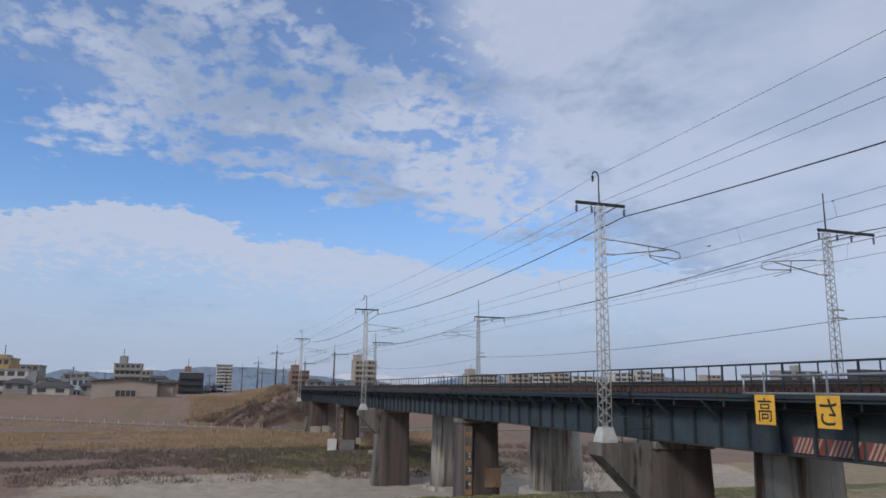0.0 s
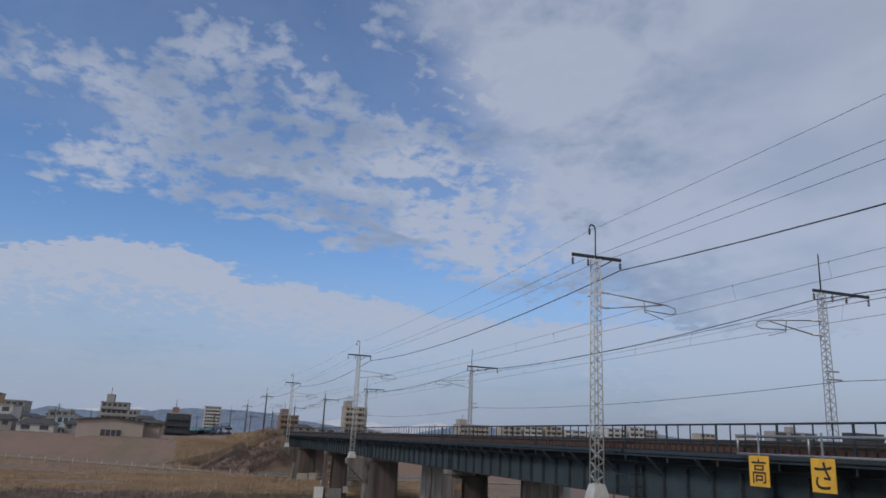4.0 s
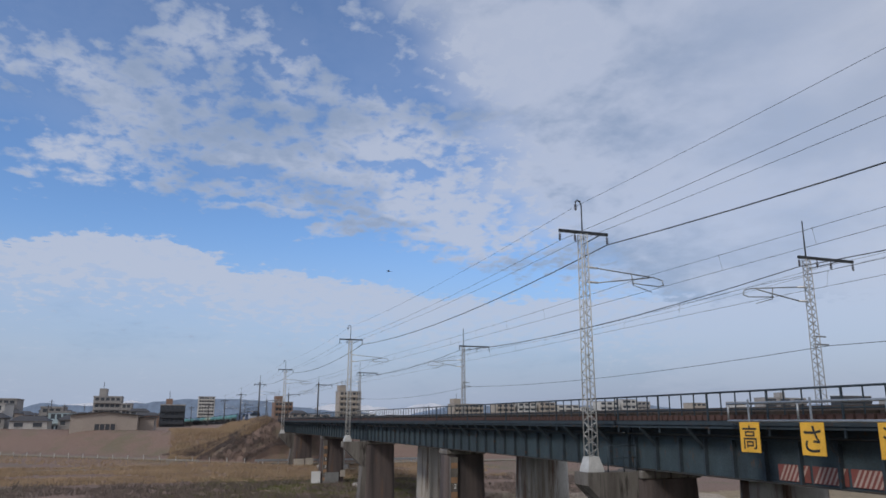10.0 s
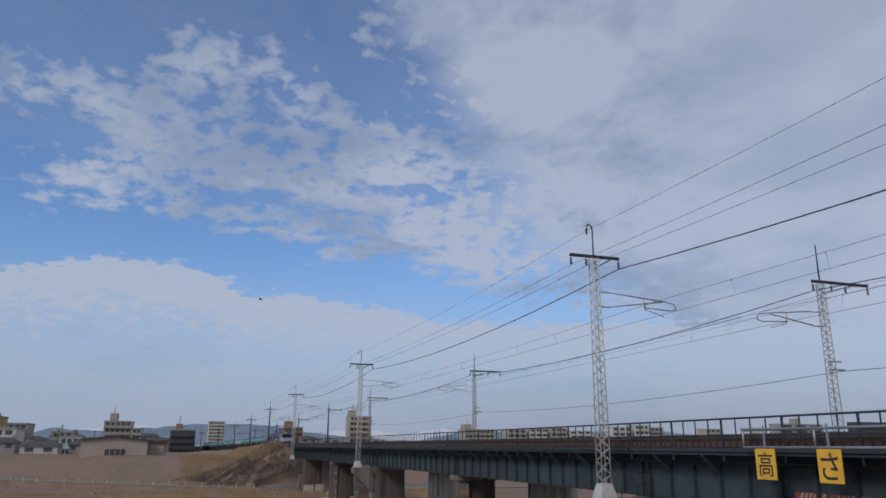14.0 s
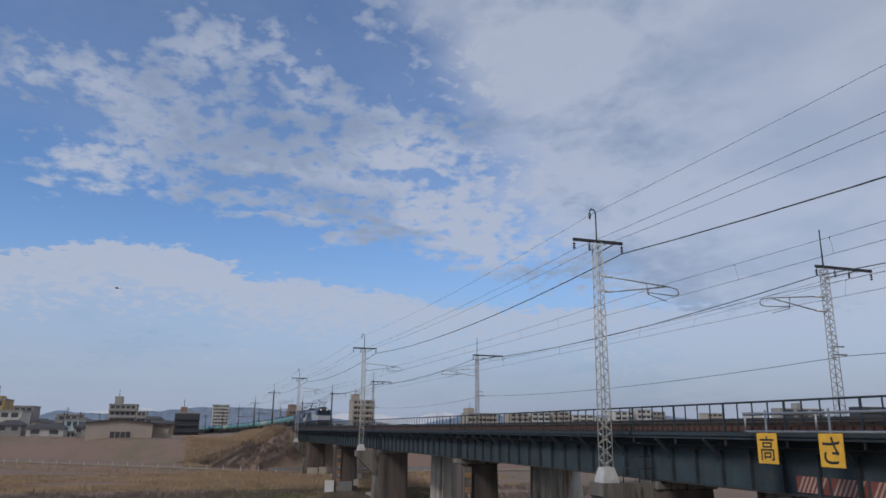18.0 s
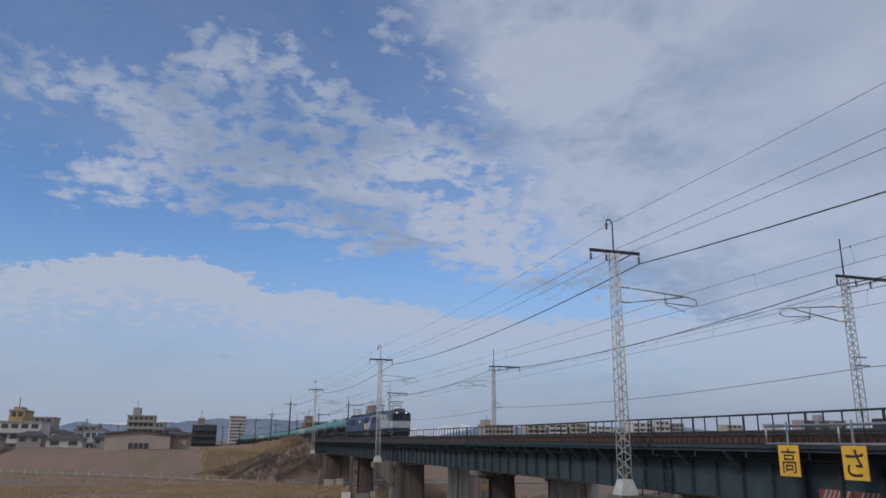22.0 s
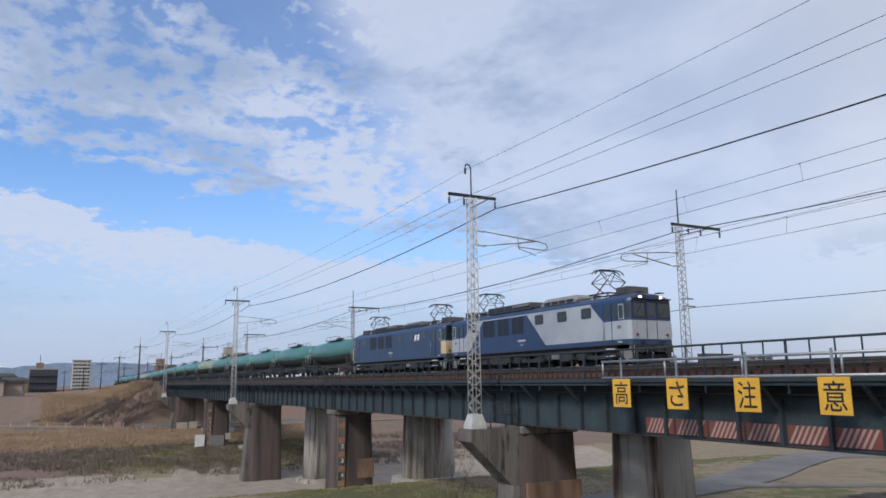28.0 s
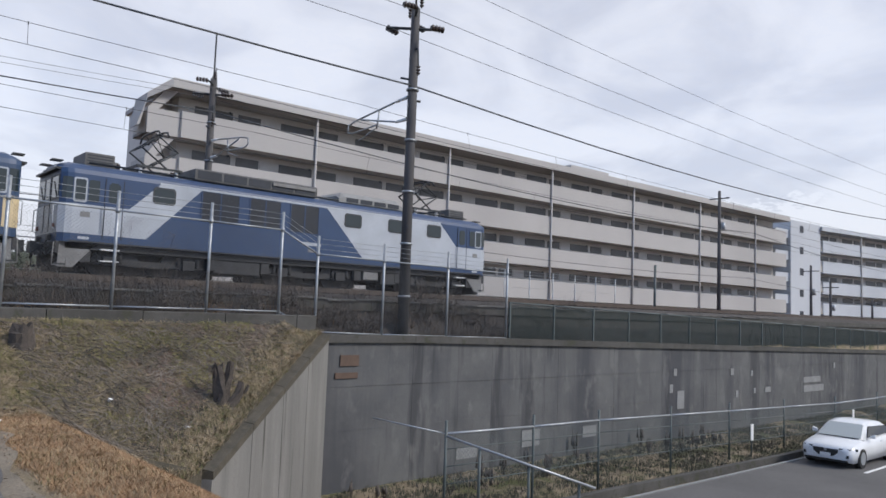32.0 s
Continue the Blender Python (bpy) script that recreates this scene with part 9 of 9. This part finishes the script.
def shrub(x, y, z, h, n, seed, label, material=None, thick=0.014):
    rnd = random.Random(seed)
    ms = Mesh()

    def grow(p, d, l, r, depth):
        q = p + d * l
        ms.rod(p, q, r, r * 0.6, n=4 if depth < 2 else 3)
        if depth < 3:
            for _ in range(rnd.choice((2, 3))):
                e = (d + Vector((rnd.uniform(-0.7, 0.7), rnd.uniform(-0.7, 0.7), rnd.uniform(-0.2, 0.5)))).normalized()
                grow(q, e, l * rnd.uniform(0.55, 0.85), r * 0.55, depth + 1)
    for _ in range(n):
        d = Vector((rnd.uniform(-0.5, 0.5), rnd.uniform(-0.5, 0.5), 1)).normalized()
        grow(Vector((x + rnd.uniform(-0.3, 0.3), y + rnd.uniform(-0.2, 0.2), z)), d, h * rnd.uniform(0.25, 0.38), thick, 0)
    return solo("bare_shrub", ms, material or M_TWIG, label, "shrub", group="bare shrubs")


k = 0
for x, y, z, h, n in ((12.2, 18.0, 0.9, 1.3, 14), (14.4, 17.8, 0.9, 1.5, 9), (12.8, 17.6, 0.8, 0.9, 9), (9.3, 17.6, 1.4, 1.0, 7), (7.3, 17.6, 1.4, 0.8, 6), (15.6, 18.1, 1.1, 2.0, 12), (16.6, 18.2, 1.1, 1.6, 10), (17.8, 18.0, 1.0, 1.3, 9), (11.4, 17.8, 0.9, 1.1, 10), (4.2, 17.8, 1.3, 0.9, 7), (6.4, 17.7, 1.3, 0.8, 7), (13.4, 17.7, 0.9, 1.0, 8), (10.4, 17.8, 1.4, 1.2, 7), (-1.6, 17.7, 1.3, 1.5, 7), (-0.4, 17.8, 1.4, 1.2, 6), (-2.8, 17.6, 1.3, 1.0, 5), (8.2, 17.9, 1.5, 0.9, 6), (-32.6, 16.6, -5.1, 5.2, 14), (-33.6, 17.6, -5.1, 3.0, 6), (-37, 27, -5.1, 3.2, 6), (-58, 28, -5.3, 2.5, 6)):
    k += 1
    shrub(x, y, z, h, n + (8 if x > 3 else 0), k, "bare winter shrub with thin brown twigs", thick=0.022 if x > 3 else 0.014)


def stump(x, y, z, r, h, seed, label):
    rnd = random.Random(seed)
    rings = []
    for i, t in enumerate((0, 0.3, 0.7, 1.0)):
        rr = r * (1.35 - 0.4 * t)
        rings.append([(x + rr * (1 + 0.22 * noise.noise(Vector((math.cos(a) * 1.5, math.sin(a) * 1.5, t * 2 + seed)))) * math.cos(a), y + rr * (1 + 0.22 * noise.noise(Vector((math.cos(a) * 1.5, math.sin(a) * 1.5, t * 2 + seed)))) * math.sin(a), z - 0.1 + (h + 0.1) * t + (0.12 * rnd.uniform(-1, 1) if t == 1.0 else 0)) for a in [math.tau * q / 14 for q in range(14)]])
    return solo("tree_stump", Mesh().loft(rings), M_BARK, label, "stump", group="tree stumps")


stump(3.75, 16.0, ground_z(3.75, 16.0), 0.2, 0.36, 1, "small dark cut tree stump on the bank")
# a tall gnarled stump: a forked stem with broken side shoots
gz = ground_z(6.95, 13.9) - 0.1
gn = Mesh()
rnd = random.Random(21)
for path in (((7.02, 13.85, 0), (6.98, 13.86, 0.4), (6.93, 13.88, 0.7), (6.86, 13.9, 1.08), 0.17, 0.10),
             ((7.0, 13.86, 0.1), (7.01, 13.83, 0.5), (7.08, 13.82, 0.82), (7.10, 13.8, 1.12), 0.15, 0.07),
             ((7.05, 13.8, 0), (7.18, 13.74, 0.25), (7.28, 13.72, 0.42), (7.31, 13.7, 0.66), 0.15, 0.06),
             ((6.95, 13.9, 0.6), (6.85, 13.86, 0.8), (6.80, 13.84, 0.9), (6.76, 13.82, 1.02), 0.06, 0.03),
             ((7.25, 13.73, 0.35), (7.38, 13.7, 0.42), (7.44, 13.7, 0.5), (7.46, 13.7, 0.62), 0.05, 0.02)):
    rings = []
    for i, c in enumerate(path[:4]):
        rr = lerp(path[4], path[5], i / 3)
        rings.append([(c[0] - 0.06 + rr * rnd.uniform(0.72, 1.25) * math.cos(a), c[1] + 0.05 + rr * rnd.uniform(0.72, 1.25) * math.sin(a), gz + c[2] * 0.82 + (rnd.uniform(-0.07, 0.09) if i == 3 else rnd.uniform(-0.02, 0.02))) for a in [math.tau * q / 10 for q in range(10)]])
    gn.loft(rings)
s2 = solo("tree_stump", gn, M_BARK, "tall dark gnarled broken tree stump on the bank", "stump", group="tree stumps")
stump(-5.0, 16.7, -0.02, 0.24, 0.34, 4, "weathered grey stump by the abutment")
stump(-4.15, 16.0, 0.1, 0.26, 0.3, 5, "cracked dark stump beside the asphalt")
stump(-2.9, 16.0, ground_z(-2.9, 16.0), 0.14, 0.14, 6, "low rotten stump on the bank")
rnd = random.Random(3)
for k, (x, y, s) in enumerate(((-1.35, 16.9, 0.06), (0.9, 16.95, 0.05), (2.7, 12.2, 0.05), (-0.85, 9.2, 0.04), (4.9, 14.2, 0.06), (6.0, 13.3, 0.07))):
    ob = solo("litter", Mesh().blob((x, y, ground_z(x, y) + s * 0.4), s, k, 0.6, 7, 4, 0.7), M_WHITE, "scrap of white plastic litter on the ground", "litter", group="litter")


# ---- evergreen woods beyond the tracks ----
def woods(name, label, spots, leaf, material, seed):
    rnd = random.Random(seed)
    v, f = [], []
    for x, y, z, r, h, cnt in spots:
        for _ in range(cnt):
            a, e = rnd.uniform(0, math.tau), rnd.uniform(-0.3, 1.0)
            k = rnd.uniform(0.55, 1.0) ** 0.5
            c = math.sqrt(max(0, 1 - max(0, e) ** 2))
            lump = 1 + 0.3 * noise.noise(Vector((a * 1.5, e * 2, x)))
            p = Vector((x + r * k * lump * c * math.cos(a), y + r * k * lump * c * math.sin(a), z + h * (0.45 + 0.55 * e * lump) * k))
            n = len(v)
            for _q in range(3):
                v.append(tuple(p + Vector((rnd.uniform(-1, 1), rnd.uniform(-1, 1), rnd.uniform(-0.7, 0.7))) * leaf))
            f.append((n, n + 1, n + 2))
    me = bpy.data.meshes.new(name)
    me.from_pydata(v, [], f)
    me.materials.append(material)
    me.update()
    return tagged(new(name, me), label, "woods", kind="stuff")


rnd = random.Random(77)
spots = []
for k in range(90):
    x = rnd.uniform(-38, 130)
    y = rnd.uniform(135, 175)
    top = lerp(5.5, 11.5, smooth(-38, -12, x)) + rnd.uniform(-1.2, 1.2)
    spots.append((x, y, 0.5, rnd.uniform(3.5, 6.5), top * 0.92, 2000))
woods("woodland", "dark evergreen woodland on a low hill", spots, 0.32, M_LEAF, 5)
core = Mesh()
for k, (x, y, z, r, h, cnt) in enumerate(spots):
    core.blob((x, y, z + h * 0.42), r * 0.85, k, h * 0.5 / (r * 0.85), 10, 7, 0.35)
solo("woodland", core, M_LEAF, "dense shaded inside of the evergreen woodland", "woods", kind="stuff")
spots = [(rnd.uniform(-110, -40), rnd.uniform(200, 260), 0, rnd.uniform(4, 7), rnd.uniform(4.5, 7.5), 120) for _ in range(40)]
spots += [(-rnd.uniform(150, 420), rnd.uniform(110, 420), -1, rnd.uniform(4, 8), rnd.uniform(4, 7.5), 90) for _ in range(70)]
woods("woodland", "distant dark tree belt across the river plain", spots, 1.1, M_LEAF, 6)
spots = [(rnd.uniform(-4.5, 26), rnd.uniform(31.2, 34), 0.8, rnd.uniform(0.7, 1.4), rnd.uniform(1.8, 3.2), 420) for _ in range(26)]
spots = [s if s[0] < 12 else (*s[:4], s[4] * 0.62, s[5]) for s in spots]
woods("brushwood", "brown winter brushwood behind the far fence", spots, 0.13, M_BUSH, 7)

# ---- birds over the river ----
def bird(label):
    b = thing("bird", label, "bird", group="birds")
    part("body", Mesh().loft([[(x, r * math.cos(t), r * 0.8 * math.sin(t)) for t in [math.tau * q / 8 for q in range(8)]] for x, r in ((-0.34, 0.01), (-0.2, 0.07), (0.05, 0.1), (0.22, 0.07), (0.34, 0.015))], soft=True), M_BIRD, b)
    for s in (-1, 1):
        part("wing", Mesh().loft([[(0.14, s * 0.05, 0.03), (-0.12, s * 0.05, 0.03), (-0.12, s * 0.05, 0.01)], [(0.18, s * 0.4, 0.16), (-0.06, s * 0.4, 0.15), (-0.06, s * 0.4, 0.13)], [(0.02, s * 0.85, 0.08), (-0.1, s * 0.85, 0.08), (-0.1, s * 0.85, 0.07)]]), M_BIRD, b)
    part("tail", Mesh().prism([(-0.3, -0.03), (-0.3, 0.03), (-0.5, 0.1), (-0.5, -0.1)], "z", -0.01, 0.01), M_BIRD, b)
    return b


bird_a = bird("grey bird gliding over the river")


def along(pts, s):
    for a, b in zip(pts, pts[1:]):
        d = hyp(b[0] - a[0], b[1] - a[1])
        if s <= d:
            return lerp(a[0], b[0], s / d), lerp(a[1], b[1], s / d), math.degrees(math.atan2(b[1] - a[1], b[0] - a[0]))
        s -= d
    return (*pts[-1], math.degrees(math.atan2(pts[-1][1] - pts[-2][1], pts[-1][0] - pts[-2][0])))


def motions():
    for ob, off in TRAIN:
        walk(ob, train_rows(off))
    walk(car_white, [(0.0, pose(29.8 + 7.0 * 32, 11.4, LOW_Z + 0.03)), (26.0, pose(29.8 + 7.0 * 6, 10.5, LOW_Z + 0.03)), (32.0, pose(29.8, 10.45, LOW_Z + 0.03))])
    rows = [(0.0, along(FAR_ROAD, 5.4)), (19.0, along(FAR_ROAD, 5.4))]
    for k in range(14):
        t = 19.0 + (k + 1) * 13.0 / 14
        rows.append((t, along(FAR_ROAD, 5.4 + 26.46 * (t - 19.0) - 2.4 * min(1.0, t - 19.0))))
    walk(car_dark, [(t, pose(x, y, -5.48, 0, 0, a + 180)) for t, (x, y, a) in rows])

    walk(bird_a, [(0.0, pose(-118, 92, 30, 0, 0, -95)), (9.0, pose(-120, 37.5, 27.1, 0, 0, -98)), (13.0, pose(-120, 14.2, 25.0, 0, 0, -100)), (19.0, pose(-120, -18.2, 21.7, 0, 0, -95)), (26.0, pose(-124, -58, 19, 0, 0, -92)), (32.0, pose(-128, -92, 18, 0, 0, -90))])


motions()
